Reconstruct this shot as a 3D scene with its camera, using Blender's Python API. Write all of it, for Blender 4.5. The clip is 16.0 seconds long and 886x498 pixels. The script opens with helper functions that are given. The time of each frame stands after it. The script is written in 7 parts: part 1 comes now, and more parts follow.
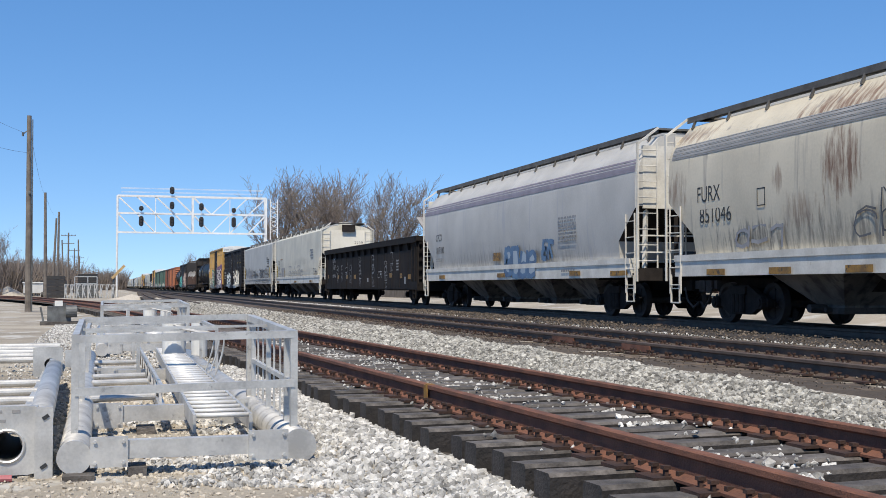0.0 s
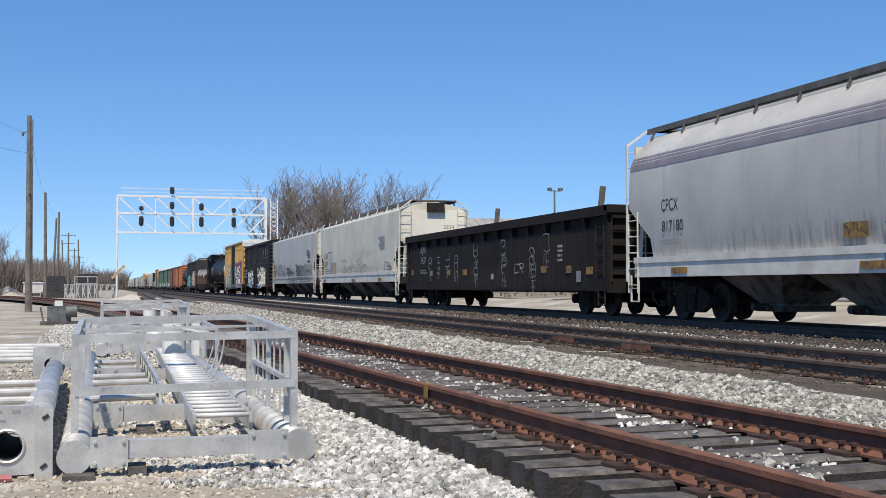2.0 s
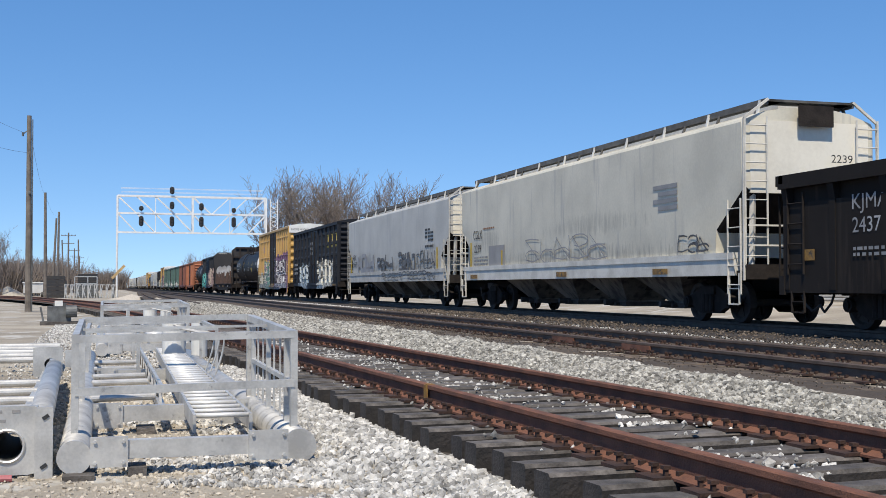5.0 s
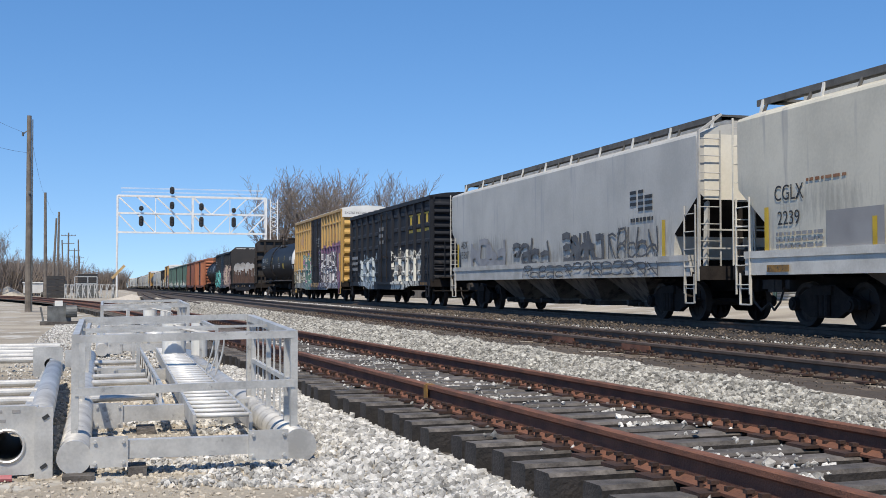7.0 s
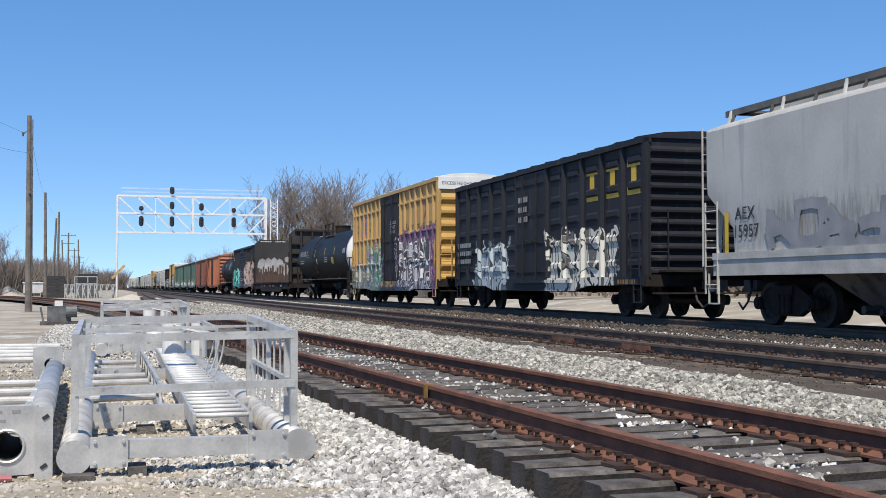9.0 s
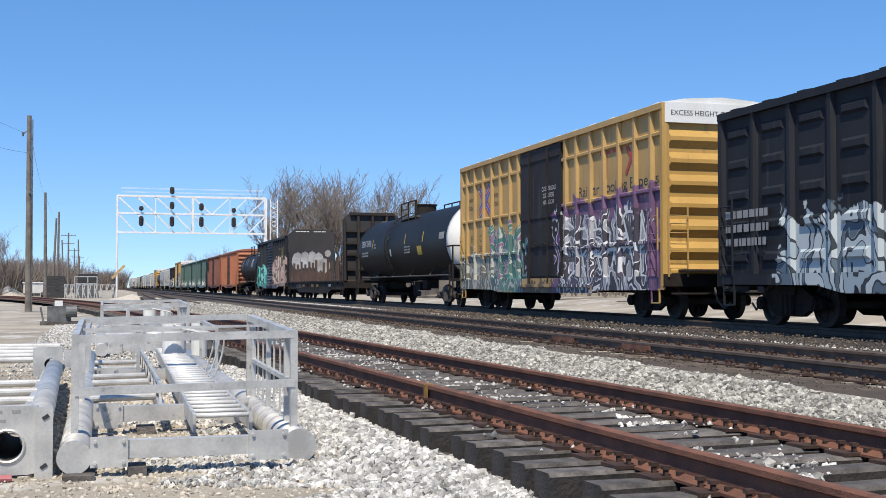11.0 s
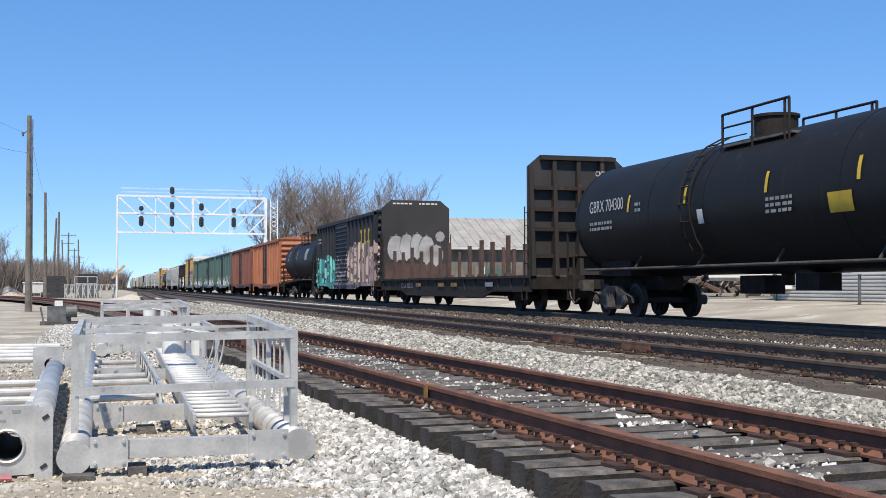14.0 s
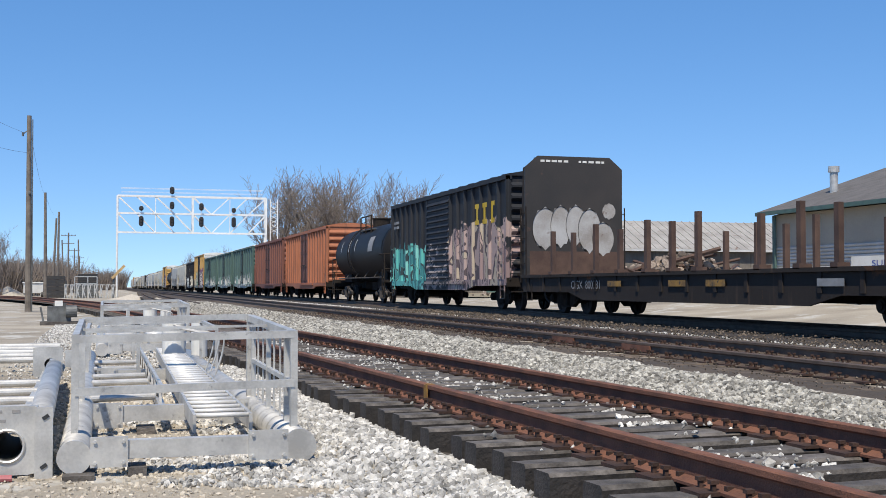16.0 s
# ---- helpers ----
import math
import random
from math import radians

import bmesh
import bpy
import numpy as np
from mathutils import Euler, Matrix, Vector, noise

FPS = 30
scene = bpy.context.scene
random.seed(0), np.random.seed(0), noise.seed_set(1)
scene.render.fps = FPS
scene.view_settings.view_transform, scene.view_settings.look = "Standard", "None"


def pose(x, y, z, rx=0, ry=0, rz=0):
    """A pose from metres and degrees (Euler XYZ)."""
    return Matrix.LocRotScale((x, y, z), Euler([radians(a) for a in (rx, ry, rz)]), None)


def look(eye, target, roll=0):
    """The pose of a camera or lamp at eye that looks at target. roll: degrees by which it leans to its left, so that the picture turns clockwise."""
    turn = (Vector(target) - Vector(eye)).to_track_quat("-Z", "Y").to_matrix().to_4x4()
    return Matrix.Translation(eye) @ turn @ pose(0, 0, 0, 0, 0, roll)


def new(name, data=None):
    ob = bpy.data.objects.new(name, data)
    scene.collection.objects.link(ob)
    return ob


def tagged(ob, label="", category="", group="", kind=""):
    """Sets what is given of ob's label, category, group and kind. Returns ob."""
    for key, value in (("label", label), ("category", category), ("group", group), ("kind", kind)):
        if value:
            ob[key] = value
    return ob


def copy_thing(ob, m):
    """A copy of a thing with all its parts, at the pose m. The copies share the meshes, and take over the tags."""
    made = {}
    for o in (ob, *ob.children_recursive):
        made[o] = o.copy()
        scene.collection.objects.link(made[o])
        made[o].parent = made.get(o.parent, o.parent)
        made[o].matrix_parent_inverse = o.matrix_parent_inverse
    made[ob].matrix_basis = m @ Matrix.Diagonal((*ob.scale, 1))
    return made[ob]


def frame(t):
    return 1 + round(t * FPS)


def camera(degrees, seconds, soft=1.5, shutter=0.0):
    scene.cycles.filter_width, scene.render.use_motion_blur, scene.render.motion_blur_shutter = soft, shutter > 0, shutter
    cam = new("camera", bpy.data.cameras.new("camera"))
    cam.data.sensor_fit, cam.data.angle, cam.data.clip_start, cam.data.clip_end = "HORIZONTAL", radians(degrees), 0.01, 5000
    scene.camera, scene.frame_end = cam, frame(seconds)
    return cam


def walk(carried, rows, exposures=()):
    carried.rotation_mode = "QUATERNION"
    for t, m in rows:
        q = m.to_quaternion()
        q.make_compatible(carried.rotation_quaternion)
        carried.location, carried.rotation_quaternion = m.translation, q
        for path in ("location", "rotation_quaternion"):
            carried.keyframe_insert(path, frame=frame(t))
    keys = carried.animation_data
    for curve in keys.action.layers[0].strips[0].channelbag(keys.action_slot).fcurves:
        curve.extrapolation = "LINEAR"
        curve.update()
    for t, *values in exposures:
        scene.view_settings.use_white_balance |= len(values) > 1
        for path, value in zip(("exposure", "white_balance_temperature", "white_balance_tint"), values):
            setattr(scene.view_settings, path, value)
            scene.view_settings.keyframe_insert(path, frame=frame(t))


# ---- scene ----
# x: across the tracks, y: along them, z: up.
EYE = (0.0, 0.0, 1.25)
YAW, PITCH, LENS = 16.21, 1.863, 41.67
cam = camera(LENS, 16.0, soft=0.8)
VIEW = pose(*EYE, 90 + PITCH, 0, -YAW)
walk(cam, [(0, VIEW), (16, VIEW)], exposures=[(0, 0.27), (4, 0.22), (7, 0.22), (9, 0.32), (11.5, 0.42), (14.5, 0.44), (16, 0.3)])

# ---- light ----
SUN_DIR = Vector((-0.23, -0.50, 0.835)).normalized()
world = bpy.data.worlds.new("sky")
scene.world = world
world.use_nodes = True
wn = world.node_tree.nodes
sky = wn.new("ShaderNodeTexSky")
sky.sky_type = "NISHITA"
sky.sun_disc = False
sky.sun_elevation = math.asin(SUN_DIR.z)
sky.sun_rotation = math.atan2(SUN_DIR.x, SUN_DIR.y)
sky.altitude = 2600
sky.air_density, sky.dust_density, sky.ozone_density = 0.95, 0.0, 3.0
ways, lifted, unit = wn.new("ShaderNodeTexCoord"), wn.new("ShaderNodeVectorMath"), wn.new("ShaderNodeVectorMath")
lifted.inputs[1].default_value = (0, 0, 0.055)
unit.operation = "NORMALIZE"
world.node_tree.links.new(ways.outputs["Generated"], lifted.inputs[0])
world.node_tree.links.new(lifted.outputs[0], unit.inputs[0])
world.node_tree.links.new(unit.outputs[0], sky.inputs["Vector"])
clear = wn.new("ShaderNodeHueSaturation")
clear.inputs["Saturation"].default_value, clear.inputs["Value"].default_value = 1.5, 1.0
clear.inputs["Hue"].default_value = 0.506
soften = wn.new("ShaderNodeGamma")
soften.inputs["Gamma"].default_value = 0.66
world.node_tree.links.new(sky.outputs[0], soften.inputs["Color"])
world.node_tree.links.new(soften.outputs[0], clear.inputs["Color"])
world.node_tree.links.new(clear.outputs[0], wn["Background"].inputs[0])
wn["Background"].inputs[1].default_value = 0.236
sun = new("sun", bpy.data.lights.new("sun", "SUN"))
sun.data.energy, sun.data.angle, sun.data.color = 4.35, radians(0.5), (1.0, 0.91, 0.76)
sun.matrix_world = look(SUN_DIR * 50, (0, 0, 0))


# ---- materials ----
def mat(name, col, col2=None, rough=0.6, metal=0.0, scale=6.0, bump=0.15, fine=60.0, spots=None, spot_at=0.62, island=0.0,
        streak=None, streak_at=0.58, emit=None, spec=0.5):
    """Colour varied at two scales, fine relief, optional blotches (spots) and vertical streaks."""
    m = bpy.data.materials.new(name)
    m.use_nodes = True
    n, l = m.node_tree.nodes, m.node_tree.links
    b = n["Principled BSDF"]
    b.inputs["Roughness"].default_value, b.inputs["Metallic"].default_value = rough, metal
    b.inputs["Specular IOR Level"].default_value = spec
    co = n.new("ShaderNodeTexCoord")
    big, small = n.new("ShaderNodeTexNoise"), n.new("ShaderNodeTexNoise")
    big.inputs["Scale"].default_value, big.inputs["Detail"].default_value = scale, 5
    small.inputs["Scale"].default_value, small.inputs["Detail"].default_value = fine, 4
    l.new(co.outputs["Object"], big.inputs["Vector"])
    l.new(co.outputs["Object"], small.inputs["Vector"])
    mix = n.new("ShaderNodeMix")
    mix.data_type = "RGBA"
    col2 = col2 or tuple(c * 0.72 for c in col)
    mix.inputs[6].default_value, mix.inputs[7].default_value = (*col2, 1), (*col, 1)
    ramp = n.new("ShaderNodeMapRange")
    ramp.inputs[1].default_value, ramp.inputs[2].default_value = 0.32, 0.66
    add = n.new("ShaderNodeMath")
    add.operation = "MULTIPLY_ADD"
    add.inputs[1].default_value, add.inputs[2].default_value = 0.35, -0.17
    add2 = n.new("ShaderNodeMath")
    l.new(small.outputs[0], add.inputs[0])
    l.new(big.outputs[0], add2.inputs[0])
    l.new(add.outputs[0], add2.inputs[1])
    l.new(add2.outputs[0], ramp.inputs[0])
    l.new(ramp.outputs[0], mix.inputs[0])
    out = mix.outputs[2]

    def over(colour, fac):
        nonlocal out
        mx = n.new("ShaderNodeMix")
        mx.data_type = "RGBA"
        mx.inputs[7].default_value = (*colour, 1)
        l.new(out, mx.inputs[6])
        l.new(fac, mx.inputs[0])
        out = mx.outputs[2]

    if island:
        geo, hsv, mr = n.new("ShaderNodeNewGeometry"), n.new("ShaderNodeHueSaturation"), n.new("ShaderNodeMapRange")
        info, sm = n.new("ShaderNodeObjectInfo"), n.new("ShaderNodeMath")
        l.new(geo.outputs["Random Per Island"], sm.inputs[0])
        l.new(info.outputs["Random"], sm.inputs[1])
        fr = n.new("ShaderNodeMath")
        fr.operation = "FRACT"
        l.new(sm.outputs[0], fr.inputs[0])
        mr.inputs[3].default_value, mr.inputs[4].default_value = 1 - island, 1 + island
        l.new(fr.outputs[0], mr.inputs[0])
        l.new(mr.outputs[0], hsv.inputs["Value"])
        l.new(out, hsv.inputs["Color"])
        out = hsv.outputs[0]
    if streak:
        mp, st = n.new("ShaderNodeMapping"), n.new("ShaderNodeTexNoise")
        mp.inputs["Scale"].default_value = (3.0, 3.0, 0.25)
        st.inputs["Scale"].default_value, st.inputs["Detail"].default_value = 1.6, 6
        l.new(co.outputs["Object"], mp.inputs[0])
        l.new(mp.outputs[0], st.inputs["Vector"])
        r2 = n.new("ShaderNodeMapRange")
        r2.inputs[1].default_value, r2.inputs[2].default_value = streak_at, streak_at + 0.14
        l.new(st.outputs[0], r2.inputs[0])
        over(streak, r2.outputs[0])
    if spots:
        sp = n.new("ShaderNodeTexNoise")
        sp.inputs["Scale"].default_value, sp.inputs["Detail"].default_value = scale * 1.7, 8
        sp.inputs["Roughness"].default_value = 0.65
        l.new(co.outputs["Object"], sp.inputs["Vector"])
        r3 = n.new("ShaderNodeMapRange")
        r3.inputs[1].default_value, r3.inputs[2].default_value = spot_at, spot_at + 0.06
        l.new(sp.outputs[0], r3.inputs[0])
        over(spots, r3.outputs[0])
    l.new(out, b.inputs["Base Color"])
    if bump:
        bp = n.new("ShaderNodeBump")
        bp.inputs["Strength"].default_value, bp.inputs["Distance"].default_value = bump, 0.02
        l.new(small.outputs[0], bp.inputs["Height"])
        l.new(bp.outputs[0], b.inputs["Normal"])
    return m


M = {}
M["gravel"] = mat("gravel", (0.39, 0.345, 0.275), (0.22, 0.19, 0.15), 0.95, 0, 0.35, 0.8, 30, spots=(0.45, 0.43, 0.39), spot_at=0.55)
M["stone"] = mat("limestone", (0.54, 0.525, 0.495), (0.26, 0.25, 0.23), 0.85, 0, 9, 0.3, 60, island=0.45)
M["stone3"] = mat("dusty_limestone", (0.40, 0.385, 0.345), (0.17, 0.16, 0.14), 0.9, 0, 9, 0.3, 60, island=0.6)
M["rail"] = mat("rusty_rail", (0.185, 0.078, 0.046), (0.10, 0.045, 0.030), 0.85, 0.0, 5, 0.3, 80)
M["mainrail"] = mat("main_rail_steel", (0.115, 0.082, 0.062), (0.065, 0.047, 0.037), 0.7, 0.15, 5, 0.2, 80)
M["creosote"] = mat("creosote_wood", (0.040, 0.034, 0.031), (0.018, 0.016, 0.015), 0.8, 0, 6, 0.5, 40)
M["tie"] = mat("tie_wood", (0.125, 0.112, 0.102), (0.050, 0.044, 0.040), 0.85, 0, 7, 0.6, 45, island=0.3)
M["galv"] = mat("galvanised", (0.62, 0.605, 0.57), (0.42, 0.41, 0.39), 0.42, 0.45, 4, 0.04, 50, spots=(0.32, 0.31, 0.295), spot_at=0.62)
M["black"] = mat("black_paint", (0.025, 0.025, 0.027), (0.04, 0.035, 0.03), 0.5, 0, 1, 0.1, 20)
M["wood"] = mat("pole_wood", (0.185, 0.16, 0.135), (0.105, 0.09, 0.077), 0.9, 0, 3, 0.4, 40)


# ---- mesh helpers ----
def part(name, bm, material, parent=None, label="", smooth=False):
    me = bpy.data.meshes.new(name)
    bm.normal_update()
    bm.to_mesh(me)
    bm.free()
    if smooth:
        me.shade_smooth()
    me.materials.append(material)
    ob = new(name, me)
    ob.parent = parent
    if label:
        tagged(ob, label)
    return ob


def box(bm, x0, x1, y0, y1, z0, z1, m=None):
    vs = [bm.verts.new((x, y, z)) for z in (z0, z1) for y in (y0, y1) for x in (x0, x1)]
    if m:
        for v in vs:
            v.co = m @ v.co
    for f in ((0, 2, 3, 1), (4, 5, 7, 6), (0, 1, 5, 4), (2, 6, 7, 3), (0, 4, 6, 2), (1, 3, 7, 5)):
        bm.faces.new([vs[i] for i in f])
    return bm


def bar(bm, a, b, w, h=None):
    """A square bar from a to b."""
    a, b = Vector(a), Vector(b)
    d = b - a
    q = d.to_track_quat("Y", "Z").to_matrix().to_4x4()
    h = h or w
    return box(bm, -w / 2, w / 2, 0, d.length, -h / 2, h / 2, Matrix.Translation(a) @ q)


def rod(bm, a, b, r, n=10, r2=None, caps=True):
    a, b = Vector(a), Vector(b)
    d = b - a
    q = Matrix.Translation(a) @ d.to_track_quat("Z", "Y").to_matrix().to_4x4()
    r2 = r if r2 is None else r2
    A = [bm.verts.new(q @ Vector((r * math.cos(k * math.tau / n), r * math.sin(k * math.tau / n), 0))) for k in range(n)]
    B = [bm.verts.new(q @ Vector((r2 * math.cos(k * math.tau / n), r2 * math.sin(k * math.tau / n), d.length))) for k in range(n)]
    for k in range(n):
        bm.faces.new((A[k], A[(k + 1) % n], B[(k + 1) % n], B[k]))
    if caps:
        bm.faces.new(A[::-1])
        bm.faces.new(B)
    return bm


def loft(bm, sections, close_ends=True, loop=True):
    """Joins rings of equal length into a skin."""
    rings = [[bm.verts.new(p) for p in s] for s in sections]
    n = len(rings[0])
    for a, b in zip(rings, rings[1:]):
        for k in range(n if loop else n - 1):
            bm.faces.new((a[k], a[(k + 1) % n], b[(k + 1) % n], b[k]))
    if close_ends:
        bm.faces.new(rings[0][::-1])
        bm.faces.new(rings[-1])
    bmesh.ops.recalc_face_normals(bm, faces=bm.faces)
    return bm


def extrude(bm, prof, y0, y1):
    """A profile in x, z drawn from y0 to y1."""
    return loft(bm, [[(x, y, z) for x, z in prof] for y in (y0, y1)])


def NB():
    return bmesh.new()


# ---- ground and tracks ----
RAIL_Z, YARD_Z = 0.48, 0.41
TRAIN_X, MAIN_X = 13.8, 7.95


def yard_x(y):
    """Centre line of the near track, which bends away to the left."""
    return 3.55 - 0.05 * (y - 8) - (max(0.0, y - 28) ** 2) / 1040


def step(a, b, x):
    t = min(1.0, max(0.0, (x - a) / (b - a)))
    return t * t * (3 - 2 * t)


def ground_z(x, y):
    d = x - yard_x(y)
    far = step(60, 110, y)
    z = 0.10 * step(-1.0, -0.55, d) + 0.16 * step(0.9, 1.5, d) + 0.04 * step(1.9, 2.6, d)
    z += 0.06 * (step(-1.95, -1.40, d) - step(-1.28, -1.0, d))
    z += 0.55 * step(19.5, 27.0, x) - 0.12 * step(16.2, 18.5, x)
    return z * (1 - far) + 0.22 * far * step(3, 6, x)


def build_ground():
    xs = sorted({*np.round(np.arange(-6, 24, 0.25), 3), *range(-60, 120, 6), -3000, -1200, -500, -200, -110, 200, 500, 1200, 3000})
    ys = sorted({*np.round(np.arange(-2, 40, 0.5), 3), *range(40, 140, 4), *range(140, 420, 20), -2500, -800, -200, -60, -20, 600, 1200, 2500, 4500})
    bm = NB()
    g = [[bm.verts.new((x, y, ground_z(x, y) + (0.02 * noise.noise((x * 1.3, y * 1.3, 0)) if -6 < x < 24 and y < 40 else 0))) for x in xs] for y in ys]
    for j in range(len(ys) - 1):
        for i in range(len(xs) - 1):
            bm.faces.new((g[j][i], g[j][i + 1], g[j + 1][i + 1], g[j + 1][i]))
    return tagged(part("ground", bm, M["gravel"], smooth=True), "pale crushed limestone yard ground", "ground", kind="structure")


build_ground()

RAIL = [(-0.07, -0.17), (0.07, -0.17), (0.07, -0.155), (0.012, -0.13), (0.012, -0.05), (0.036, -0.035), (0.036, -0.006), (0.028, 0),
        (-0.028, 0), (-0.036, -0.006), (-0.036, -0.035), (-0.012, -0.05), (-0.012, -0.13), (-0.07, -0.155)]


def build_rail(name, path, z, label):
    bm = NB()
    secs = []
    for i, (x, y) in enumerate(path):
        a, b = path[max(0, i - 1)], path[min(len(path) - 1, i + 1)]
        d = Vector((b[0] - a[0], b[1] - a[1])).normalized()
        secs.append([(x + d.y * px, y - d.x * px, z + pz) for px, pz in RAIL])
    loft(bm, secs)
    return tagged(part(name, bm, M["rail"] if "yard" in name else M["mainrail"]), label, "rail", kind="structure")


def side_path(fn, off, ys):
    out = []
    for y in ys:
        d = Vector((fn(y + 0.5) - fn(y - 0.5), 1)).normalized()
        out.append((fn(y) + d.y * off, y - d.x * off))
    return out


NEAR_YS = [-12 + 2 * k for k in range(80)]
for s in (-0.755, 0.755):
    build_rail("yard_rail", side_path(yard_x, s, NEAR_YS), YARD_Z, "rusty steel rail spiked to old wooden ties")
for cx in (MAIN_X, TRAIN_X):
    for s in (-0.755, 0.755):
        build_rail("main_rail", [(cx + s, y) for y in (-60, 0, 60, 200, 900)], RAIL_Z, "brown steel main line rail with worn head")



def graffiti_on(m, regions):
    """Spray-painted panels on a car side, in the car's own metres: (y low, y high, z low, z high, fills, line colour, cells per metre in y and z)."""
    n, l = m.node_tree.nodes, m.node_tree.links
    b = n["Principled BSDF"]
    out = b.inputs["Base Color"].links[0].from_socket
    co, sep = n.new("ShaderNodeTexCoord"), n.new("ShaderNodeSeparateXYZ")
    l.new(co.outputs["Object"], sep.inputs[0])
    wob = n.new("ShaderNodeTexNoise")
    wob.inputs["Scale"].default_value, wob.inputs["Detail"].default_value = 2.2, 3
    l.new(co.outputs["Object"], wob.inputs["Vector"])

    curl = n.new("ShaderNodeTexNoise")
    curl.inputs["Scale"].default_value, curl.inputs["Detail"].default_value = 1.5, 1.5
    l.new(co.outputs["Object"], curl.inputs["Vector"])

    def math_node(op, a, c):
        q = n.new("ShaderNodeMath")
        q.operation = op
        for i, v in enumerate((a, c)):
            if isinstance(v, (int, float)):
                q.inputs[i].default_value = v
            else:
                l.new(v, q.inputs[i])
        return q.outputs[0]

    def mix(fac, a, c):
        q = n.new("ShaderNodeMix")
        q.data_type = "RGBA"
        l.new(fac, q.inputs[0])
        for i, v in ((6, a), (7, c)):
            if isinstance(v, tuple):
                q.inputs[i].default_value = (*v, 1)
            else:
                l.new(v, q.inputs[i])
        return q.outputs[2]

    for y0, y1, z0, z1, fills, line, sy, sz in regions:
        d = math_node("MINIMUM", math_node("SUBTRACT", sep.outputs[1], y0), math_node("SUBTRACT", y1, sep.outputs[1]))
        dz = math_node("MINIMUM", math_node("SUBTRACT", sep.outputs[2], z0), math_node("SUBTRACT", z1, sep.outputs[2]))
        d = math_node("MINIMUM", d, dz)
        d = math_node("ADD", d, math_node("MULTIPLY", math_node("SUBTRACT", wob.outputs[0], 0.55), 1.5))
        near = math_node("LESS_THAN", sep.outputs[0], 0.0)
        mp = n.new("ShaderNodeMapping")
        mp.inputs["Scale"].default_value = (0.0, sy, sz)
        mp.inputs["Location"].default_value = (0.0, y0 * 0.37, z0)
        dis = n.new("ShaderNodeVectorMath")
        dis.operation = "MULTIPLY_ADD"
        dis.inputs[1].default_value = (0.0, 1.1, 1.3)
        l.new(curl.outputs["Color"], dis.inputs[0])
        l.new(co.outputs["Object"], dis.inputs[2])
        l.new(dis.outputs[0], mp.inputs[0])
        flow = n.new("ShaderNodeTexNoise")
        flow.inputs["Scale"].default_value, flow.inputs["Detail"].default_value = 0.85, 0.6
        l.new(mp.outputs[0], flow.inputs["Vector"])
        along = math_node("ADD", math_node("MULTIPLY", sep.outputs[1], 0.55 * sy), math_node("MULTIPLY", flow.outputs[0], 4.2))
        cell = math_node("FRACT", along, 0.0)
        half = math_node("FRACT", math_node("MULTIPLY", along, 0.5), 0.0)
        col = mix(math_node("GREATER_THAN", cell, 0.52), fills[0], fills[1])
        if len(fills) > 2:
            col = mix(math_node("GREATER_THAN", half, 0.80), col, fills[2])
        rim = math_node("ABSOLUTE", math_node("SUBTRACT", cell, 0.5), 0.0)
        col = mix(math_node("LESS_THAN", rim, 0.075), col, line)
        col = mix(math_node("GREATER_THAN", rim, 0.455), col, line)
        mr = n.new("ShaderNodeMapRange")
        mr.inputs[1].default_value, mr.inputs[2].default_value = 0.0, 0.05
        mr.inputs[4].default_value = 0.9
        l.new(d, mr.inputs[0])
        out = mix(math_node("MULTIPLY", mr.outputs[0], near), out, col)
    l.new(out, b.inputs["Base Color"])
    return m


M["hatch_white"] = mat("white_enamel", (0.72, 0.72, 0.70), (0.6, 0.6, 0.57), 0.5, 0, 1, 0.03, 15)
M["walk"] = mat("grating_steel", (0.14, 0.135, 0.125), (0.08, 0.075, 0.07), 0.7, 0.3, 3, 0.2, 60)
M["bay"] = mat("hopper_bay_paint", (0.20, 0.18, 0.155), (0.09, 0.08, 0.07), 0.7, 0, 1.2, 0.1, 20, streak=(0.05, 0.045, 0.04), streak_at=0.5)
# ---- railway cars ----
SPEED = 9.43
CARS, WHEELS = [], []


def steel(name, col, dirt=(0.10, 0.075, 0.055), rust=None, rust_at=0.66, rough=0.5):
    return mat(name, col, tuple(c * 0.80 for c in col), rough, 0, 0.7, 0.05, 18, spots=rust, spot_at=rust_at, streak=dirt, streak_at=0.60, spec=0.45 if max(col) > 0.1 else 0.12)


# Grime colour, with the dark of shaded undersides mixed in.
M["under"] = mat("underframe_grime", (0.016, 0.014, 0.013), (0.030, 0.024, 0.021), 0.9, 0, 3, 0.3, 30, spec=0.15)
M["wheel"] = mat("wheel_steel", (0.04, 0.031, 0.026), (0.02, 0.016, 0.015), 0.75, 0.15, 4, 0.2, 40)
M["tread"] = mat("worn_steel", (0.35, 0.34, 0.33), (0.2, 0.19, 0.18), 0.3, 0.9, 6, 0.05, 40)
M["cast"] = mat("cast_steel", (0.085, 0.073, 0.065), (0.04, 0.034, 0.03), 0.8, 0.1, 5, 0.3, 40)
M["castdark"] = mat("cast_steel_dark", (0.030, 0.025, 0.022), (0.017, 0.014, 0.013), 0.9, 0, 5, 0.3, 40, spec=0.2)
M["mark"] = mat("black_marking", (0.03, 0.03, 0.03), None, 0.6, 0, 3, 0)
M["markw"] = mat("white_marking", (0.62, 0.62, 0.6), None, 0.6, 0, 3, 0)
M["marky"] = mat("yellow_marking", (0.62, 0.42, 0.03), None, 0.6, 0, 3, 0)
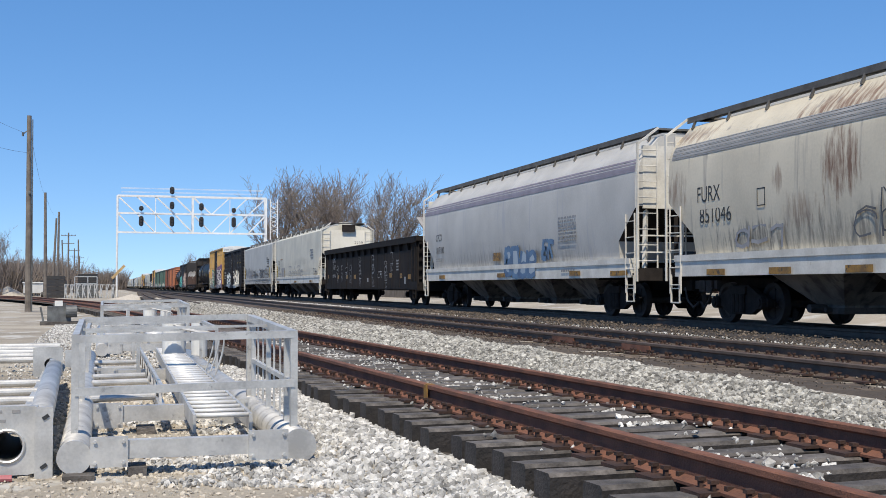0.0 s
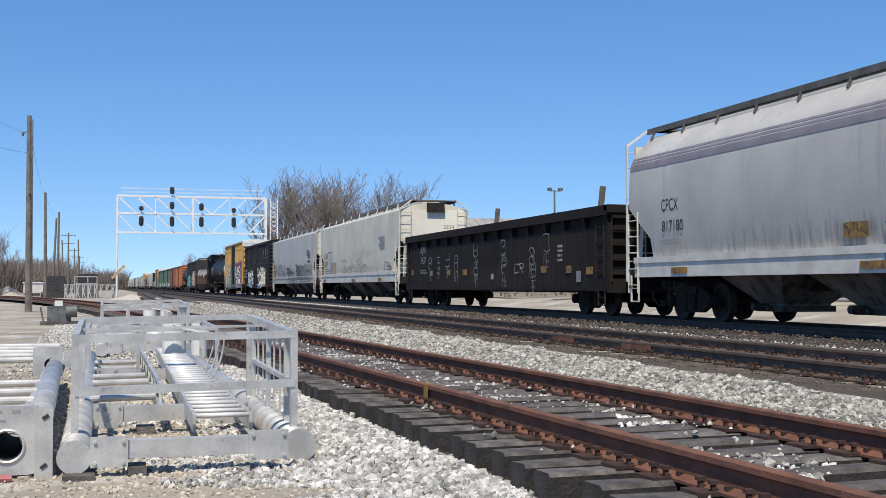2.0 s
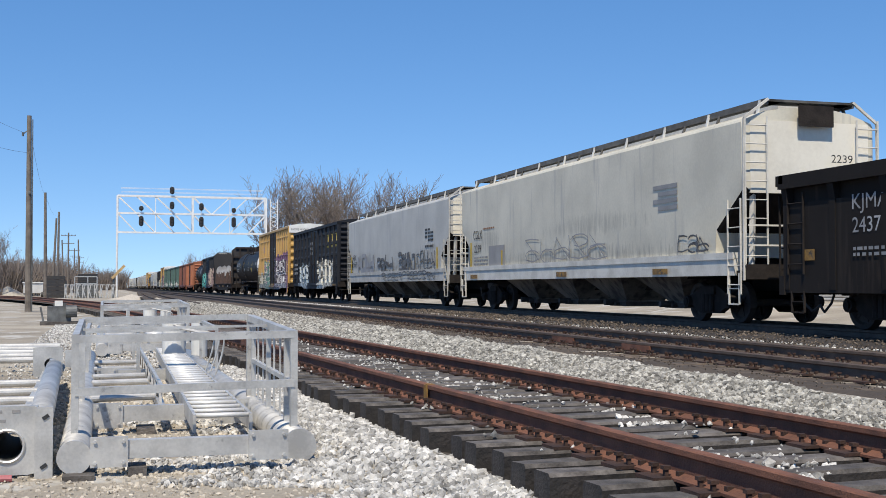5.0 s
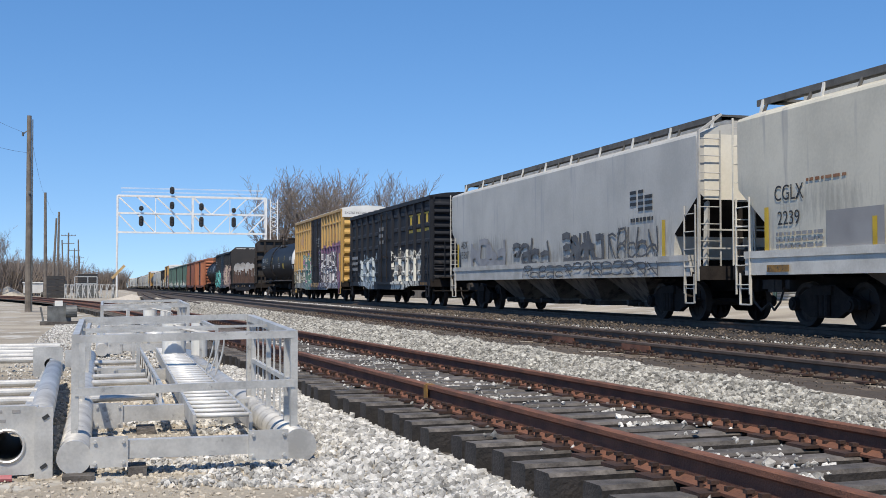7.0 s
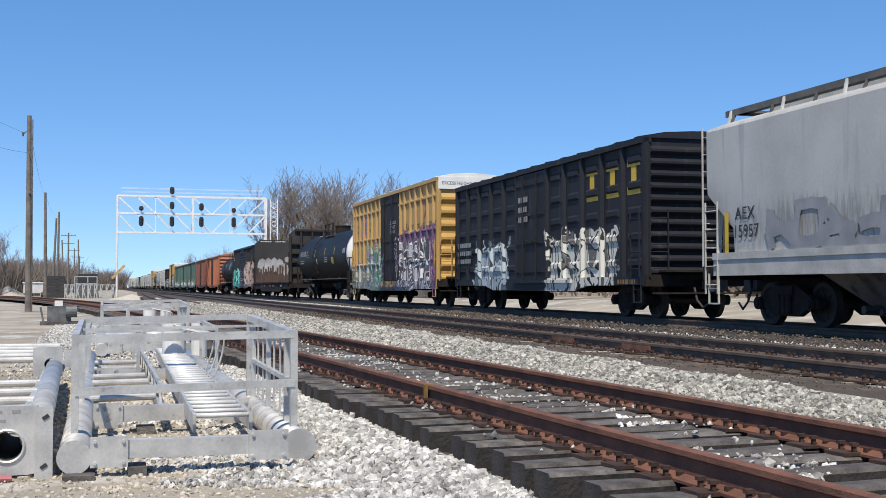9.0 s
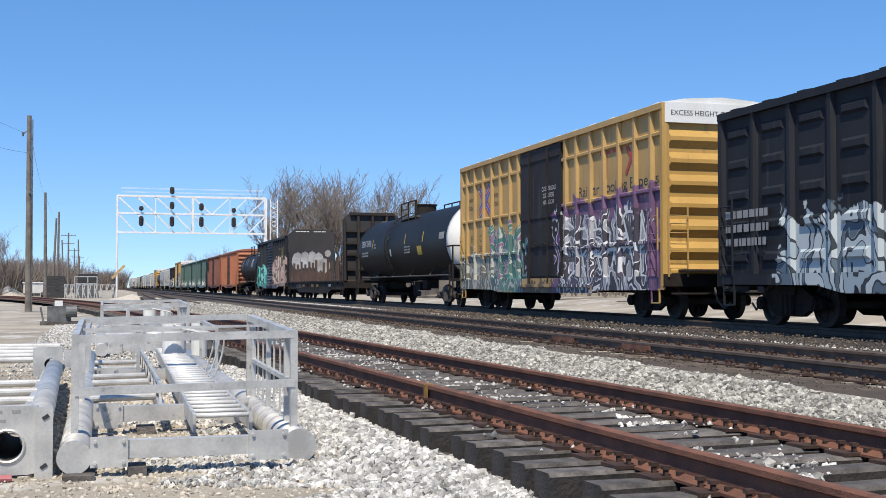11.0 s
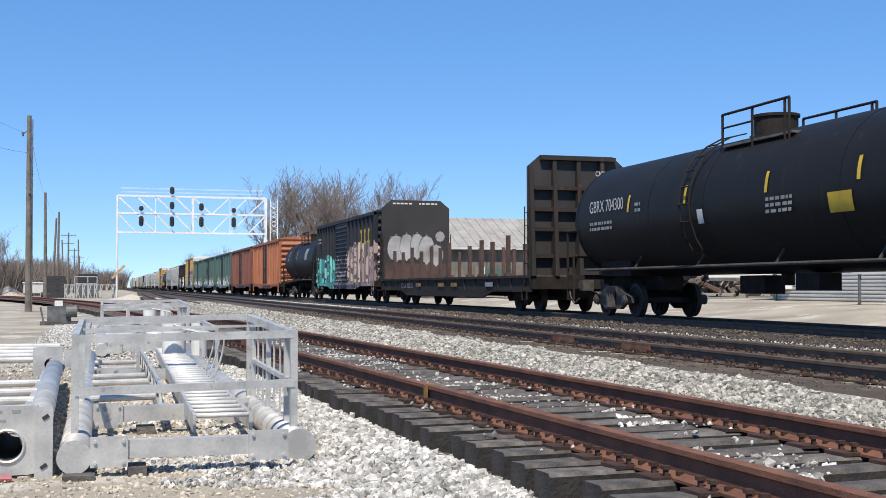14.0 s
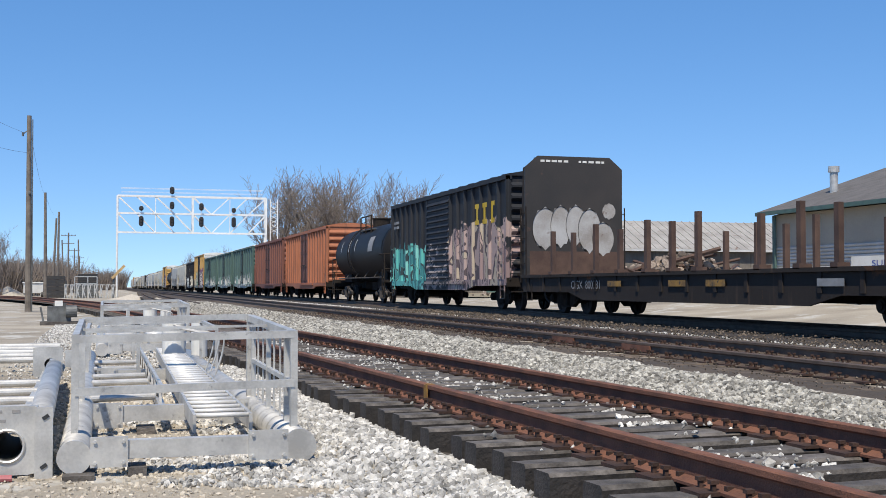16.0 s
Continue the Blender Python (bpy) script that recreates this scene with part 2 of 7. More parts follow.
M["marko"] = mat("amber_reflector", (0.34, 0.185, 0.035), (0.15, 0.09, 0.035), 0.7, 0, 4, 0, 30, spots=(0.07, 0.055, 0.04), spot_at=0.55)
M["markr"] = mat("red_marking", (0.42, 0.06, 0.04), None, 0.6, 0, 3, 0)
M["markb"] = mat("blue_marking", (0.07, 0.11, 0.40), None, 0.6, 0, 3, 0)
M["stencil"] = mat("grey_stencil", (0.28, 0.28, 0.28), None, 0.6, 0, 3, 0)

SIDE = Matrix(((0, 0, -1, 0), (-1, 0, 0, 0), (0, 1, 0, 0), (0, 0, 0, 1)))
END = Matrix(((1, 0, 0, 0), (0, 0, -1, 0), (0, 1, 0, 0), (0, 0, 0, 1)))


def lettering(text, parent, at, height, material, width=None, face=SIDE, name="lettering", label=""):
    """Painted words, flat on a side (facing -x) or an end (facing -y). at: left end of the base line."""
    cu = bpy.data.curves.new("words", "FONT")
    cu.body, cu.size = text, height / 0.70
    tmp = bpy.data.objects.new("words", cu)
    me = bpy.data.meshes.new_from_object(tmp)
    bpy.data.objects.remove(tmp)
    xs = [v.co.x for v in me.vertices]
    sx = (width / (max(xs) - min(xs))) if width else 1.0
    me.transform(Matrix.Translation(at) @ face @ Matrix.Diagonal((sx, 1, 1, 1)) @ Matrix.Translation((-min(xs), 0, 0)))
    me.materials.clear()
    me.materials.append(material)
    ob = new(name, me)
    ob.parent = parent
    return ob


def bars(parent, x, y, z, rows, width, pitch, material, seed=1, face="side", name="stencil"):
    """Unreadable stencilling as rows of short bars; y falls from left to right."""
    rnd = random.Random(seed)
    bm = NB()
    for r in range(rows):
        u = 0
        while u < width - 0.04:
            w = min(rnd.uniform(0.06, 0.2), width - u)
            z0 = z - r * pitch
            if face == "side":
                box(bm, x - 0.002, x, y - u - w, y - u, z0 - pitch * 0.55, z0)
            else:
                box(bm, y + u, y + u + w, x - 0.002, x, z0 - pitch * 0.55, z0)
            u += w + rnd.uniform(0.03, 0.07)
    return part(name, bm, material, parent)


def plate(parent, x, y0, y1, z0, z1, material, name="marking", t=0.003):
    return part(name, box(NB(), x - t, x, min(y0, y1), max(y0, y1), min(z0, z1), max(z0, z1)), material, parent)


def scrawl(parent, x, y0, y1, z0, z1, n, material, seed, w=0.05, name="graffiti", label="", fill=None):
    """Spray paint: n letter-like loops of ribbon between y0 (left) and y1 (right), lying on the side at x."""
    rnd = random.Random(seed)
    step_y = (y1 - y0) / n
    for k in range(n):
        bm, bf = NB(), NB()
        cy = y0 + step_y * (k + 0.5)
        hw, hh = abs(step_y) * rnd.uniform(0.42, 0.6), (z1 - z0) / 2 * rnd.uniform(0.75, 1.0)
        cz = (z0 + z1) / 2 + rnd.uniform(-0.08, 0.08) * (z1 - z0)
        ph = [rnd.uniform(0, 6.3) for _ in range(4)]
        slant = rnd.uniform(-0.15, 0.25)
        arc = [(math.cos(t_), math.sin(t_)) for t_ in np.linspace(0.2, 5.2, 12)]
        strokes = rnd.sample((
            [(-0.8, -1), (-0.85, 0), (-0.7, 1)], [(0.75, -1), (0.8, 0.1), (0.65, 1)],
            [(-0.9 * u, 0.5 + 0.5 * v) for u, v in arc], [(0.9 * u, -0.5 + 0.5 * v) for u, v in arc],
            [(-0.8, 0.9), (0.1, 1.0), (0.9, 0.85)], [(-0.8, -0.9), (0.0, -1.0), (0.9, -0.8)],
            [(-0.7, -0.1), (0.0, 0.1), (0.75, 0.0)], [(-0.75, 0.9), (0.0, 0.0), (0.8, -0.95)]), rnd.choice((3, 3, 4)))
        i = 0
        sg = 1 if step_y > 0 else -1
        for line in strokes:
            pts = [(cy + sg * hw * (u + slant * v + rnd.uniform(-0.07, 0.07)), cz + hh * (v + rnd.uniform(-0.05, 0.05))) for u, v in line]
            for (ya, za), (yb, zb) in zip(pts, pts[1:]):
                d = Vector((yb - ya, zb - za))
                if d.length < 1e-4:
                    continue
                ww = w * (0.75 + 0.35 * abs(math.sin(i * 0.7 + ph[0])))
                nrm = Vector((-d.y, d.x)).normalized() * ww / 2
                e = d.normalized() * ww * 0.3
                q = [(ya - e.x + nrm.x, za - e.y + nrm.y), (ya - e.x - nrm.x, za - e.y - nrm.y), (yb + e.x - nrm.x, zb + e.y - nrm.y), (yb + e.x + nrm.x, zb + e.y + nrm.y)]
                bm.faces.new([bm.verts.new((x - 0.003 - 0.0003 * (i % 7), *p)) for p in q])
                i += 1
        if fill:
            ring = [(cy + hw * 1.05 * math.cos(t * math.tau / 16) * (1 + 0.12 * math.sin(3 * t + ph[0])),
                     cz + hh * 1.0 * math.sin(t * math.tau / 16) * (1 + 0.12 * math.sin(2 * t + ph[1]))) for t in range(16)]
            bf.faces.new([bf.verts.new((x - 0.001 - 0.0002 * (k % 4), *p)) for p in ring])
            part("graffiti_fill", bf, fill, parent)
        else:
            bf.free()
        part(name + "_letter", bm, material, parent, label)


# trucks and couplers
def wheelset_mesh():
    bm = NB()
    for s in (-1, 1):
        prof = [(0.0, 0.10), (0.025, 0.30), (0.03, 0.40), (0.065, 0.42), (0.065, 0.445), (-0.075, 0.425), (-0.075, 0.34), (-0.03, 0.30), (-0.02, 0.10)]
        n = 24
        rings = []
        for k in range(n):
            a = k * math.tau / n
            rings.append([bm.verts.new((s * (0.755 - u), r * math.cos(a), r * math.sin(a))) for u, r in prof])
        for k in range(n):
            A, B = rings[k], rings[(k + 1) % n]
            for i in range(len(prof) - 1):
                bm.faces.new((A[i], A[i + 1], B[i + 1], B[i]))
        for a in range(6):
            c = Matrix.Rotation(a * math.tau / 6, 4, "X")
            box(bm, s * 0.745 - 0.05, s * 0.745 + 0.05, -0.03, 0.03, 0.09, 0.33, c)
    rod(bm, (-1.0, 0, 0), (1.0, 0, 0), 0.085, 10)
    bmesh.ops.recalc_face_normals(bm, faces=bm.faces)
    me = bpy.data.meshes.new("wheelset")
    bm.to_mesh(me)
    bm.free()
    me.materials.append(M["wheel"])
    return me


def frame_mesh(s):
    bm = NB()
    if True:
        x0, x1 = (s * 0.93, s * 1.06) if s > 0 else (s * 1.06, s * 0.93)
        out = [(-1.08, 0.52), (-0.72, 0.62), (-0.35, 0.80), (0.35, 0.80), (0.72, 0.62), (1.08, 0.52), (1.08, 0.36), (0.80, 0.38), (0.42, 0.20), (-0.42, 0.20), (-0.80, 0.38), (-1.08, 0.36)]
        loft(bm, [[(x, y, z) for y, z in out] for x in (x0, x1)])
        for y in (-0.89, 0.89):
            rod(bm, (s * 0.95, y, 0.445), (s * 1.15, y, 0.445), 0.13, 12)
            rod(bm, (s * 1.15, y, 0.445), (s * 1.18, y, 0.445), 0.08, 10)
        for y in (-0.16, 0.0, 0.16):
            rod(bm, (s * 1.09, y, 0.24), (s * 1.09, y, 0.62), 0.065, 8)
        box(bm, min(s * 0.98, s * 1.12), max(s * 0.98, s * 1.12), -0.3, 0.3, 0.62, 0.78)
    me = bpy.data.meshes.new("side_frame")
    bm.to_mesh(me)
    bm.free()
    return me


WHEEL_ME = wheelset_mesh()
FRAME_ME = {}
for s_ in (-1, 1):
    for kind in ("cast", "castdark"):
        FRAME_ME[s_, kind] = frame_mesh(s_)
        FRAME_ME[s_, kind].materials.append(M[kind])


def trucks(car, centre, light=False):
    for s in (-1, 1):
        t = part("truck", box(box(NB(), -0.9, 0.9, -0.2, 0.2, 0.45, 0.75), -0.35, 0.35, -0.35, 0.35, 0.74, 0.92), M["under"], car)
        t.location = (0, s * centre, 0)
        for q in (-1, 1):
            f = new("side_frame", FRAME_ME[q, "cast" if light else "castdark"])
            f.parent = t
        for y in (-0.89, 0.89):
            w = new("wheelset", WHEEL_ME)
            w.parent = t
            w.location = (0, y, 0.434)
            WHEELS.append((w, y))


def couplers(car, end):
    for s in (-1, 1):
        bm = NB()
        box(bm, -0.10, 0.10, *sorted((s * (end - 0.3), s * (end + 0.45))), 0.72, 0.92)
        box(bm, -0.17, 0.17, *sorted((s * (end + 0.42), s * (end + 0.68))), 0.66, 0.98)
        pts = [(-0.35, s * (end + 0.05), 0.75), (-0.36, s * (end + 0.2), 0.45), (-0.34, s * (end + 0.45), 0.28), (-0.3, s * (end + 0.68), 0.42)]
        for a, b in zip(pts, pts[1:]):
            rod(bm, a, b, 0.025, 6)
        part("coupler", bm, M["cast"], car)


def ladder(car, x, y, z0, z1, material, width=0.42, along="y", rungs=None, name="ladder", r=0.013):
    bm = NB()
    n = rungs or max(2, int((z1 - z0) / 0.36))
    d = Vector((0, width / 2, 0)) if along == "y" else Vector((width / 2, 0, 0))
    c = Vector((x, y, 0))
    for s in (-1, 1):
        bar(bm, c + s * d + Vector((0, 0, z0)), c + s * d + Vector((0, 0, z1)), 0.034, 0.022)
    for k in range(n):
        z = z0 + (k + 0.5) * (z1 - z0) / n
        rod(bm, c - d + Vector((0, 0, z)), c + d + Vector((0, 0, z)), r, 6)
    return part(name, bm, material, car)


def stirrup(car, x, y, material, z0=0.42, z1=1.05, w=0.4):
    bm = NB()
    for s in (-1, 1):
        bar(bm, (x, y + s * w / 2, z0), (x, y + s * w / 2, z1), 0.04, 0.025)
    bar(bm, (x, y - w / 2, z0), (x, y + w / 2, z0), 0.045, 0.03)
    bar(bm, (x, y - w / 2, (z0 + z1) / 2), (x, y + w / 2, (z0 + z1) / 2), 0.03, 0.02)
    return part("stirrup_step", bm, material, car)


def start_car(name, near, far, label, category, colour_group="freight train"):
    e = new(name)
    CARS.append((e, (near + far) / 2))
    return tagged(e, label, category, colour_group), (far - near) / 2


def round_x(z):
    """Half width of the round-sided hopper at height z over the rail."""
    return 1.56 - 0.12 * ((z - 2.85) / 1.5) ** 2 - 0.9 * max(0.0, z - 3.62) ** 2


def belt(car, y0, y1, z0, z1, material, proud=0.006, name="painted_stripe"):
    """A painted stripe that follows the round side."""
    bm = NB()
    loft(bm, [[(-round_x(z0 + (z1 - z0) * k / 4) - proud, y, z0 + (z1 - z0) * k / 4) for k in range(5)] for y in (y0, y1)], False, False)
    return part(name, bm, material, car, smooth=True)


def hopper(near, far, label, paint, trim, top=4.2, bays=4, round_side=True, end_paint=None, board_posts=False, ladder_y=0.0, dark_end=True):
    """Covered hopper: curved body with cut-away ends, side sill, hopper bays, roof walk, ladders and end platforms."""
    e, h = start_car("covered_hopper", near, far, label, "covered hopper")
    b = h - 0.1

    def section(y, zb, dx=0.0):
        if round_side:
            half = [(round_x(zb + (3.72 - zb) * k / 9), zb + (3.72 - zb) * k / 9) for k in range(10)]
            half += [(round_x(z), z) for z in (3.84, 3.95, 4.05, 4.13, 4.20)] + [(1.0, top + 0.19), (0.78, top + 0.26), (0.5, top + 0.30)]
        else:
            half = [(1.46, zb), (1.52, zb + 0.06), (1.535, max(zb + 0.3, 2.0)), (1.54, max(zb + 0.5, 2.6)), (1.54, 3.4), (1.54, top - 0.32), (1.54, top - 0.06), (1.50, top), (1.0, top + 0.18), (0.5, top + 0.26)]
        r = [(x - dx, y, z) for x, z in half]
        return r + [(-x, yy, z) for x, yy, z in r[::-1]]

    secs = [section(-b, 2.72, 0.05), section(-b + 0.06, 2.66), section(-b + 0.55, 2.3), section(-b + 1.1, 1.9), section(-b + 1.15, 1.38)]
    secs += [section(-b + 1.15 + (2 * b - 2.3) * k / 8, 1.38) for k in range(1, 8)]
    secs += [[(x, -y, z) for x, y, z in s] for s in reversed(secs[:5])]
    bm = loft(NB(), secs)
    bm.normal_update()
    # Down-facing faces turn dark: shade of the end openings put into colour.
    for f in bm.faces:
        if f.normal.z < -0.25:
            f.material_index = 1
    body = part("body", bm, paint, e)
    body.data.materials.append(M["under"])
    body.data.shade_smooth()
    body.data.set_sharp_from_angle(angle=radians(32))
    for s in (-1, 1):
        # Dark sheet and bulkhead hold the opening's shade in their colour.
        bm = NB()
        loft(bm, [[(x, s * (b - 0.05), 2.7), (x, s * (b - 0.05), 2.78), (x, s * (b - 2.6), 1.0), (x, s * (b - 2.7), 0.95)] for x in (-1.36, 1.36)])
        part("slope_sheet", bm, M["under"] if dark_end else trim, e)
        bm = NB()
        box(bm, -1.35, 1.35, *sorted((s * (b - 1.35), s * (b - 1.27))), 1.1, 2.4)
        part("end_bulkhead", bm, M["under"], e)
    for s in (-1, 1):
        part("side_sill", box(box(NB(), *sorted((s * 1.42, s * 1.56)), -b + 0.35, b - 0.35, 1.0, 1.36), *sorted((s * 1.36, s * 1.585)), -b + 0.35, b - 0.35, 1.33, 1.47), trim, e)
    part("centre_sill", box(NB(), -0.2, 0.2, -h - 0.1, h + 0.1, 0.68, 1.02), M["under"], e)
    span = 2 * b - 6.2
    for k in range(bays):
        c = -span / 2 + span * (k + 0.5) / bays
        w = span / bays / 2
        bm = NB()
        loft(bm, [[(x * sx, c + y * sy, z) for x, y in ((-1, -1), (1, -1), (1, 1), (-1, 1))] for sx, sy, z in ((1.40, w * 0.99, 1.34), (0.55, 0.42, 0.42), (0.55, 0.42, 0.38))])
        bay = part("hopper_bay", bm, M["bay"] if "bay" in M else M["under"], e)
        bm = NB()
        box(bm, -0.62, 0.62, c - 0.50, c + 0.50, 0.26, 0.38)
        rod(bm, (-0.75, c - 0.1, 0.33), (0.75, c - 0.1, 0.33), 0.05, 8)
        rod(bm, (-0.95, c + 0.12, 0.36), (-0.6, c + 0.12, 0.36), 0.08, 8)
        part("outlet_gate", bm, M["cast"], bay)
    # roof walk and hatches
    bm = NB()
    zt = top + 0.36
    for s in (-1, 1):
        box(bm, *sorted((s * 0.62, s * 1.0)), -b - 0.05, b + 0.05, zt, zt + 0.05)
        box(bm, *sorted((s * 0.98, s * 1.02)), -b - 0.05, b + 0.05, zt - 0.06, zt + 0.07)
    n = 13
    for k in range(n):
        y = -b + 0.3 + (2 * b - 0.6) * k / (n - 1)
        for s in (-1, 1):
            bar(bm, (s * 0.97, y, zt + 0.02), (s * 1.08, y, top + 0.12), 0.05)
    for s in (-1, 1):
        box(bm, -1.0, 1.0, *sorted((s * (b - 0.4), s * (b + 0.05))), zt, zt + 0.05)
    part("roof_walk", bm, M["walk"], e, "dark grating roof walk")
    part("hatch_trough", box(NB(), -0.35, 0.35, -b + 0.6, b - 0.6, top + 0.24, top + 0.47), trim, e)
    if board_posts:
        bm = NB()
        for k in range(10):
            y = -b + 0.2 + (2 * b - 0.4) * k / 9
            bar(bm, (-1.02, y, zt + 0.05), (-1.12, y, top - 0.02), 0.06, 0.04)
        part("walk_bracket", bm, M["markw"], e)
    # ends: platform, ladders, grab irons, brake wheel
    for s in (-1, 1):
        y = s * (h - 0.1)
        bm = NB()
        box(bm, -1.5, 1.5, *sorted((y - s * 0.95, y + s * 0.1)), 1.0, 1.1)
        box(bm, -1.55, 1.55, *sorted((y - s * 0.02, y + s * 0.12)), 0.92, 1.22)
        part("end_platform", bm, M["castdark"], e)
        for x in (-1.3, -0.45, 0.45, 1.3):
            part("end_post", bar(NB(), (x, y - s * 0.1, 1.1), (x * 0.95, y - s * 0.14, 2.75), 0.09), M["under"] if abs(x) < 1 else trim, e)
        part("end_sheet", box(NB(), -1.38, 1.38, *sorted((y - s * 0.06, y + s * 0.01)), 2.66, top - 0.02), end_paint or trim, e)
        for x in (-1.30, 1.30):
            ladder(e, x, y + s * 0.10, 1.2, top + 0.05, trim, 0.5, "x", 8)
        for x in (-1.6, 1.6):
            ladder(e, x * 0.985, y - s * (0.30 + ladder_y), 0.62, 2.55, trim, 0.5, "y", 5, name="side_ladder")
            if s > 0 and not round_side:
                stirrup(e, x * 0.97, y - s * 0.35, trim)
                continue
            bm = NB()
            bar(bm, (x * 0.98, y + s * 0.06, 0.9), (x * 0.97, y + s * 0.06, top), 0.045, 0.04)
            bar(bm, (x * 0.97, y + s * 0.06, top), (x * 0.62, y + s * 0.06, zt + 0.05), 0.05)
            part("corner_post", bm, trim, e)
            stirrup(e, x * 0.97, y - s * 0.35, trim)
        bm = NB()
        bar(bm, (-1.5, y + s * 0.12, 2.0), (1.5, y + s * 0.12, 2.0), 0.035)
        bar(bm, (-1.5, y + s * 0.12, 1.6), (1.5, y + s * 0.12, 1.6), 0.035)
        part("hand_rail", bm, trim, e)
        if s < 0:
            bm = NB()
            for k in range(16):
                a, c = k * math.tau / 16, (k + 1) * math.tau / 16
                rod(bm, (0.6 + 0.28 * math.cos(a), y - 0.16, 2.2 + 0.28 * math.sin(a)), (0.6 + 0.28 * math.cos(c), y - 0.16, 2.2 + 0.28 * math.sin(c)), 0.02, 5)
            for k in range(4):
                a = k * math.tau / 8
                bar(bm, (0.6 - 0.28 * math.cos(a), y - 0.16, 2.2 - 0.28 * math.sin(a)), (0.6 + 0.28 * math.cos(a), y - 0.16, 2.2 + 0.28 * math.sin(a)), 0.02)
            part("brake_wheel", bm, M["cast"], e)
            part("brake_housing", rod(NB(), (-0.5, y - 0.02, 1.5), (0.1, y - 0.02, 1.5), 0.17, 12), M["cast"], e)
    trucks(e, h - 2.35)
    couplers(e, h)
    return e


def gondola(near, far, label, paint):
    e, h = start_car("gondola", near, far, label, "gondola car")
    n = 14
    for s in (-1, 1):
        bm = NB()
        box(bm, *sorted((s * 1.40, s * 1.52)), -h, h, 0.66, 2.32)
        box(bm, *sorted((s * 1.36, s * 1.42)), -h, h, 2.30, 2.68)
        side = part("side", bm, paint, e)
        part("top_chord", box(box(NB(), *sorted((s * 1.36, s * 1.60)), -h - 0.04, h + 0.04, 2.66, 2.86), *sorted((s * 1.50, s * 1.62)), -h - 0.04, h + 0.04, 2.60, 2.70), paint, e)
        for k in range(n + 1):
            y = -h + 0.1 + (2 * h - 0.2) * k / n
            bm = NB()
            loft(bm, [[(s * x, y + d, z) for x, z in ((1.40, 2.30), (1.525, 2.30), (1.59, 2.66), (1.40, 2.66))] for d in (-0.09, 0.09)])
            box(bm, *sorted((s * 1.50, s * 1.535)), y - 0.09, y + 0.09, 0.72, 2.32)
            part("side_post", bm, paint, e)
    for s in (-1, 1):
        bm = NB()
        box(bm, -1.40, 1.40, *sorted((s * (h - 0.12), s * h)), 0.9, 2.75)
        for k in range(5):
            z = 1.15 + k * 0.36
            part("end_rib", box(NB(), -1.45, 1.45, *sorted((s * h, s * (h + 0.10))), z - 0.07, z + 0.07), paint, e)
        box(bm, -1.6, 1.6, *sorted((s * (h - 0.1), s * (h + 0.14))), 2.66, 2.86)
        box(bm, -1.55, 1.55, *sorted((s * (h - 0.05), s * (h + 0.12))), 0.62, 0.98)
        part("end_wall", bm, paint, e)
        for x in (-1.56, 1.56):
            ladder(e, x, s * (h - 0.45), 1.0, 2.5, M["castdark"], 0.5, "y", 4, name="grab_iron")
            ladder(e, x * 0.8, s * (h + 0.16), 0.9, 2.5, M["castdark"], 0.5, "x", 4, name="grab_iron")
            stirrup(e, x * 0.97, s * (h - 0.45), M["castdark"], 0.3, 0.7)
    part("floor", box(NB(), -1.4, 1.4, -h, h, 0.95, 1.05), M["under"], e)
    part("centre_sill", box(NB(), -0.2, 0.2, -h - 0.1, h + 0.1, 0.6, 0.95), M["under"], e)
    trucks(e, h - 2.3)
    couplers(e, h)
    return e


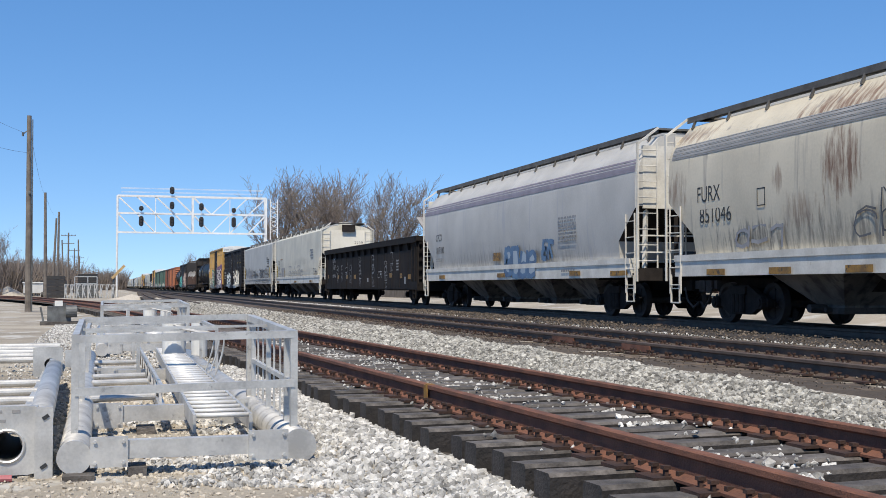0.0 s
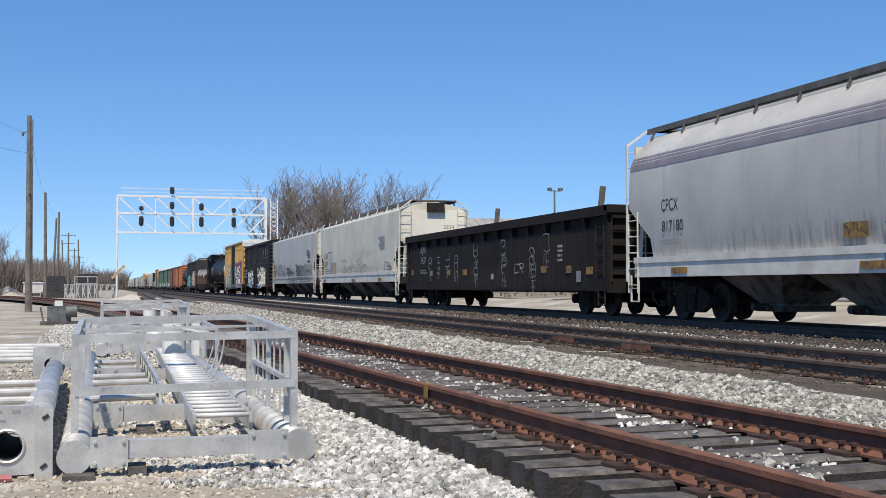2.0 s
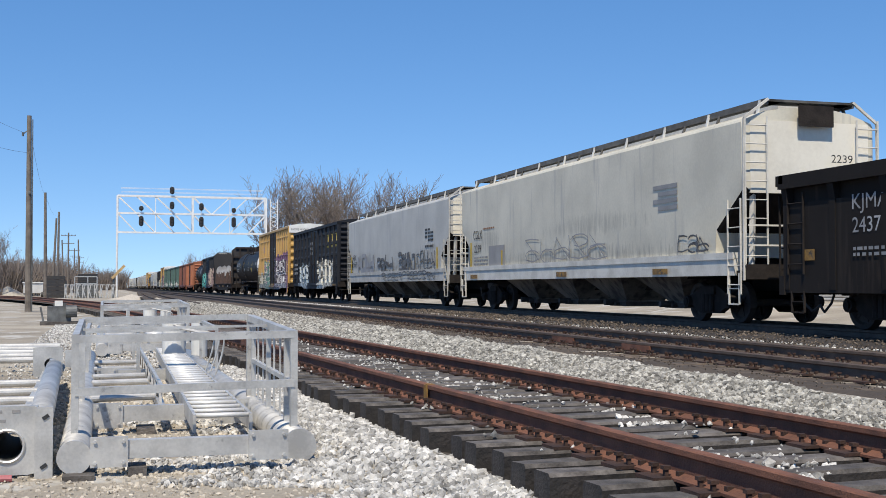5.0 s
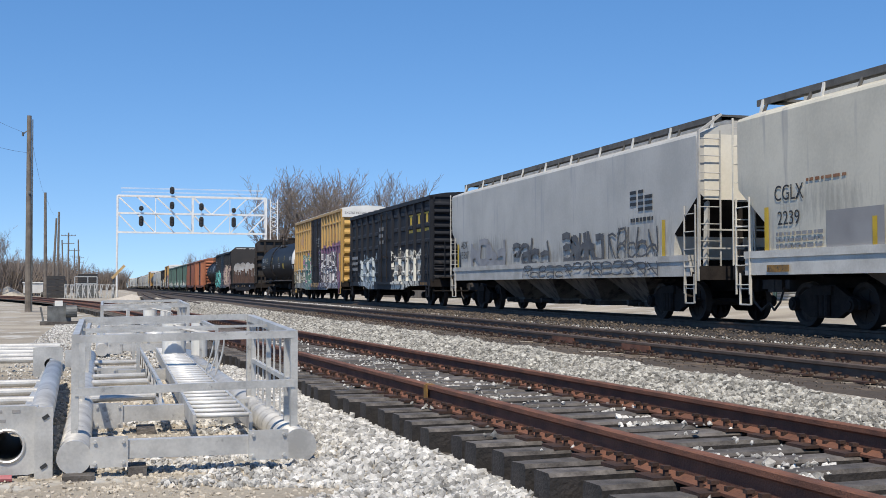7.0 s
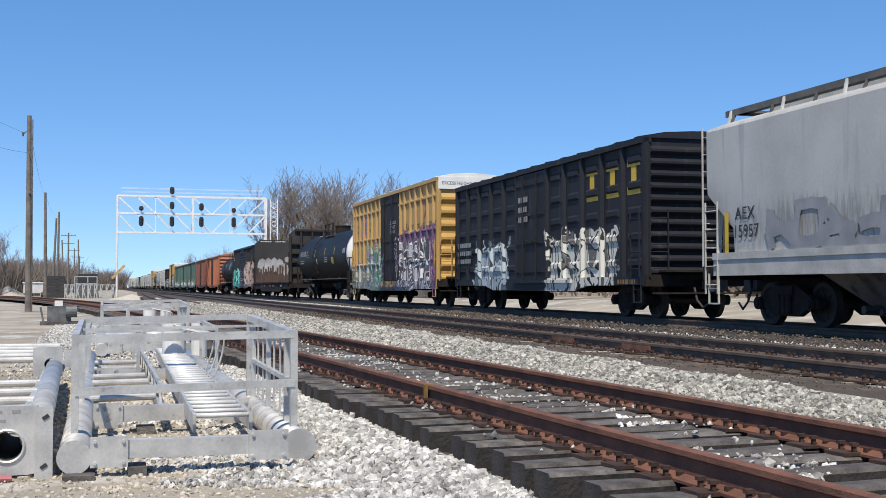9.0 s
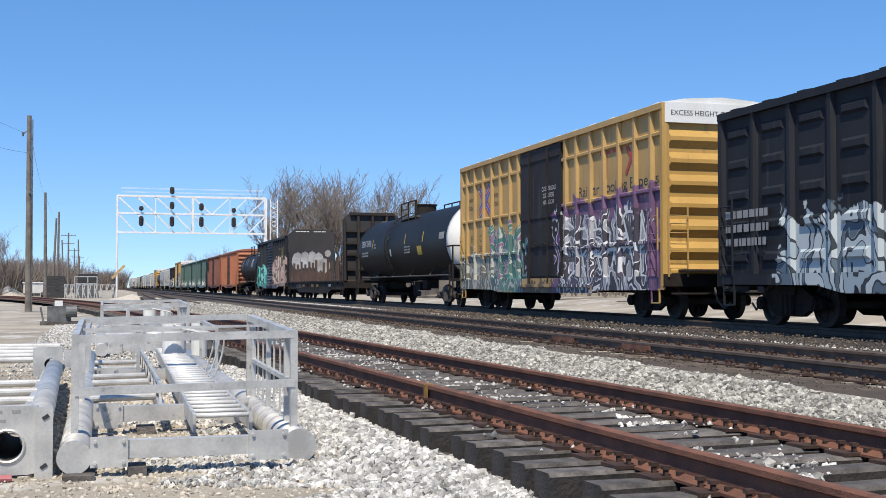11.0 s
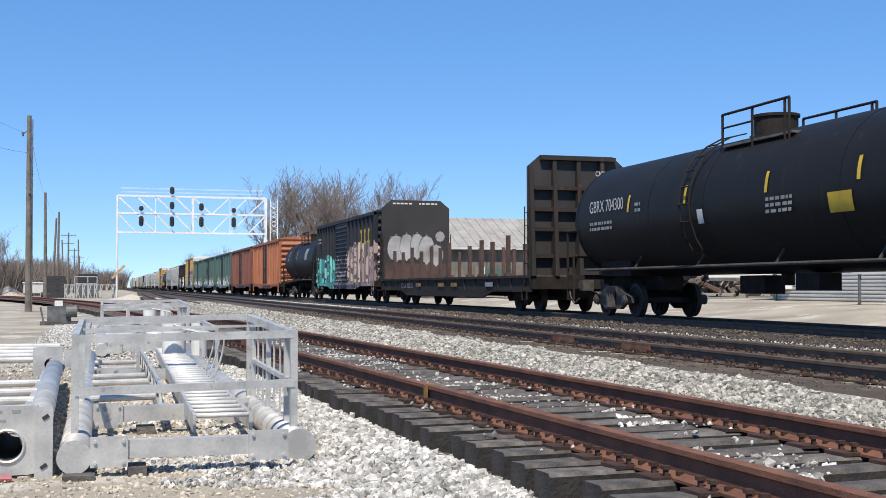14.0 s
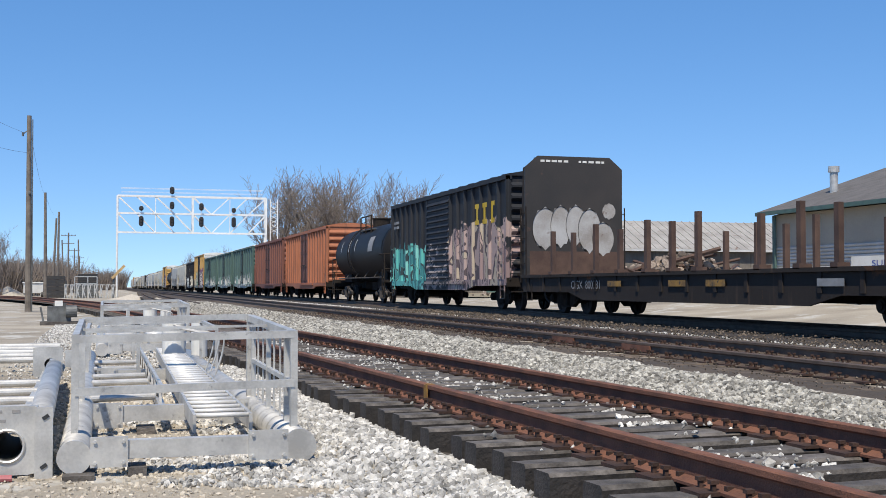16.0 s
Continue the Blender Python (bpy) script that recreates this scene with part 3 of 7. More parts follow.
def boxcar(near, far, label, paint, door_paint, eave=4.35, roof_paint=None, posts=5, stiff=(), waffle=0, end_ribs=10, end_paint=None, door=(1.3, -1.25), louvre=False,
           zb=0.9, belly=0.66, white_end=None, ladder_mat=None, roof_ribs=True, tall_ladder=False, post_ys=None):
    """Boxcar: recessed side sheets between outside posts, plug or sliding door, corrugated ends, ribbed roof."""
    e, h = start_car("boxcar", near, far, label, "boxcar")
    end_paint = end_paint or paint
    lm = ladder_mat or paint
    for s in (-1, 1):
        X0, X1, X2 = s * 1.38, s * 1.47, s * 1.56
        bm = NB()
        box(bm, *sorted((X0, X1)), -h, h, zb, eave)
        side = part("side_sheet", bm, paint, e)
        for seg in ((h, door[0]), (door[1], -h)):
            for k in range(posts + 1):
                bm = NB()
                y = seg[0] + (seg[1] - seg[0]) * k / posts
                y = min(h - 0.06, max(-h + 0.06, y))
                if post_ys:
                    y = math.copysign(post_ys[k] if seg[0] > 0 else post_ys[-1 - k], seg[0] + seg[1])
                loft(bm, [[(X1, y - 0.09, z), (X2, y - 0.05, z), (X2, y + 0.05, z), (X1, y + 0.09, z)] for z in (zb, eave - 0.10)])
                part("side_post", bm, paint, side)
        for seg in ((h, door[0]), (door[1], -h)):
            ya, yb = min(seg), max(seg)
            for z in stiff:
                part("stiffener", loft(NB(), [[(X1, y, z - 0.07), (s * 1.535, y, z - 0.03), (s * 1.535, y, z + 0.03), (X1, y, z + 0.07)] for y in (ya, yb)]), paint, side)
            if waffle:
                for k in range(posts):
                    c = ya + (yb - ya) * (k + 0.5) / posts
                    w = (yb - ya) / posts * 0.30
                    for j in range(waffle):
                        z = zb + 0.45 + (eave - zb - 0.9) * j / (waffle - 1)
                        part("waffle", loft(NB(), [[(X1, c + w * q, z + d * 1.6) for q, d in ((-1, -0.07), (1, -0.07), (1, 0.07), (-1, 0.07))],
                                                   [(s * 1.52, c + w * 0.85 * q, z + d * 0.8) for q, d in ((-1, -0.07), (1, -0.07), (1, 0.07), (-1, 0.07))]]), paint, side)
        part("top_plate", box(NB(), *sorted((s * 1.36, s * 1.585)), -h - 0.02, h + 0.02, eave - 0.12, eave + 0.02), paint, e)
        bm = NB()
        loft(bm, [[(x, y, z) for y, z in ((-h, 1.02), (h, 1.02), (h, zb - 0.08), (h - 3.4, zb - 0.1), (h - 4.2, belly), (-h + 4.2, belly), (-h + 3.4, zb - 0.1), (-h, zb - 0.08))] for x in (s * 1.50, s * 1.565)])
        part("side_sill", bm, paint, e)
        # door
        d0, d1 = sorted(door)
        bm = NB()
        box(bm, *sorted((s * 1.47, s * 1.535)), d0 + 0.05, d1 - 0.05, zb + 0.05, eave - 0.14)
        dr = part("door", bm, door_paint, e)
        if louvre:
            for k in range(14):
                z = zb + 0.25 + (eave - zb - 0.6) * k / 13
                part("slat", loft(NB(), [[(s * 1.53, y, z - 0.07), (s * 1.60, y, z - 0.05), (s * 1.53, y, z + 0.07)] for y in (d0 + 0.08, d1 - 0.08)]), door_paint, dr)
        else:
            for z in (zb + 0.35, zb + 1.2, zb + 2.05, eave - 0.45):
                part("door_rib", box(NB(), *sorted((s * 1.53, s * 1.565)), d0 + 0.1, d1 - 0.1, z - 0.05, z + 0.05), door_paint, dr)
        if not louvre:
            for q in (0.28, 0.72):
                y = d0 + (d1 - d0) * q
                part("locking_bar", rod(NB(), (s * 1.59, y, zb + 0.1), (s * 1.59, y, eave - 0.2), 0.025, 6), M["castdark"], dr)
            for q in (0.4, 0.6):
                y = d0 + (d1 - d0) * q
                part("door_handle", bar(NB(), (s * 1.59, y, zb + 1.25), (s * 1.59, y - 0.35, zb + 1.2), 0.05), M["castdark"], dr)
        part("door_track", box(NB(), *sorted((s * 1.54, s * 1.62)), d0 - 2.0, d1 + 0.1, zb - 0.02, zb + 0.07), paint, e)
    # roof
    bm = NB()
    prof = [(-1.58, eave), (-1.58, eave + 0.03), (-0.8, eave + 0.15), (0, eave + 0.20), (0.8, eave + 0.15), (1.58, eave + 0.03), (1.58, eave)]
    extrude(bm, prof, -h, h)
    if roof_ribs:
        for k in range(13):
            y = -h + 0.5 + (2 * h - 1.0) * k / 12
            loft(bm, [[(x, y + d, z + up) for x, z, up in ((-1.50, eave + 0.01, 0), (-1.50, eave + 0.045, 0.03), (-0.8, eave + 0.15, 0.05), (0, eave + 0.20, 0.05), (0.8, eave + 0.15, 0.05), (1.50, eave + 0.045, 0.03), (1.50, eave + 0.01, 0))] for d in (-0.12, 0.12)])
    part("roof", bm, roof_paint or paint, e)
    for s in (-1, 1):
        bm = NB()
        box(bm, -1.46, 1.46, *sorted((s * (h - 0.16), s * (h - 0.06))), zb, eave)
        wall = part("end_wall", bm, end_paint, e)
        lo, hi = zb + 0.12, (eave - 0.12 if not white_end else white_end - 0.05)
        for k in range(end_ribs):
            z0 = lo + (hi - lo) * k / end_ribs
            dz = (hi - lo) / end_ribs
            part("corrugation", loft(NB(), [[(-1.42, s * (h - 0.06), z0), (-1.36, s * (h + 0.05), z0 + 0.30 * dz), (-1.36, s * (h + 0.05), z0 + 0.48 * dz), (-1.42, s * (h - 0.06), z0 + 0.78 * dz)],
                      [(1.42, s * (h - 0.06), z0), (1.36, s * (h + 0.05), z0 + 0.30 * dz), (1.36, s * (h + 0.05), z0 + 0.48 * dz), (1.42, s * (h - 0.06), z0 + 0.78 * dz)]]), end_paint, wall)
        for x in (-1.5, 1.5):
            part("corner_post", box(NB(), x - 0.07, x + 0.07, *sorted((s * (h - 0.1), s * (h + 0.02))), zb, eave), end_paint, wall)
        if white_end:
            part("end_panel", box(NB(), -1.5, 1.5, *sorted((s * (h - 0.05), s * (h + 0.035))), white_end, eave + 0.04), M["hatch_white"], e, "white painted top of the end")
        part("end_sill", box(NB(), -1.56, 1.56, *sorted((s * (h - 0.15), s * (h + 0.10))), 0.78, 1.06), M["under"], e)
        zt = eave - 0.3 if tall_ladder else 2.6
        for x in (-1.62, 1.62):
            ladder(e, x, s * (h - 0.38), 1.0, zt, lm, 0.48, "y", None, name="side_ladder")
            stirrup(e, x * 0.96, s * (h - 0.38), lm, 0.40, 1.0)
            ladder(e, x * 0.76, s * (h + 0.13), 1.0, zt, lm, 0.48, "x", None, name="end_ladder")
        bm = NB()
        box(bm, -1.2, 1.2, *sorted((s * (h + 0.06), s * (h + 0.42))), 1.12, 1.17)
        bar(bm, (-1.5, s * (h + 0.3), 0.62), (1.5, s * (h + 0.3), 0.62), 0.04)
        part("crossover_platform", bm, M["castdark"], e)
    part("underframe", box(box(NB(), -0.25, 0.25, -h - 0.1, h + 0.1, 0.62, 0.95), -1.3, 1.3, -h + 0.1, h - 0.1, 0.9, 0.99), M["under"], e)
    trucks(e, h - 1.75)
    couplers(e, h + 0.15)
    return e


def tank_car(near, far, label, paint, end_paint, radius=1.5, zc=2.55, dome=True, light=True):
    e, h = start_car("tank_car", near, far, label, "tank car")
    n, L = 40, h - 0.75
    bm = NB()

    def ring(y, r):
        return [(r * math.cos(k * math.tau / n), y, zc + r * math.sin(k * math.tau / n)) for k in range(n)]

    shell = part("shell", loft(NB(), [ring(y, radius) for y in (-L, -L * 0.52, -L * 0.5, 0, L * 0.5, L)], close_ends=False), paint, e, smooth=True)
    for s in (-1, 1):
        secs = [ring(s * L, radius)] + [ring(s * (L + 0.68 * math.sin(a)), radius * math.cos(a)) for a in (0.25, 0.5, 0.75, 1.0, 1.25, 1.45)]
        part("tank_head", loft(NB(), secs), end_paint if s < 0 else paint, e, smooth=True)
        part("head_band", loft(NB(), [ring(s * (L - 0.10), radius + 0.012), ring(s * (L - 0.02), radius + 0.012)], close_ends=False), paint, e)
    for y in (-L * 0.5, 0.9, L * 0.45):
        part("weld_band", loft(NB(), [ring(y - 0.03, radius + 0.006), ring(y + 0.03, radius + 0.006)], close_ends=False), paint, e)
    # valve housing and platform rails
    part("valve_housing", rod(NB(), (0, 0.4, zc + radius - 0.12), (0, 0.4, zc + radius + 0.34), 0.46, 20), M["castdark"], e)
    part("housing_lid", rod(NB(), (0, 0.4, zc + radius + 0.34), (0, 0.4, zc + radius + 0.40), 0.50, 20), M["castdark"], e)
    z = zc + radius + 0.02
    bm = NB()
    box(bm, -1.0, 1.0, -1.75, 0.95, z - 0.30, z - 0.25)
    part("walk_platform", bm, M["walk"], e)
    for s in (-1, 1):
        bm = NB()
        for y in (-1.65, -1.5, -0.3, 0.9):
            rod(bm, (s * 1.0, y, z - 0.5), (s * 1.0, y, z + 0.41), 0.03, 8)
        rod(bm, (s * 1.0, -1.65, z + 0.41), (s * 1.0, 0.9, z + 0.41), 0.03, 8)
        rod(bm, (s * 1.0, -0.3, z + 0.12), (s * 1.0, 0.9, z + 0.12), 0.022, 8)
        part("safety_rail", bm, M["castdark"], e)
        bm = NB()
        for q in range(9):
            a0, a1 = -0.7 + q * 0.24, -0.7 + (q + 1) * 0.24
            for y in (1.3, 1.75):
                bar(bm, (s * (radius + 0.12) * math.cos(a0), y, zc + (radius + 0.12) * math.sin(a0)), (s * (radius + 0.12) * math.cos(a1), y, zc + (radius + 0.12) * math.sin(a1)), 0.05, 0.03)
            rod(bm, (s * (radius + 0.12) * math.cos(a0), 1.3, zc + (radius + 0.12) * math.sin(a0)), (s * (radius + 0.12) * math.cos(a0), 1.75, zc + (radius + 0.12) * math.sin(a0)), 0.018, 6)
        part("side_ladder", bm, M["castdark"], e)
        part("side_pipe", rod(NB(), (s * 1.28, -L + 0.2, 1.22), (s * 1.28, L - 0.2, 1.22), 0.035, 8), M["cast"], e)
        bm = NB()
        for y in (-L * 0.6, -L * 0.2, L * 0.2, L * 0.6):
            bar(bm, (s * 1.28, y, 1.22), (s * 1.05, y, 1.55), 0.04)
        part("pipe_bracket", bm, M["cast"], e)
    for s in (-1, 1):
        bm = NB()
        box(bm, -0.3, 0.3, *sorted((s * (h - 3.4), s * (h + 0.05))), 0.68, 1.05)
        loft(bm, [[(x, s * (h - 3.1), 1.05), (x, s * (h - 1.3), 1.05), (x, s * (h - 1.3), 1.75), (x, s * (h - 3.1), 1.6)] for x in (-1.0, 1.0)])
        box(bm, -1.45, 1.45, *sorted((s * (h - 0.45), s * (h + 0.08))), 0.98, 1.10)
        part("stub_sill", bm, M["castdark"], e)
        bm = NB()
        y = s * (h - 0.02)
        for x in (-1.45, 1.45):
            bar(bm, (x, y, 0.4), (x, y, 2.3), 0.05)
            bar(bm, (x, y - s * 0.42, 0.4), (x, y - s * 0.42, 1.6), 0.05)
            for zz in (0.42, 0.72, 1.3):
                bar(bm, (x, y - s * 0.42, zz), (x, y, zz), 0.035)
        rod(bm, (-1.45, y, 2.3), (1.45, y, 2.3), 0.03, 8)
        rod(bm, (-1.45, y, 1.6), (1.45, y, 1.6), 0.025, 8)
        rod(bm, (-1.45, y, 2.3), (-1.45, y - s * 1.0, 2.3), 0.03, 8)
        rod(bm, (1.45, y, 2.3), (1.45, y - s * 1.0, 2.3), 0.03, 8)
        part("end_rail", bm, M["castdark"], e)
        if s < 0:
            bm = NB()
            for k in range(14):
                a, c = k * math.tau / 14, (k + 1) * math.tau / 14
                rod(bm, (-0.9 + 0.26 * math.cos(a), y - 0.1, 1.9 + 0.26 * math.sin(a)), (-0.9 + 0.26 * math.cos(c), y - 0.1, 1.9 + 0.26 * math.sin(c)), 0.022, 5)
            bar(bm, (-1.16, y - 0.1, 1.9), (-0.64, y - 0.1, 1.9), 0.025)
            bar(bm, (-0.9, y - 0.1, 1.05), (-0.9, y - 0.1, 2.16), 0.04)
            part("brake_wheel", bm, M["castdark"], e)
    bm = NB()
    rod(bm, (0, 0, zc - radius - 0.25), (0, 0, zc - radius + 0.1), 0.14, 12)
    box(bm, -0.25, 0.25, 0.5, 1.5, 0.62, 1.02)
    box(bm, -0.6, -0.1, -2.0, -1.2, 0.7, 1.05)
    part("outlet_valve", bm, M["castdark"], e)
    trucks(e, h - 2.1, light)
    couplers(e, h)
    return e


def curved_patch(car, radius, zc, y0, y1, a0, a1, material, name="marking"):
    """A painted rectangle on a tank's near flank; angles in degrees above the horizontal."""
    bm = NB()
    r = radius + 0.012
    col = []
    for k in range(7):
        a = radians(a0 + (a1 - a0) * k / 6)
        col.append([bm.verts.new((-r * math.cos(a), y, zc + r * math.sin(a))) for y in (y0, y1)])
    for p, q in zip(col, col[1:]):
        bm.faces.new((p[0], p[1], q[1], q[0]))
    return part(name, bm, material, car)


def bulkhead_flat(near, far, label):
    e, h = start_car("bulkhead_flat_car", near, far, label, "flat car")
    P, D = M["flat_steel"], M["deck"]
    for s in (-1, 1):
        bm = NB()
        loft(bm, [[(x, y, z) for y, z in ((-h, 1.10), (h, 1.10), (h, 0.62), (h - 3.6, 0.62), (h - 4.6, 0.42), (-h + 4.6, 0.42), (-h + 3.6, 0.62), (-h, 0.62))] for x in (s * 1.50, s * 1.57)])
        box(bm, *sorted((s * 1.50, s * 1.64)), -h, h, 1.04, 1.12)
        for k in range(16):
            y = -h + 0.5 + (2 * h - 1) * k / 15
            box(bm, *sorted((s * 1.56, s * 1.60)), y - 0.06, y + 0.06, 0.66, 1.06)
        part("side_sill", bm, P, e)
        for k in range(11):
            y = (7.4, 5.9, 4.4, 2.9, 1.4, 0.15, -1.05, -3.55, -4.9, -6.05, -7.6)[k] + (0.2 if s > 0 else 0)
            hgt = (2.35, 2.25, 2.4, 2.2)[k % 4]
            bm = NB()
            loft(bm, [[(s * 1.58, y - 0.07, z), (s * 1.58, y + 0.07, z), (s * 1.46, y + 0.05, z), (s * 1.46, y - 0.05, z)] for z in (1.1, hgt)])
            box(bm, *sorted((s * 1.38, s * 1.64)), y - 0.11, y + 0.11, 1.1, 1.2)
            part("stake", bm, M["stake"], e, "rust-brown steel stake")
    bm = NB()
    for k in range(44):
        y = -h + 0.25 + (2 * h - 0.5) * k / 43
        box(bm, -1.5, 1.5, y - 0.2, y + 0.2, 1.06, 1.115 + 0.006 * (k % 3))
    part("deck", bm, D, e, "worn plank deck")
    for s in (-1, 1):
        y = s * (h - 0.15)
        bm = NB()
        out = [(-1.6, 1.1), (1.6, 1.1), (1.6, 4.4), (1.18, 4.76), (-1.18, 4.76), (-1.6, 4.4)]
        loft(bm, [[(x, yy, z) for x, z in out] for yy in sorted((y - s * 0.10, y - s * 0.02))])
        part("bulkhead_sheet", bm, M["bulkhead"], e)
        for x in (-1.53, -0.78, 0.0, 0.78, 1.53):
            bm = NB()
            loft(bm, [[(x - 0.06, y - s * 0.02, z), (x + 0.06, y - s * 0.02, z), (x + 0.06, y + s * d, z), (x - 0.06, y + s * d, z)] for z, d in ((1.1, 0.36), (4.4 if abs(x) > 1 else 4.72, 0.12))])
            bmesh.ops.recalc_face_normals(bm, faces=bm.faces)
            part("bulkhead_post", bm, M["flat_steel"], e)
        bm = NB()
        for z in (1.7, 2.5, 3.1, 3.75, 4.66):
            box(bm, *((-1.45, 1.45) if z < 4.5 else (-1.22, 1.22)), *sorted((y, y + s * 0.16)), z - 0.06, z + 0.06)
        part("bulkhead_beam", bm, M["flat_steel"], e)
        for x in (-1.62, 1.62):
            ladder(e, x, y, 0.9, 3.2, M["castdark"], 0.45, "y", 6, name="side_ladder")
            stirrup(e, x * 0.97, y - s * 0.4, M["castdark"], 0.38, 0.9)
        part("end_sill", box(NB(), -1.56, 1.56, *sorted((s * (h - 0.1), s * (h + 0.15))), 0.7, 1.08), M["under"], e)
    part("centre_sill", box(NB(), -0.3, 0.3, -h, h, 0.45, 1.05), M["under"], e)
    trucks(e, h - 2.2)
    couplers(e, h)
    return e


# ---- the train, from its head to its tail ----
WHITE = steel("weathered_cream", (0.63, 0.565, 0.435), (0.30, 0.27, 0.23), (0.23, 0.10, 0.05), 0.70)
PALE = steel("pale_grey_paint", (0.50, 0.485, 0.45), (0.36, 0.36, 0.38))
CREAM = steel("cream_paint", (0.64, 0.60, 0.49), (0.40, 0.38, 0.34))
GREY = steel("light_grey_paint", (0.49, 0.48, 0.445), (0.33, 0.33, 0.34))
TRIM = mat("white_trim", (0.66, 0.635, 0.57), (0.49, 0.465, 0.41), 0.5, 0, 2, 0.05, 20, spots=(0.22, 0.14, 0.09), spot_at=0.68)
TRIMG = mat("grey_trim", (0.49, 0.475, 0.44), (0.34, 0.325, 0.29), 0.55, 0, 2, 0.05, 20, spots=(0.14, 0.10, 0.08), spot_at=0.68)
M["purple"] = mat("mauve_stripe", (0.25, 0.22, 0.25), None, 0.5, 0, 2, 0)
M["rust"] = mat("rust_stain", (0.22, 0.09, 0.04), (0.30, 0.16, 0.09), 0.8, 0, 3, 0.1, 30)
M["sprayblue"] = mat("blue_spray", (0.07, 0.12, 0.21), (0.11, 0.20, 0.32), 0.6, 0, 3, 0)
M["spraylight"] = mat("pale_blue_spray", (0.30, 0.37, 0.44), (0.36, 0.41, 0.46), 0.6, 0, 1, 0)
M["sprayblack"] = mat("black_spray", (0.06, 0.06, 0.065), (0.12, 0.12, 0.12), 0.6, 0, 2, 0)
M["spraygrey"] = mat("grey_spray", (0.22, 0.22, 0.23), (0.30, 0.30, 0.31), 0.6, 0, 2, 0)
M["spraywhite"] = mat("white_spray", (0.42, 0.42, 0.42), (0.2, 0.2, 0.2), 0.6, 0, 2, 0)
M["sprayteal"] = mat("teal_spray", (0.04, 0.17, 0.16), (0.07, 0.26, 0.24), 0.6, 0, 2, 0)
M["primer"] = mat("grey_primer", (0.33, 0.32, 0.31), None, 0.6, 0, 1, 0)
AMBER = M["marko"]
M["cream_end"] = mat("cream_end_paint", (0.74, 0.70, 0.60), (0.62, 0.58, 0.49), 0.55, 0, 1, 0.03, 15)


def reflectors(car, x, ys, z, h=0.13, w=0.75):
    for y in ys:
        plate(car, x, y - w / 2, y + w / 2, z - h / 2, z + h / 2, AMBER, "reflector")


def stains_on(m, regions):
    """Runs of rust, or of soot with painted shade, in a car's paint, in its own metres: (y, z, half length, half
    height, colour, strength).
    """
    n, l = m.node_tree.nodes, m.node_tree.links
    b = n["Principled BSDF"]
    out = b.inputs["Base Color"].links[0].from_socket
    co, sep, mp = n.new("ShaderNodeTexCoord"), n.new("ShaderNodeSeparateXYZ"), n.new("ShaderNodeMapping")
    runs = n.new("ShaderNodeTexNoise")
    l.new(co.outputs["Object"], sep.inputs[0])
    l.new(co.outputs["Object"], mp.inputs[0])
    mp.inputs["Scale"].default_value = (1.0, 6.0, 0.9)
    runs.inputs["Scale"].default_value, runs.inputs["Detail"].default_value, runs.inputs["Roughness"].default_value = 1.3, 7, 0.68
    l.new(mp.outputs[0], runs.inputs["Vector"])
    for y, z, ry, rz, colour, strength in regions:
        acc = None
        for k, c, r in ((1, y, ry), (2, z, rz)):
            q = n.new("ShaderNodeMath")
            q.operation = "MULTIPLY_ADD"
            q.inputs[1].default_value, q.inputs[2].default_value = 1 / r, -c / r
            l.new(sep.outputs[k], q.inputs[0])
            p = n.new("ShaderNodeMath")
            p.operation = "MULTIPLY"
            l.new(q.outputs[0], p.inputs[0])
            l.new(q.outputs[0], p.inputs[1])
            if acc is None:
                acc = p.outputs[0]
            else:
                t = n.new("ShaderNodeMath")
                l.new(acc, t.inputs[0])
                l.new(p.outputs[0], t.inputs[1])
                acc = t.outputs[0]
        d = n.new("ShaderNodeMath")
        d.operation = "MULTIPLY_ADD"
        d.inputs[1].default_value = -0.22
        l.new(acc, d.inputs[0])
        l.new(runs.outputs[0], d.inputs[2])
        r = n.new("ShaderNodeMapRange")
        r.inputs[1].default_value, r.inputs[2].default_value, r.inputs[4].default_value = 0.36, 0.56, strength
        l.new(d.outputs[0], r.inputs[0])
        mx = n.new("ShaderNodeMix")
        mx.data_type = "RGBA"
        mx.inputs[7].default_value = (*colour, 1)
        l.new(out, mx.inputs[6])
        l.new(r.outputs[0], mx.inputs[0])
        out = mx.outputs[2]
    l.new(out, b.inputs["Base Color"])
    return m


# Full-length low bands put the sides' shading into the paint along with soot.
RUST, SOOT_SHADE = (0.17, 0.085, 0.045), (0.12, 0.11, 0.095)
stains_on(WHITE, [(0, 1.65, 9.5, 0.7, SOOT_SHADE, 0.7), (3.0, 2.95, 0.75, 0.85, RUST, 0.95), (9.0, 2.9, 0.55, 0.6, RUST, 0.7), (5.0, 2.8, 0.2, 0.35, RUST, 0.6), (4.4, 2.2, 0.9, 0.4, RUST, 0.5),
                  (3.0, 4.0, 2.2, 0.40, RUST, 0.85), (0.0, 4.1, 1.6, 0.45, RUST, 0.85), (8.6, 4.1, 1.2, 0.25, RUST, 0.6), (-3.0, 3.4, 1.5, 0.9, RUST, 0.6), (6.0, 1.7, 1.3, 0.4, SOOT_SHADE, 0.7)])
stains_on(CREAM, [(0, 1.5, 9.5, 0.45, SOOT_SHADE, 0.5), (-2.0, 2.4, 4.0, 0.35, SOOT_SHADE, 0.35), (6.6, 2.3, 1.6, 0.5, SOOT_SHADE, 0.35)])
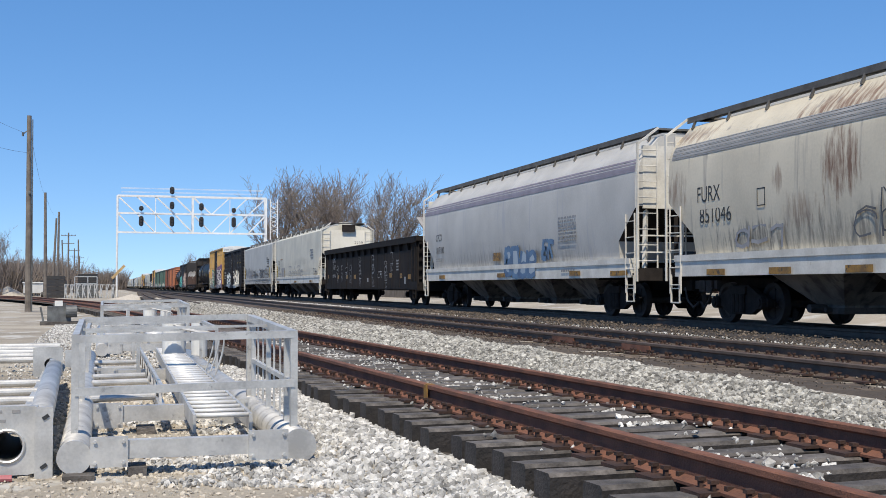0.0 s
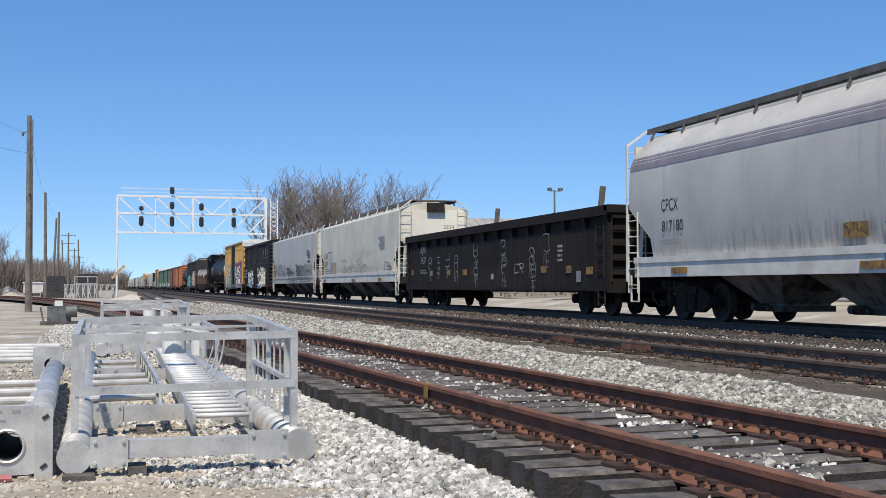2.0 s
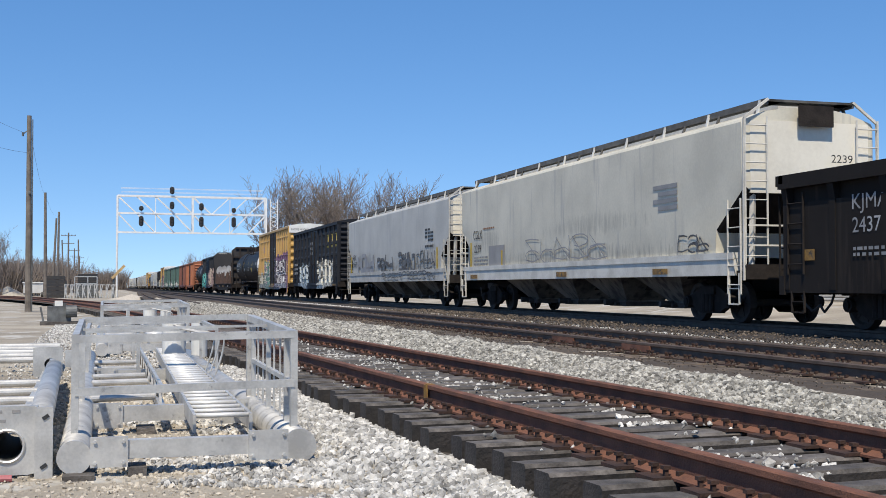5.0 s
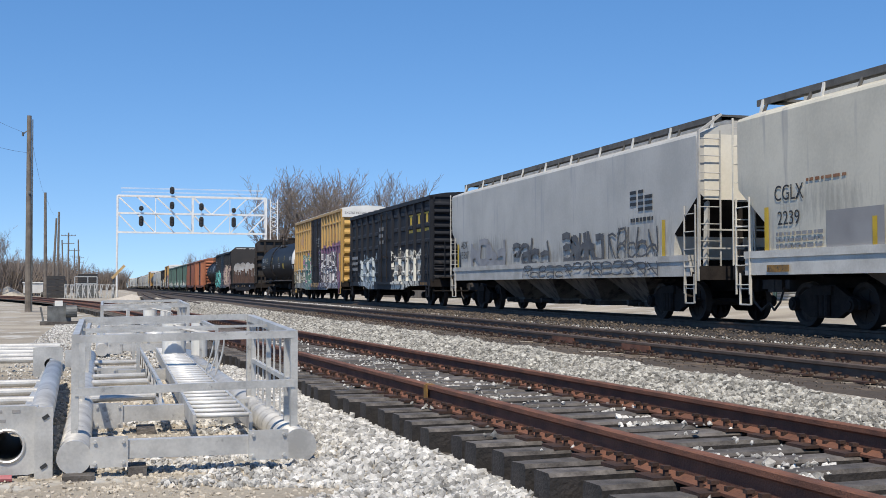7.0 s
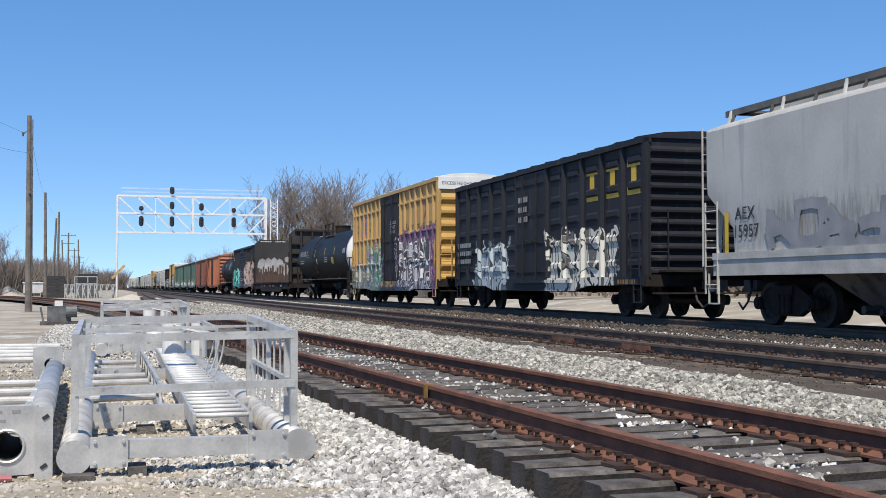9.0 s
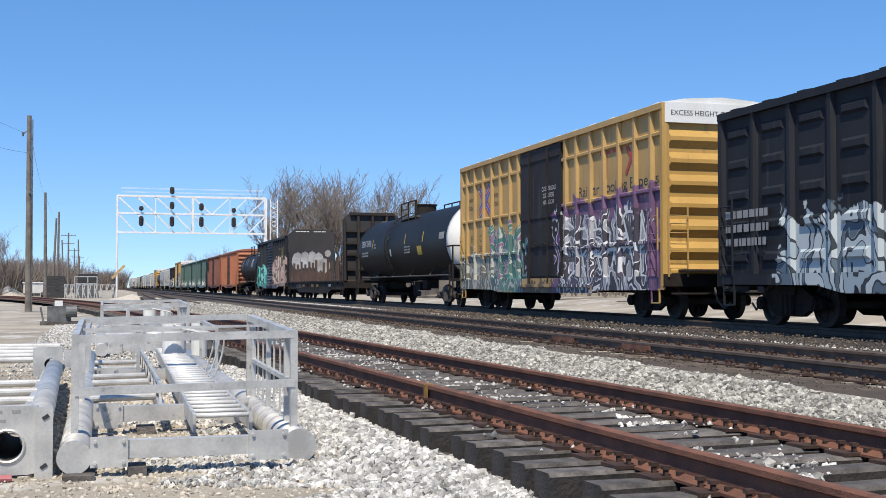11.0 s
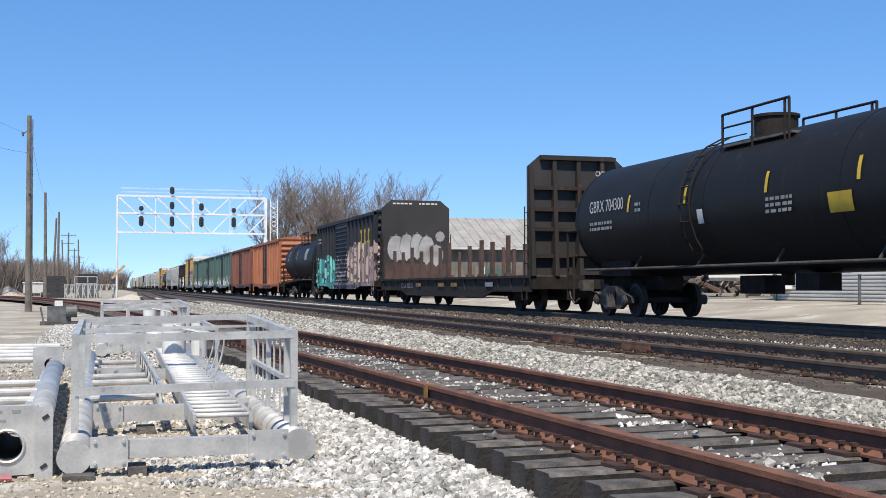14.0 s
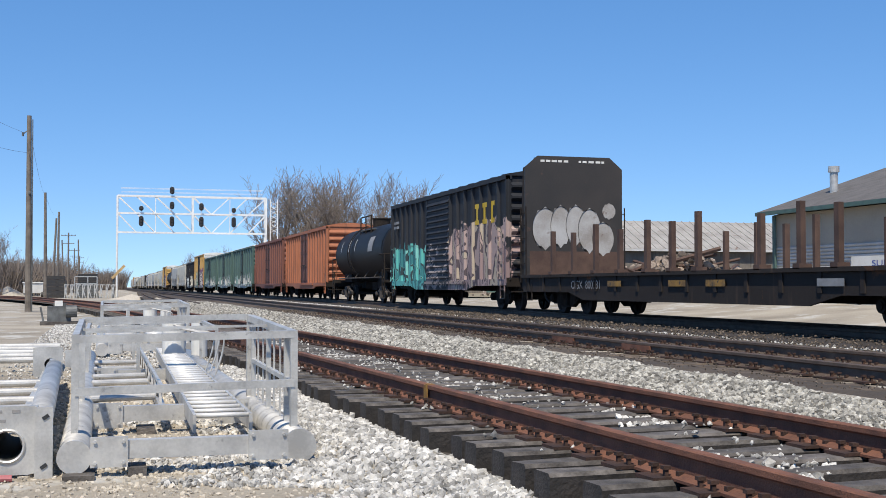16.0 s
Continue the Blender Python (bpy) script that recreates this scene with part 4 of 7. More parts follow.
stains_on(GREY, [(0, 1.5, 9.5, 0.5, SOOT_SHADE, 0.5), (5.5, 2.0, 3.0, 0.6, SOOT_SHADE, 0.55), (-6.5, 2.0, 2.0, 0.6, SOOT_SHADE, 0.45)])
stains_on(PALE, [(0, 1.5, 9.5, 0.6, SOOT_SHADE, 0.5)])

# cream hopper with rust streaks
A = hopper(4.8, 23.98, "weathered cream covered hopper with rust streaks on rails", WHITE, TRIM, 4.2, 4, True, ladder_y=0.1)
lettering("FURX", A, (-1.563, 8.09, 2.58), 0.33, M["mark"], 0.95)
lettering("851046", A, (-1.550, 8.02, 2.13), 0.33, M["mark"], 1.3)
for z0, z1 in ((3.60, 3.63), (3.70, 3.72), (3.79, 3.81), (3.88, 3.90)):
    belt(A, -9.3, 9.3, z0, z1, M["stencil"], 0.004)
for z0, z1 in ((3.64, 3.69), (3.73, 3.78), (3.82, 3.87)):
    belt(A, -9.3, 9.3, z0, z1, M["primer"], 0.004)
plate(A, -1.56, 5.72, 5.70, 2.35, 2.70, M["mark"]), plate(A, -1.56, 5.45, 5.43, 2.35, 2.70, M["mark"]), plate(A, -1.56, 5.72, 5.43, 2.35, 2.37, M["mark"]), plate(A, -1.56, 5.72, 5.43, 2.68, 2.70, M["mark"])
scrawl(A, -1.515, 6.6, 4.8, 1.55, 2.3, 3, M["spraygrey"], 3, 0.07)
scrawl(A, -1.545, 2.7, 0.5, 1.5, 2.7, 3, M["sprayblack"], 4, 0.035)
reflectors(A, -1.585, (7.3, 4.9, 2.5, 0, -3, -6, -8), 1.08)

# pale grey hopper with mauve stripes
B = hopper(25.4, 44.9, "pale grey covered hopper with mauve stripes and blue graffiti", PALE, TRIM, 4.2, 4, True)
for z0, z1 in ((3.55, 3.71), (3.74, 3.79), (3.82, 3.87)):
    belt(B, -9.55, 9.55, z0, z1, M["purple"])
lettering("CPCX", B, (-1.562, 7.89, 2.50), 0.27, M["mark"], 0.8)
lettering("817180", B, (-1.548, 7.89, 2.03), 0.25, M["mark"], 1.0)
bars(B, -1.562, -4.63, 2.72, 8, 1.3, 0.09, M["stencil"], 5)
bars(B, -1.565, 7.87, 1.85, 2, 0.8, 0.08, M["stencil"], 6)
plate(B, -1.55, 1.07, 0.39, 1.62, 1.88, M["marko"], "placard")
scrawl(B, -1.58, -0.13, -2.93, 1.05, 1.95, 4, M["sprayblue"], 11, 0.17, "graffiti", "blue spray-painted letters", M["spraylight"])
scrawl(B, -1.53, -3.33, -4.23, 1.55, 2.15, 2, M["sprayblue"], 12, 0.14)
bars(B, -1.587, -4.93, 1.25, 1, 1.0, 0.12, M["stencil"], 7)
reflectors(B, -1.587, (7.0, 0.2, -5.9), 1.14)
plate(B, -1.587, -9.2, -8.2, 1.05, 1.17, AMBER, "reflector")

# black gondola
M["gondola"] = stains_on(steel("gondola_black", (0.021, 0.018, 0.0165), (0.034, 0.028, 0.024), None, 0.7, 0.75), [(0, 1.0, 10.5, 0.6, (0.045, 0.033, 0.025), 0.7), (-6, 1.7, 3.5, 1.2, (0.04, 0.03, 0.024), 0.6)])
C = gondola(46.05, 66.4, "long black steel gondola with white chalk graffiti", M["gondola"])
lettering("KJMA", C, (-1.53, 8.06, 2.10), 0.26, M["spraywhite"], 0.95)
lettering("24370", C, (-1.53, 8.06, 1.70), 0.26, M["spraywhite"], 0.95)
for k_, (y_, z_) in enumerate(((6.6, 1.95), (5.4, 2.0), (4.2, 2.05), (3.1, 1.9), (0.8, 2.3), (0.75, 1.7), (-2.1, 2.3), (-2.2, 1.7), (-4.7, 2.0), (-4.8, 1.5), (-5.9, 2.3))):
    scrawl(C, -1.54, y_ + 0.28, y_ - 0.28, z_ - 0.55, z_, 1, M["spraywhite"], 200 + k_, 0.02)
    scrawl(C, -1.54, y_ + 0.2, y_ - 0.2, z_ - 0.95, z_ - 0.5, 2, M["stencil"], 230 + k_, 0.018)
scrawl(C, -1.54, -3.17, -3.97, 1.2, 1.5, 2, M["spraywhite"], 24, 0.03)
bars(C, -1.54, -6.77, 1.95, 4, 0.35, 0.13, M["spraywhite"], 27)
bars(C, -1.54, 8.03, 1.45, 2, 0.9, 0.1, M["stencil"], 28)
for y, z, w in ((9.9, 1.35, 0.35), (7.0, 1.3, 0.4), (4.6, 1.3, 0.4), (2.6, 1.28, 0.5), (-5.1, 1.28, 0.45), (-7.0, 1.25, 0.4), (-8.45, 1.2, 0.45)):
    plate(C, -1.54, y - 0.57 - w / 2, y - 0.57 + w / 2, z - 0.1, z + 0.1, AMBER, "reflector")
plate(C, -1.54, -0.87, -1.12, 1.02, 1.2, M["spraywhite"], "placard"), plate(C, -1.54, -8.12, -8.42, 0.9, 1.2, M["stencil"], "placard")
for y, x, top_z in ((4.3, 0.0, 3.70), (-5.2, 0.0, 3.74)):
    post = part("timber_post", box(NB(), -0.07, 0.07, -0.06, 0.06, 0, top_z - 1.05, pose(0, 0, 0, 3, 5, 8)), M["wood"], None, "")
    tagged(post, "weathered timber post standing in the gondola", "timber post", "gondola load")
    CARS.append((post, (45.2 + 66.1) / 2 + y))
    post["lift"], post["side"] = 1.05, x

# two white-grey hoppers
Dc = hopper(67.7, 87.03, "cream white covered hopper with white end and roof walk", CREAM, TRIM, 4.15, 4, False, M["cream_end"], True)
lettering("CGLX", Dc, (-1.555, 8.14, 2.40), 0.29, M["mark"], 0.95)
lettering("2239", Dc, (-1.55, 8.05, 1.94), 0.26, M["mark"], 0.72)
plate(Dc, -1.545, 6.5, 4.9, 1.42, 2.12, M["primer"], "primer_patch")
plate(Dc, -1.55, 8.50, 8.36, 1.45, 2.3, M["marky"]), plate(Dc, -1.555, 5.2, 5.08, 1.42, 1.95, M["marky"])
bars(Dc, -1.55, 8.1, 1.8, 3, 1.5, 0.12, M["stencil"], 31), bars(Dc, -1.552, 7.1, 2.75, 1, 1.2, 0.1, M["rust"], 32)
for k in range(4):
    plate(Dc, -1.553, -5.6 - (0.25 if k % 2 else 0), -6.8, 3.10 - k * 0.16, 3.00 - k * 0.16, M["stencil"])
scrawl(Dc, -1.553, 3.0, -3.0, 1.45, 2.2, 5, M["spraygrey"], 33, 0.03)
scrawl(Dc, -1.553, -6.8, -8.2, 1.5, 1.9, 3, M["sprayblack"], 34, 0.04)
reflectors(Dc, -1.587, (8.0, 0, -6), 1.12)
lettering("2239", Dc, (0.4, -9.72, 3.3), 0.16, M["mark"], 0.5, END)
part("end_grating", box(NB(), -0.35, 0.45, -9.74, -9.70, 4.02, 4.44), M["castdark"], Dc)
Ec = hopper(88.42, 107.14, "light grey covered hopper with black graffiti letters", GREY, TRIMG, 4.1, 4, False, M["cream_end"], True)
for k in range(4):
    for a, c in ((0, 0.34), (0.45, 0.72), (0.8, 1.2)):
        if (k + int(a * 10)) % 5 != 3:
            plate(Ec, -1.553, -5.92 - a, -5.92 - c, 3.08 - k * 0.14, 3.00 - k * 0.14, M["mark"])
bars(Ec, -1.553, -5.95, 2.42, 1, 1.2, 0.16, M["mark"], 41)
scrawl(Ec, -1.555, 6.8, 3.2, 1.50, 2.3, 4, M["spraygrey"], 42, 0.24)
scrawl(Ec, -1.555, 2.6, -0.6, 1.40, 2.15, 4, M["sprayblack"], 43, 0.13)
scrawl(Ec, -1.555, -1.6, -4.4, 1.40, 2.2, 5, M["sprayblack"], 44, 0.17)
scrawl(Ec, -1.555, -4.6, -7.4, 1.40, 2.2, 5, M["sprayblack"], 45, 0.06)
scrawl(Ec, -1.59, 1.5, -7.5, 1.02, 1.42, 14, M["sprayblack"], 46, 0.035)
lettering("AEX", Ec, (-1.553, 8.05, 2.12), 0.26, M["mark"], 0.75)
lettering("15957", Ec, (-1.553, 8.05, 1.76), 0.26, M["mark"], 0.9)
plate(Ec, -1.553, 8.45, 8.30, 1.45, 2.3, M["marky"]), plate(Ec, -1.553, -7.6, -7.75, 1.45, 2.3, M["marky"])

# black boxcar
M["navy"] = graffiti_on(steel("blue_black_paint", (0.024, 0.026, 0.032), (0.05, 0.045, 0.045), None, 0.7, 0.6),
                        [(-6.1, -1.2, 0.55, 2.35, ((0.70, 0.68, 0.60), (0.62, 0.60, 0.53), (0.16, 0.15, 0.14)), (0.04, 0.04, 0.04), 1.5, 1.1),
                         (2.0, 5.6, 0.5, 2.2, ((0.50, 0.55, 0.57), (0.35, 0.42, 0.46), (0.12, 0.16, 0.2)), (0.05, 0.06, 0.07), 1.8, 1.1)])
F = boxcar(109.95, 125.3, "blue-black boxcar with silver graffiti and yellow letters", M["navy"], M["navy"], 4.32, posts=5, waffle=5, end_ribs=11, tall_ladder=False)


def blocks(car, x, y, z, w, h, gap, count, material, bottom=True):
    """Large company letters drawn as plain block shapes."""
    for k in range(count):
        y0 = y - k * (w + gap)
        plate(car, x, y0, y0 - w, z + h * 0.78, z + h, material, "letter_block")
        plate(car, x, y0 - w * 0.3, y0 - w * 0.7, z + h * 0.22, z + h * 0.78, material, "letter_block")
        plate(car, x, y0, y0 - w, z, z + h * 0.22, material, "letter_block")


for y_ in (-4.08, -5.36, -6.60):
    blocks(F, -1.474, y_, 3.02, 0.72, 0.88, 0.0, 1, M["marky"])
bars(F, -1.567, -6.2, 0.95, 1, 1.0, 0.2, M["marko"], 51)
bars(F, -1.567, 7.4, 2.3, 3, 1.6, 0.28, M["stencil"], 52), bars(F, -1.57, 1.0, 3.5, 3, 0.8, 0.3, M["stencil"], 53)

# yellow high boxcar
YEL = [(-1.9, 2.0, 0.3, 1.0, ((0.05, 0.04, 0.034), (0.085, 0.058, 0.04)), (0.11, 0.085, 0.06), 0.7, 2.0),
       (1.3, 5.0, 0.45, 2.75, ((0.03, 0.13, 0.12), (0.05, 0.20, 0.19), (0.20, 0.10, 0.22)), (0.42, 0.44, 0.38), 1.8, 1.3),
       (3.6, 8.2, 0.4, 2.05, ((0.12, 0.12, 0.10), (0.06, 0.09, 0.10), (0.40, 0.40, 0.36)), (0.45, 0.45, 0.40), 2.2, 1.5),
       (-7.8, -1.0, 0.4, 3.2, ((0.13, 0.06, 0.16), (0.09, 0.04, 0.12)), (0.16, 0.08, 0.19), 1.0, 0.8),
       (-7.2, -1.4, 0.4, 2.75, ((0.03, 0.03, 0.035), (0.07, 0.06, 0.08), (0.36, 0.36, 0.37)), (0.66, 0.66, 0.66), 2.3, 1.4)]
M["mustard"] = graffiti_on(steel("mustard_yellow", (0.45, 0.285, 0.10), (0.28, 0.185, 0.09), None, 0.7, 0.55), YEL)
M["brownblack"] = graffiti_on(steel("brown_black_paint", (0.030, 0.026, 0.027), (0.06, 0.05, 0.045), None, 0.7, 0.6),
                              [(-1.7, -0.9, 0.4, 3.1, ((0.14, 0.06, 0.18), (0.03, 0.03, 0.03)), (0.5, 0.5, 0.5), 1.4, 0.9), (1.0, 1.8, 0.4, 2.2, ((0.06, 0.2, 0.2), (0.03, 0.03, 0.03)), (0.4, 0.4, 0.4), 1.5, 1)])
M["mustard_end"] = steel("mustard_end", (0.50, 0.30, 0.08), (0.33, 0.20, 0.075), None, 0.7, 0.55)
NEXT_POSTS = (7.79, 7.2, 6.33, 5.4, 4.5, 3.65, 2.7, 1.93)
G = boxcar(127.85, 143.55, "mustard yellow high boxcar with purple graffiti and dark door", M["mustard"], M["brownblack"], 4.98, M["hatch_white"], 7, (4.32, 3.04, 1.83), 0, 7, M["mustard_end"],
           (1.73, -1.65), False, 0.78, 0.6, 4.55, roof_ribs=True, post_ys=NEXT_POSTS)
def emblem(x, y0, y1, k):
    """Crossed red and blue strokes with a blue heart, cut to the strip y0..y1."""
    for a in (1, -1):
        for off, wd, m_ in ((0.0, 0.075, "markb" if a > 0 else "markr"), (0.16, 0.06, "markr" if a > 0 else "markb"), (-0.16, 0.06, "markr" if a > 0 else "markb"), (0.085, 0.015, "markw"), (-0.085, 0.015, "markw")):
            bm = NB()
            ys = [max(y0, min(y1, 5.37 + q * 0.58)) for q in (-1, 1)]
            if ys[1] - ys[0] < 0.01:
                bm.free()
                continue
            z = [3.68 + a * (y - 5.37) * 0.78 + off for y in ys]
            bm.faces.new([bm.verts.new((x - 0.0005 * a - (0.001 if m_ == "markb" else 0), *p)) for p in ((ys[0], z[0] - wd), (ys[1], z[1] - wd), (ys[1], z[1] + wd), (ys[0], z[0] + wd))])
            part("emblem_stroke", bm, M[m_], G)
    plate(G, x - 0.002, max(y0, 5.13), min(y1, 5.62), 3.46, 3.90, M["markb"], "emblem_heart", 0.001)


for x_, ya, yb in ((-1.474, 4.6, 5.30), (-1.474, 5.5, 6.2), (-1.563, 5.35, 5.45)):
    emblem(x_, ya, yb, 0)
lettering("next", G, (-1.474, 7.10, 3.72), 0.19, M["mark"], 0.5), lettering("load", G, (-1.474, 7.10, 3.44), 0.19, M["mark"], 0.48)
lettering("any", G, (-1.474, 4.40, 3.72), 0.19, M["mark"], 0.42), lettering("road", G, (-1.474, 4.42, 3.44), 0.19, M["mark"], 0.52)
for w_, y_, z_ in (("FB", 6.88, 2.30), ("OX", 5.92, 2.30), ("506", 7.02, 1.95), ("306", 5.98, 1.95)):
    lettering(w_, G, (-1.474, y_, z_), 0.24, M["mark"], 0.32 if len(w_) < 3 else 0.42)
for y0 in (-4.2, -4.95):
    plate(G, -1.474, y0, y0 - 0.62, 4.16, 4.30, M["markr"], "letter_block"), plate(G, -1.474, y0 - 0.22, y0 - 0.40, 3.55, 4.16, M["markr"], "letter_block")
for a in (1, -1):
    part("letter_block", bar(NB(), (-1.476, -6.05 + a * 0.3, 3.55), (-1.476, -6.05 - a * 0.3, 4.3), 0.012, 0.13), M["markr"], G)
lettering("Railcar Pooling Experts", G, (-1.474, -2.75, 3.18), 0.28, M["mark"], 4.75)
for k, w in enumerate(("CLOSE AND LOCK", "DOORS BEFORE", "MOVING CAR")):
    lettering(w, G, (-1.540, -0.15 if k == 0 else -0.25, 3.55 - k * 0.2), 0.13, M["markw"], 1.1 if k == 0 else 0.85)
lettering("EXCESS HEIGHT CAR", G, (-1.35, -7.89, 4.72), 0.12, M["mark"], 1.6, END)
bars(G, -7.92, 0.5, 4.0, 2, 0.7, 0.12, M["mark"], 61, "end"), bars(G, -7.92, 0.5, 3.4, 3, 0.7, 0.12, M["mark"], 62, "end")

scrawl(G, -1.473, -1.5, -7.4, 0.75, 2.55, 6, M["hatch_white"], 63, 0.075)
scrawl(G, -1.471, -1.6, -7.3, 0.75, 2.4, 5, M["sprayblack"], 64, 0.12)
scrawl(G, -1.473, 4.7, 1.8, 0.85, 2.35, 4, M["sprayteal"], 65, 0.10)
scrawl(G, -1.474, 7.7, 1.8, 0.8, 1.9, 6, M["spraywhite"], 66, 0.05)

# black tank with white head
M["tankblack"] = steel("tank_black", (0.016, 0.016, 0.017), (0.028, 0.026, 0.026), None, 0.7, 0.5)
H = tank_car(144.9, 162.1, "black tank car with white front head and yellow marks", M["tankblack"], M["hatch_white"], 1.5, 2.55)
lettering("GBRX 704300", H, (-1.515, 6.9, 2.70), 0.30, M["markw"], 2.05)
bars(H, -1.512, 6.9, 2.45, 2, 1.4, 0.14, M["stencil"], 71)
for y in (4.6, 1.7, -1.6, -4.5):
    curved_patch(H, 1.5, 2.55, y - 0.05, y + 0.05, 2, 18, M["marky"], "reflective_strip")
curved_patch(H, 1.5, 2.55, -4.3, -3.6, -18, -4, M["marky"], "placard")
curved_patch(H, 1.5, 2.55, -7.6, -6.9, 2, 12, M["primer"], "stencil_panel"), bars(H, -1.512, -1.6, 2.5, 3, 0.9, 0.12, M["stencil"], 73)
curved_patch(H, 1.5, 2.55, 0.9, 1.15, -16, -4, M["markw"], "placard"), bars(H, -1.512, 4.2, 2.8, 2, 0.3, 0.14, M["stencil"], 74)
bars(H, -8.55, -0.3, 3.4, 3, 0.9, 0.2, M["stencil"], 72, "end")

# bulkhead flat
M["flat_steel"] = steel("flat_car_brown_black", (0.040, 0.034, 0.031), (0.07, 0.05, 0.04), (0.10, 0.05, 0.03), 0.62, 0.75)
M["stake"] = mat("rusty_stake", (0.10, 0.06, 0.045), (0.06, 0.035, 0.028), 0.85, 0, 3, 0.2, 30)
M["deck"] = mat("deck_planks", (0.13, 0.10, 0.08), (0.07, 0.05, 0.04), 0.9, 0, 3, 0.3, 30, island=0.3)
M["bulkhead"] = mat("bulkhead_black", (0.022, 0.021, 0.021), (0.035, 0.03, 0.028), 0.65, 0, 1, 0.1, 20, spots=(0.07, 0.04, 0.03), spot_at=0.63)
I = bulkhead_flat(164.7, 184.2, "rusty bulkhead flat car with steel stakes")
bm = NB()
YB = 9.60 - 0.002
for cx, cz, rx, rz in ((-0.95, 2.55, 0.42, 0.62), (-0.45, 2.62, 0.33, 0.62), (0.05, 2.66, 0.33, 0.60), (0.5, 2.5, 0.38, 0.66), (0.95, 2.25, 0.36, 0.5), (1.15, 3.1, 0.22, 0.24)):
    bm.faces.new([bm.verts.new((cx + rx * math.cos(t * math.tau / 20), YB - 0.107 - cx * 0.0006, cz + rz * math.sin(t * math.tau / 20) * (1 + 0.1 * math.sin(3 * t)))) for t in range(20)])
M["silver"] = mat("silver_spray", (0.42, 0.42, 0.42), (0.24, 0.22, 0.20), 0.6, 0, 1.5, 0, spots=(0.12, 0.07, 0.05), spot_at=0.62)
part("graffiti_fill", bm, M["silver"], I, "silver bubble letters")
bm = NB()
for cx, cz, rx, rz in ((-0.95, 2.55, 0.42, 0.62), (-0.45, 2.62, 0.33, 0.62), (0.05, 2.66, 0.33, 0.60), (0.5, 2.5, 0.38, 0.66), (0.95, 2.25, 0.36, 0.5)):
    for t in range(3, 14):
        a, c = t * math.tau / 20, (t + 1) * math.tau / 20
        bar(bm, (cx + rx * math.cos(a), YB - 0.112, cz + rz * math.sin(a)), (cx + rx * math.cos(c), YB - 0.112, cz + rz * math.sin(c)), 0.035, 0.004)
part("graffiti_line", bm, M["mark"], I)
part("rust_stain", box(NB(), -1.45, 1.45, YB - 0.1045, YB - 0.103, 1.14, 1.85), M["stake"], I)
bars(I, YB - 0.105, -1.1, 4.64, 1, 1.0, 0.12, M["markw"], 81, "end"), bars(I, YB - 0.105, 0.15, 4.64, 1, 0.85, 0.12, M["markw"], 82, "end")
lettering("CIGX  800331", I, (-1.60, 5.9, 0.72), 0.22, M["stencil"], 1.9)
lettering("CIGX", I, (0.45, -9.96, 4.12), 0.15, M["markw"], 0.4, END), lettering("002", I, (1.0, -9.96, 4.12), 0.15, M["markw"], 0.3, END)
for y in (3.5, 0.2, -1.5, -5.5):
    plate(I, -1.605, y, y - 0.8, 0.78, 0.92, AMBER if y > -2 else M["stencil"], "reflector")

# boxcar with louvred door
M["teal_black"] = graffiti_on(steel("slate_black_paint", (0.030, 0.033, 0.040), (0.05, 0.045, 0.045), None, 0.7, 0.6),
                              [(2.2, 7.6, 0.5, 2.5, ((0.12, 0.45, 0.42), (0.22, 0.55, 0.50), (0.05, 0.2, 0.22)), (0.04, 0.06, 0.07), 1.6, 0.5),
                               (-7.9, -1.1, 0.5, 3.0, ((0.42, 0.32, 0.30), (0.45, 0.38, 0.30), (0.30, 0.22, 0.22)), (0.10, 0.08, 0.09), 1.5, 0.35),
                               (-1.2, 2.0, 0.6, 2.4, ((0.30, 0.26, 0.25), (0.05, 0.05, 0.055)), (0.05, 0.05, 0.05), 0.3, 3.0)])
J = boxcar(185.8, 201.2, "slate black boxcar with teal and pink graffiti", M["teal_black"], M["teal_black"], 4.32, posts=7, end_ribs=9, door=(1.85, -1.3), louvre=True)
blocks(J, -1.474, -4.2, 2.9, 0.5, 0.72, 0.3, 3, M["marky"])
bars(J, -1.567, 7.2, 3.6, 2, 1.0, 0.2, M["stencil"], 91)
K = tank_car(203.0, 215.6, "short black tank car behind a boxcar", M["tankblack"], M["tankblack"], 1.42, 2.5, light=True)
curved_patch(K, 1.42, 2.5, -3.6, -2.6, 0, 30, M["stencil"], "stencil_panel")
for y in (0.5, 2.0, 4.0):
    curved_patch(K, 1.42, 2.5, y, y + 0.1, 4, 30, M["markw"], "reflective_strip")
M["rustorange"] = steel("faded_orange_paint", (0.38, 0.14, 0.07), (0.17, 0.075, 0.05), (0.30, 0.22, 0.17), 0.66, 0.7)
M["rustred"] = steel("faded_red_paint", (0.20, 0.08, 0.058), (0.12, 0.055, 0.045), (0.22, 0.16, 0.13), 0.68, 0.7)
boxcar(217.1, 232.6, "faded orange boxcar with rusty ribbed sides", M["rustorange"], M["rustred"], 4.25, M["rustorange"], 7, (), 0, 8, door=(1.4, -1.4))
boxcar(234.4, 250.0, "faded oxide red boxcar with ribbed sides", M["rustred"], M["rustred"], 4.25, M["rustred"], 6, (), 0, 8, door=(1.4, -1.4))
M["seagreen"] = graffiti_on(steel("weathered_green", (0.075, 0.135, 0.118), (0.05, 0.085, 0.076), (0.20, 0.24, 0.22), 0.66, 0.65), [(-7.5, 6.5, 0.5, 1.9, ((0.5, 0.5, 0.47), (0.2, 0.3, 0.28), (0.1, 0.16, 0.15)), (0.08, 0.1, 0.1), 0.9, 0.5)])
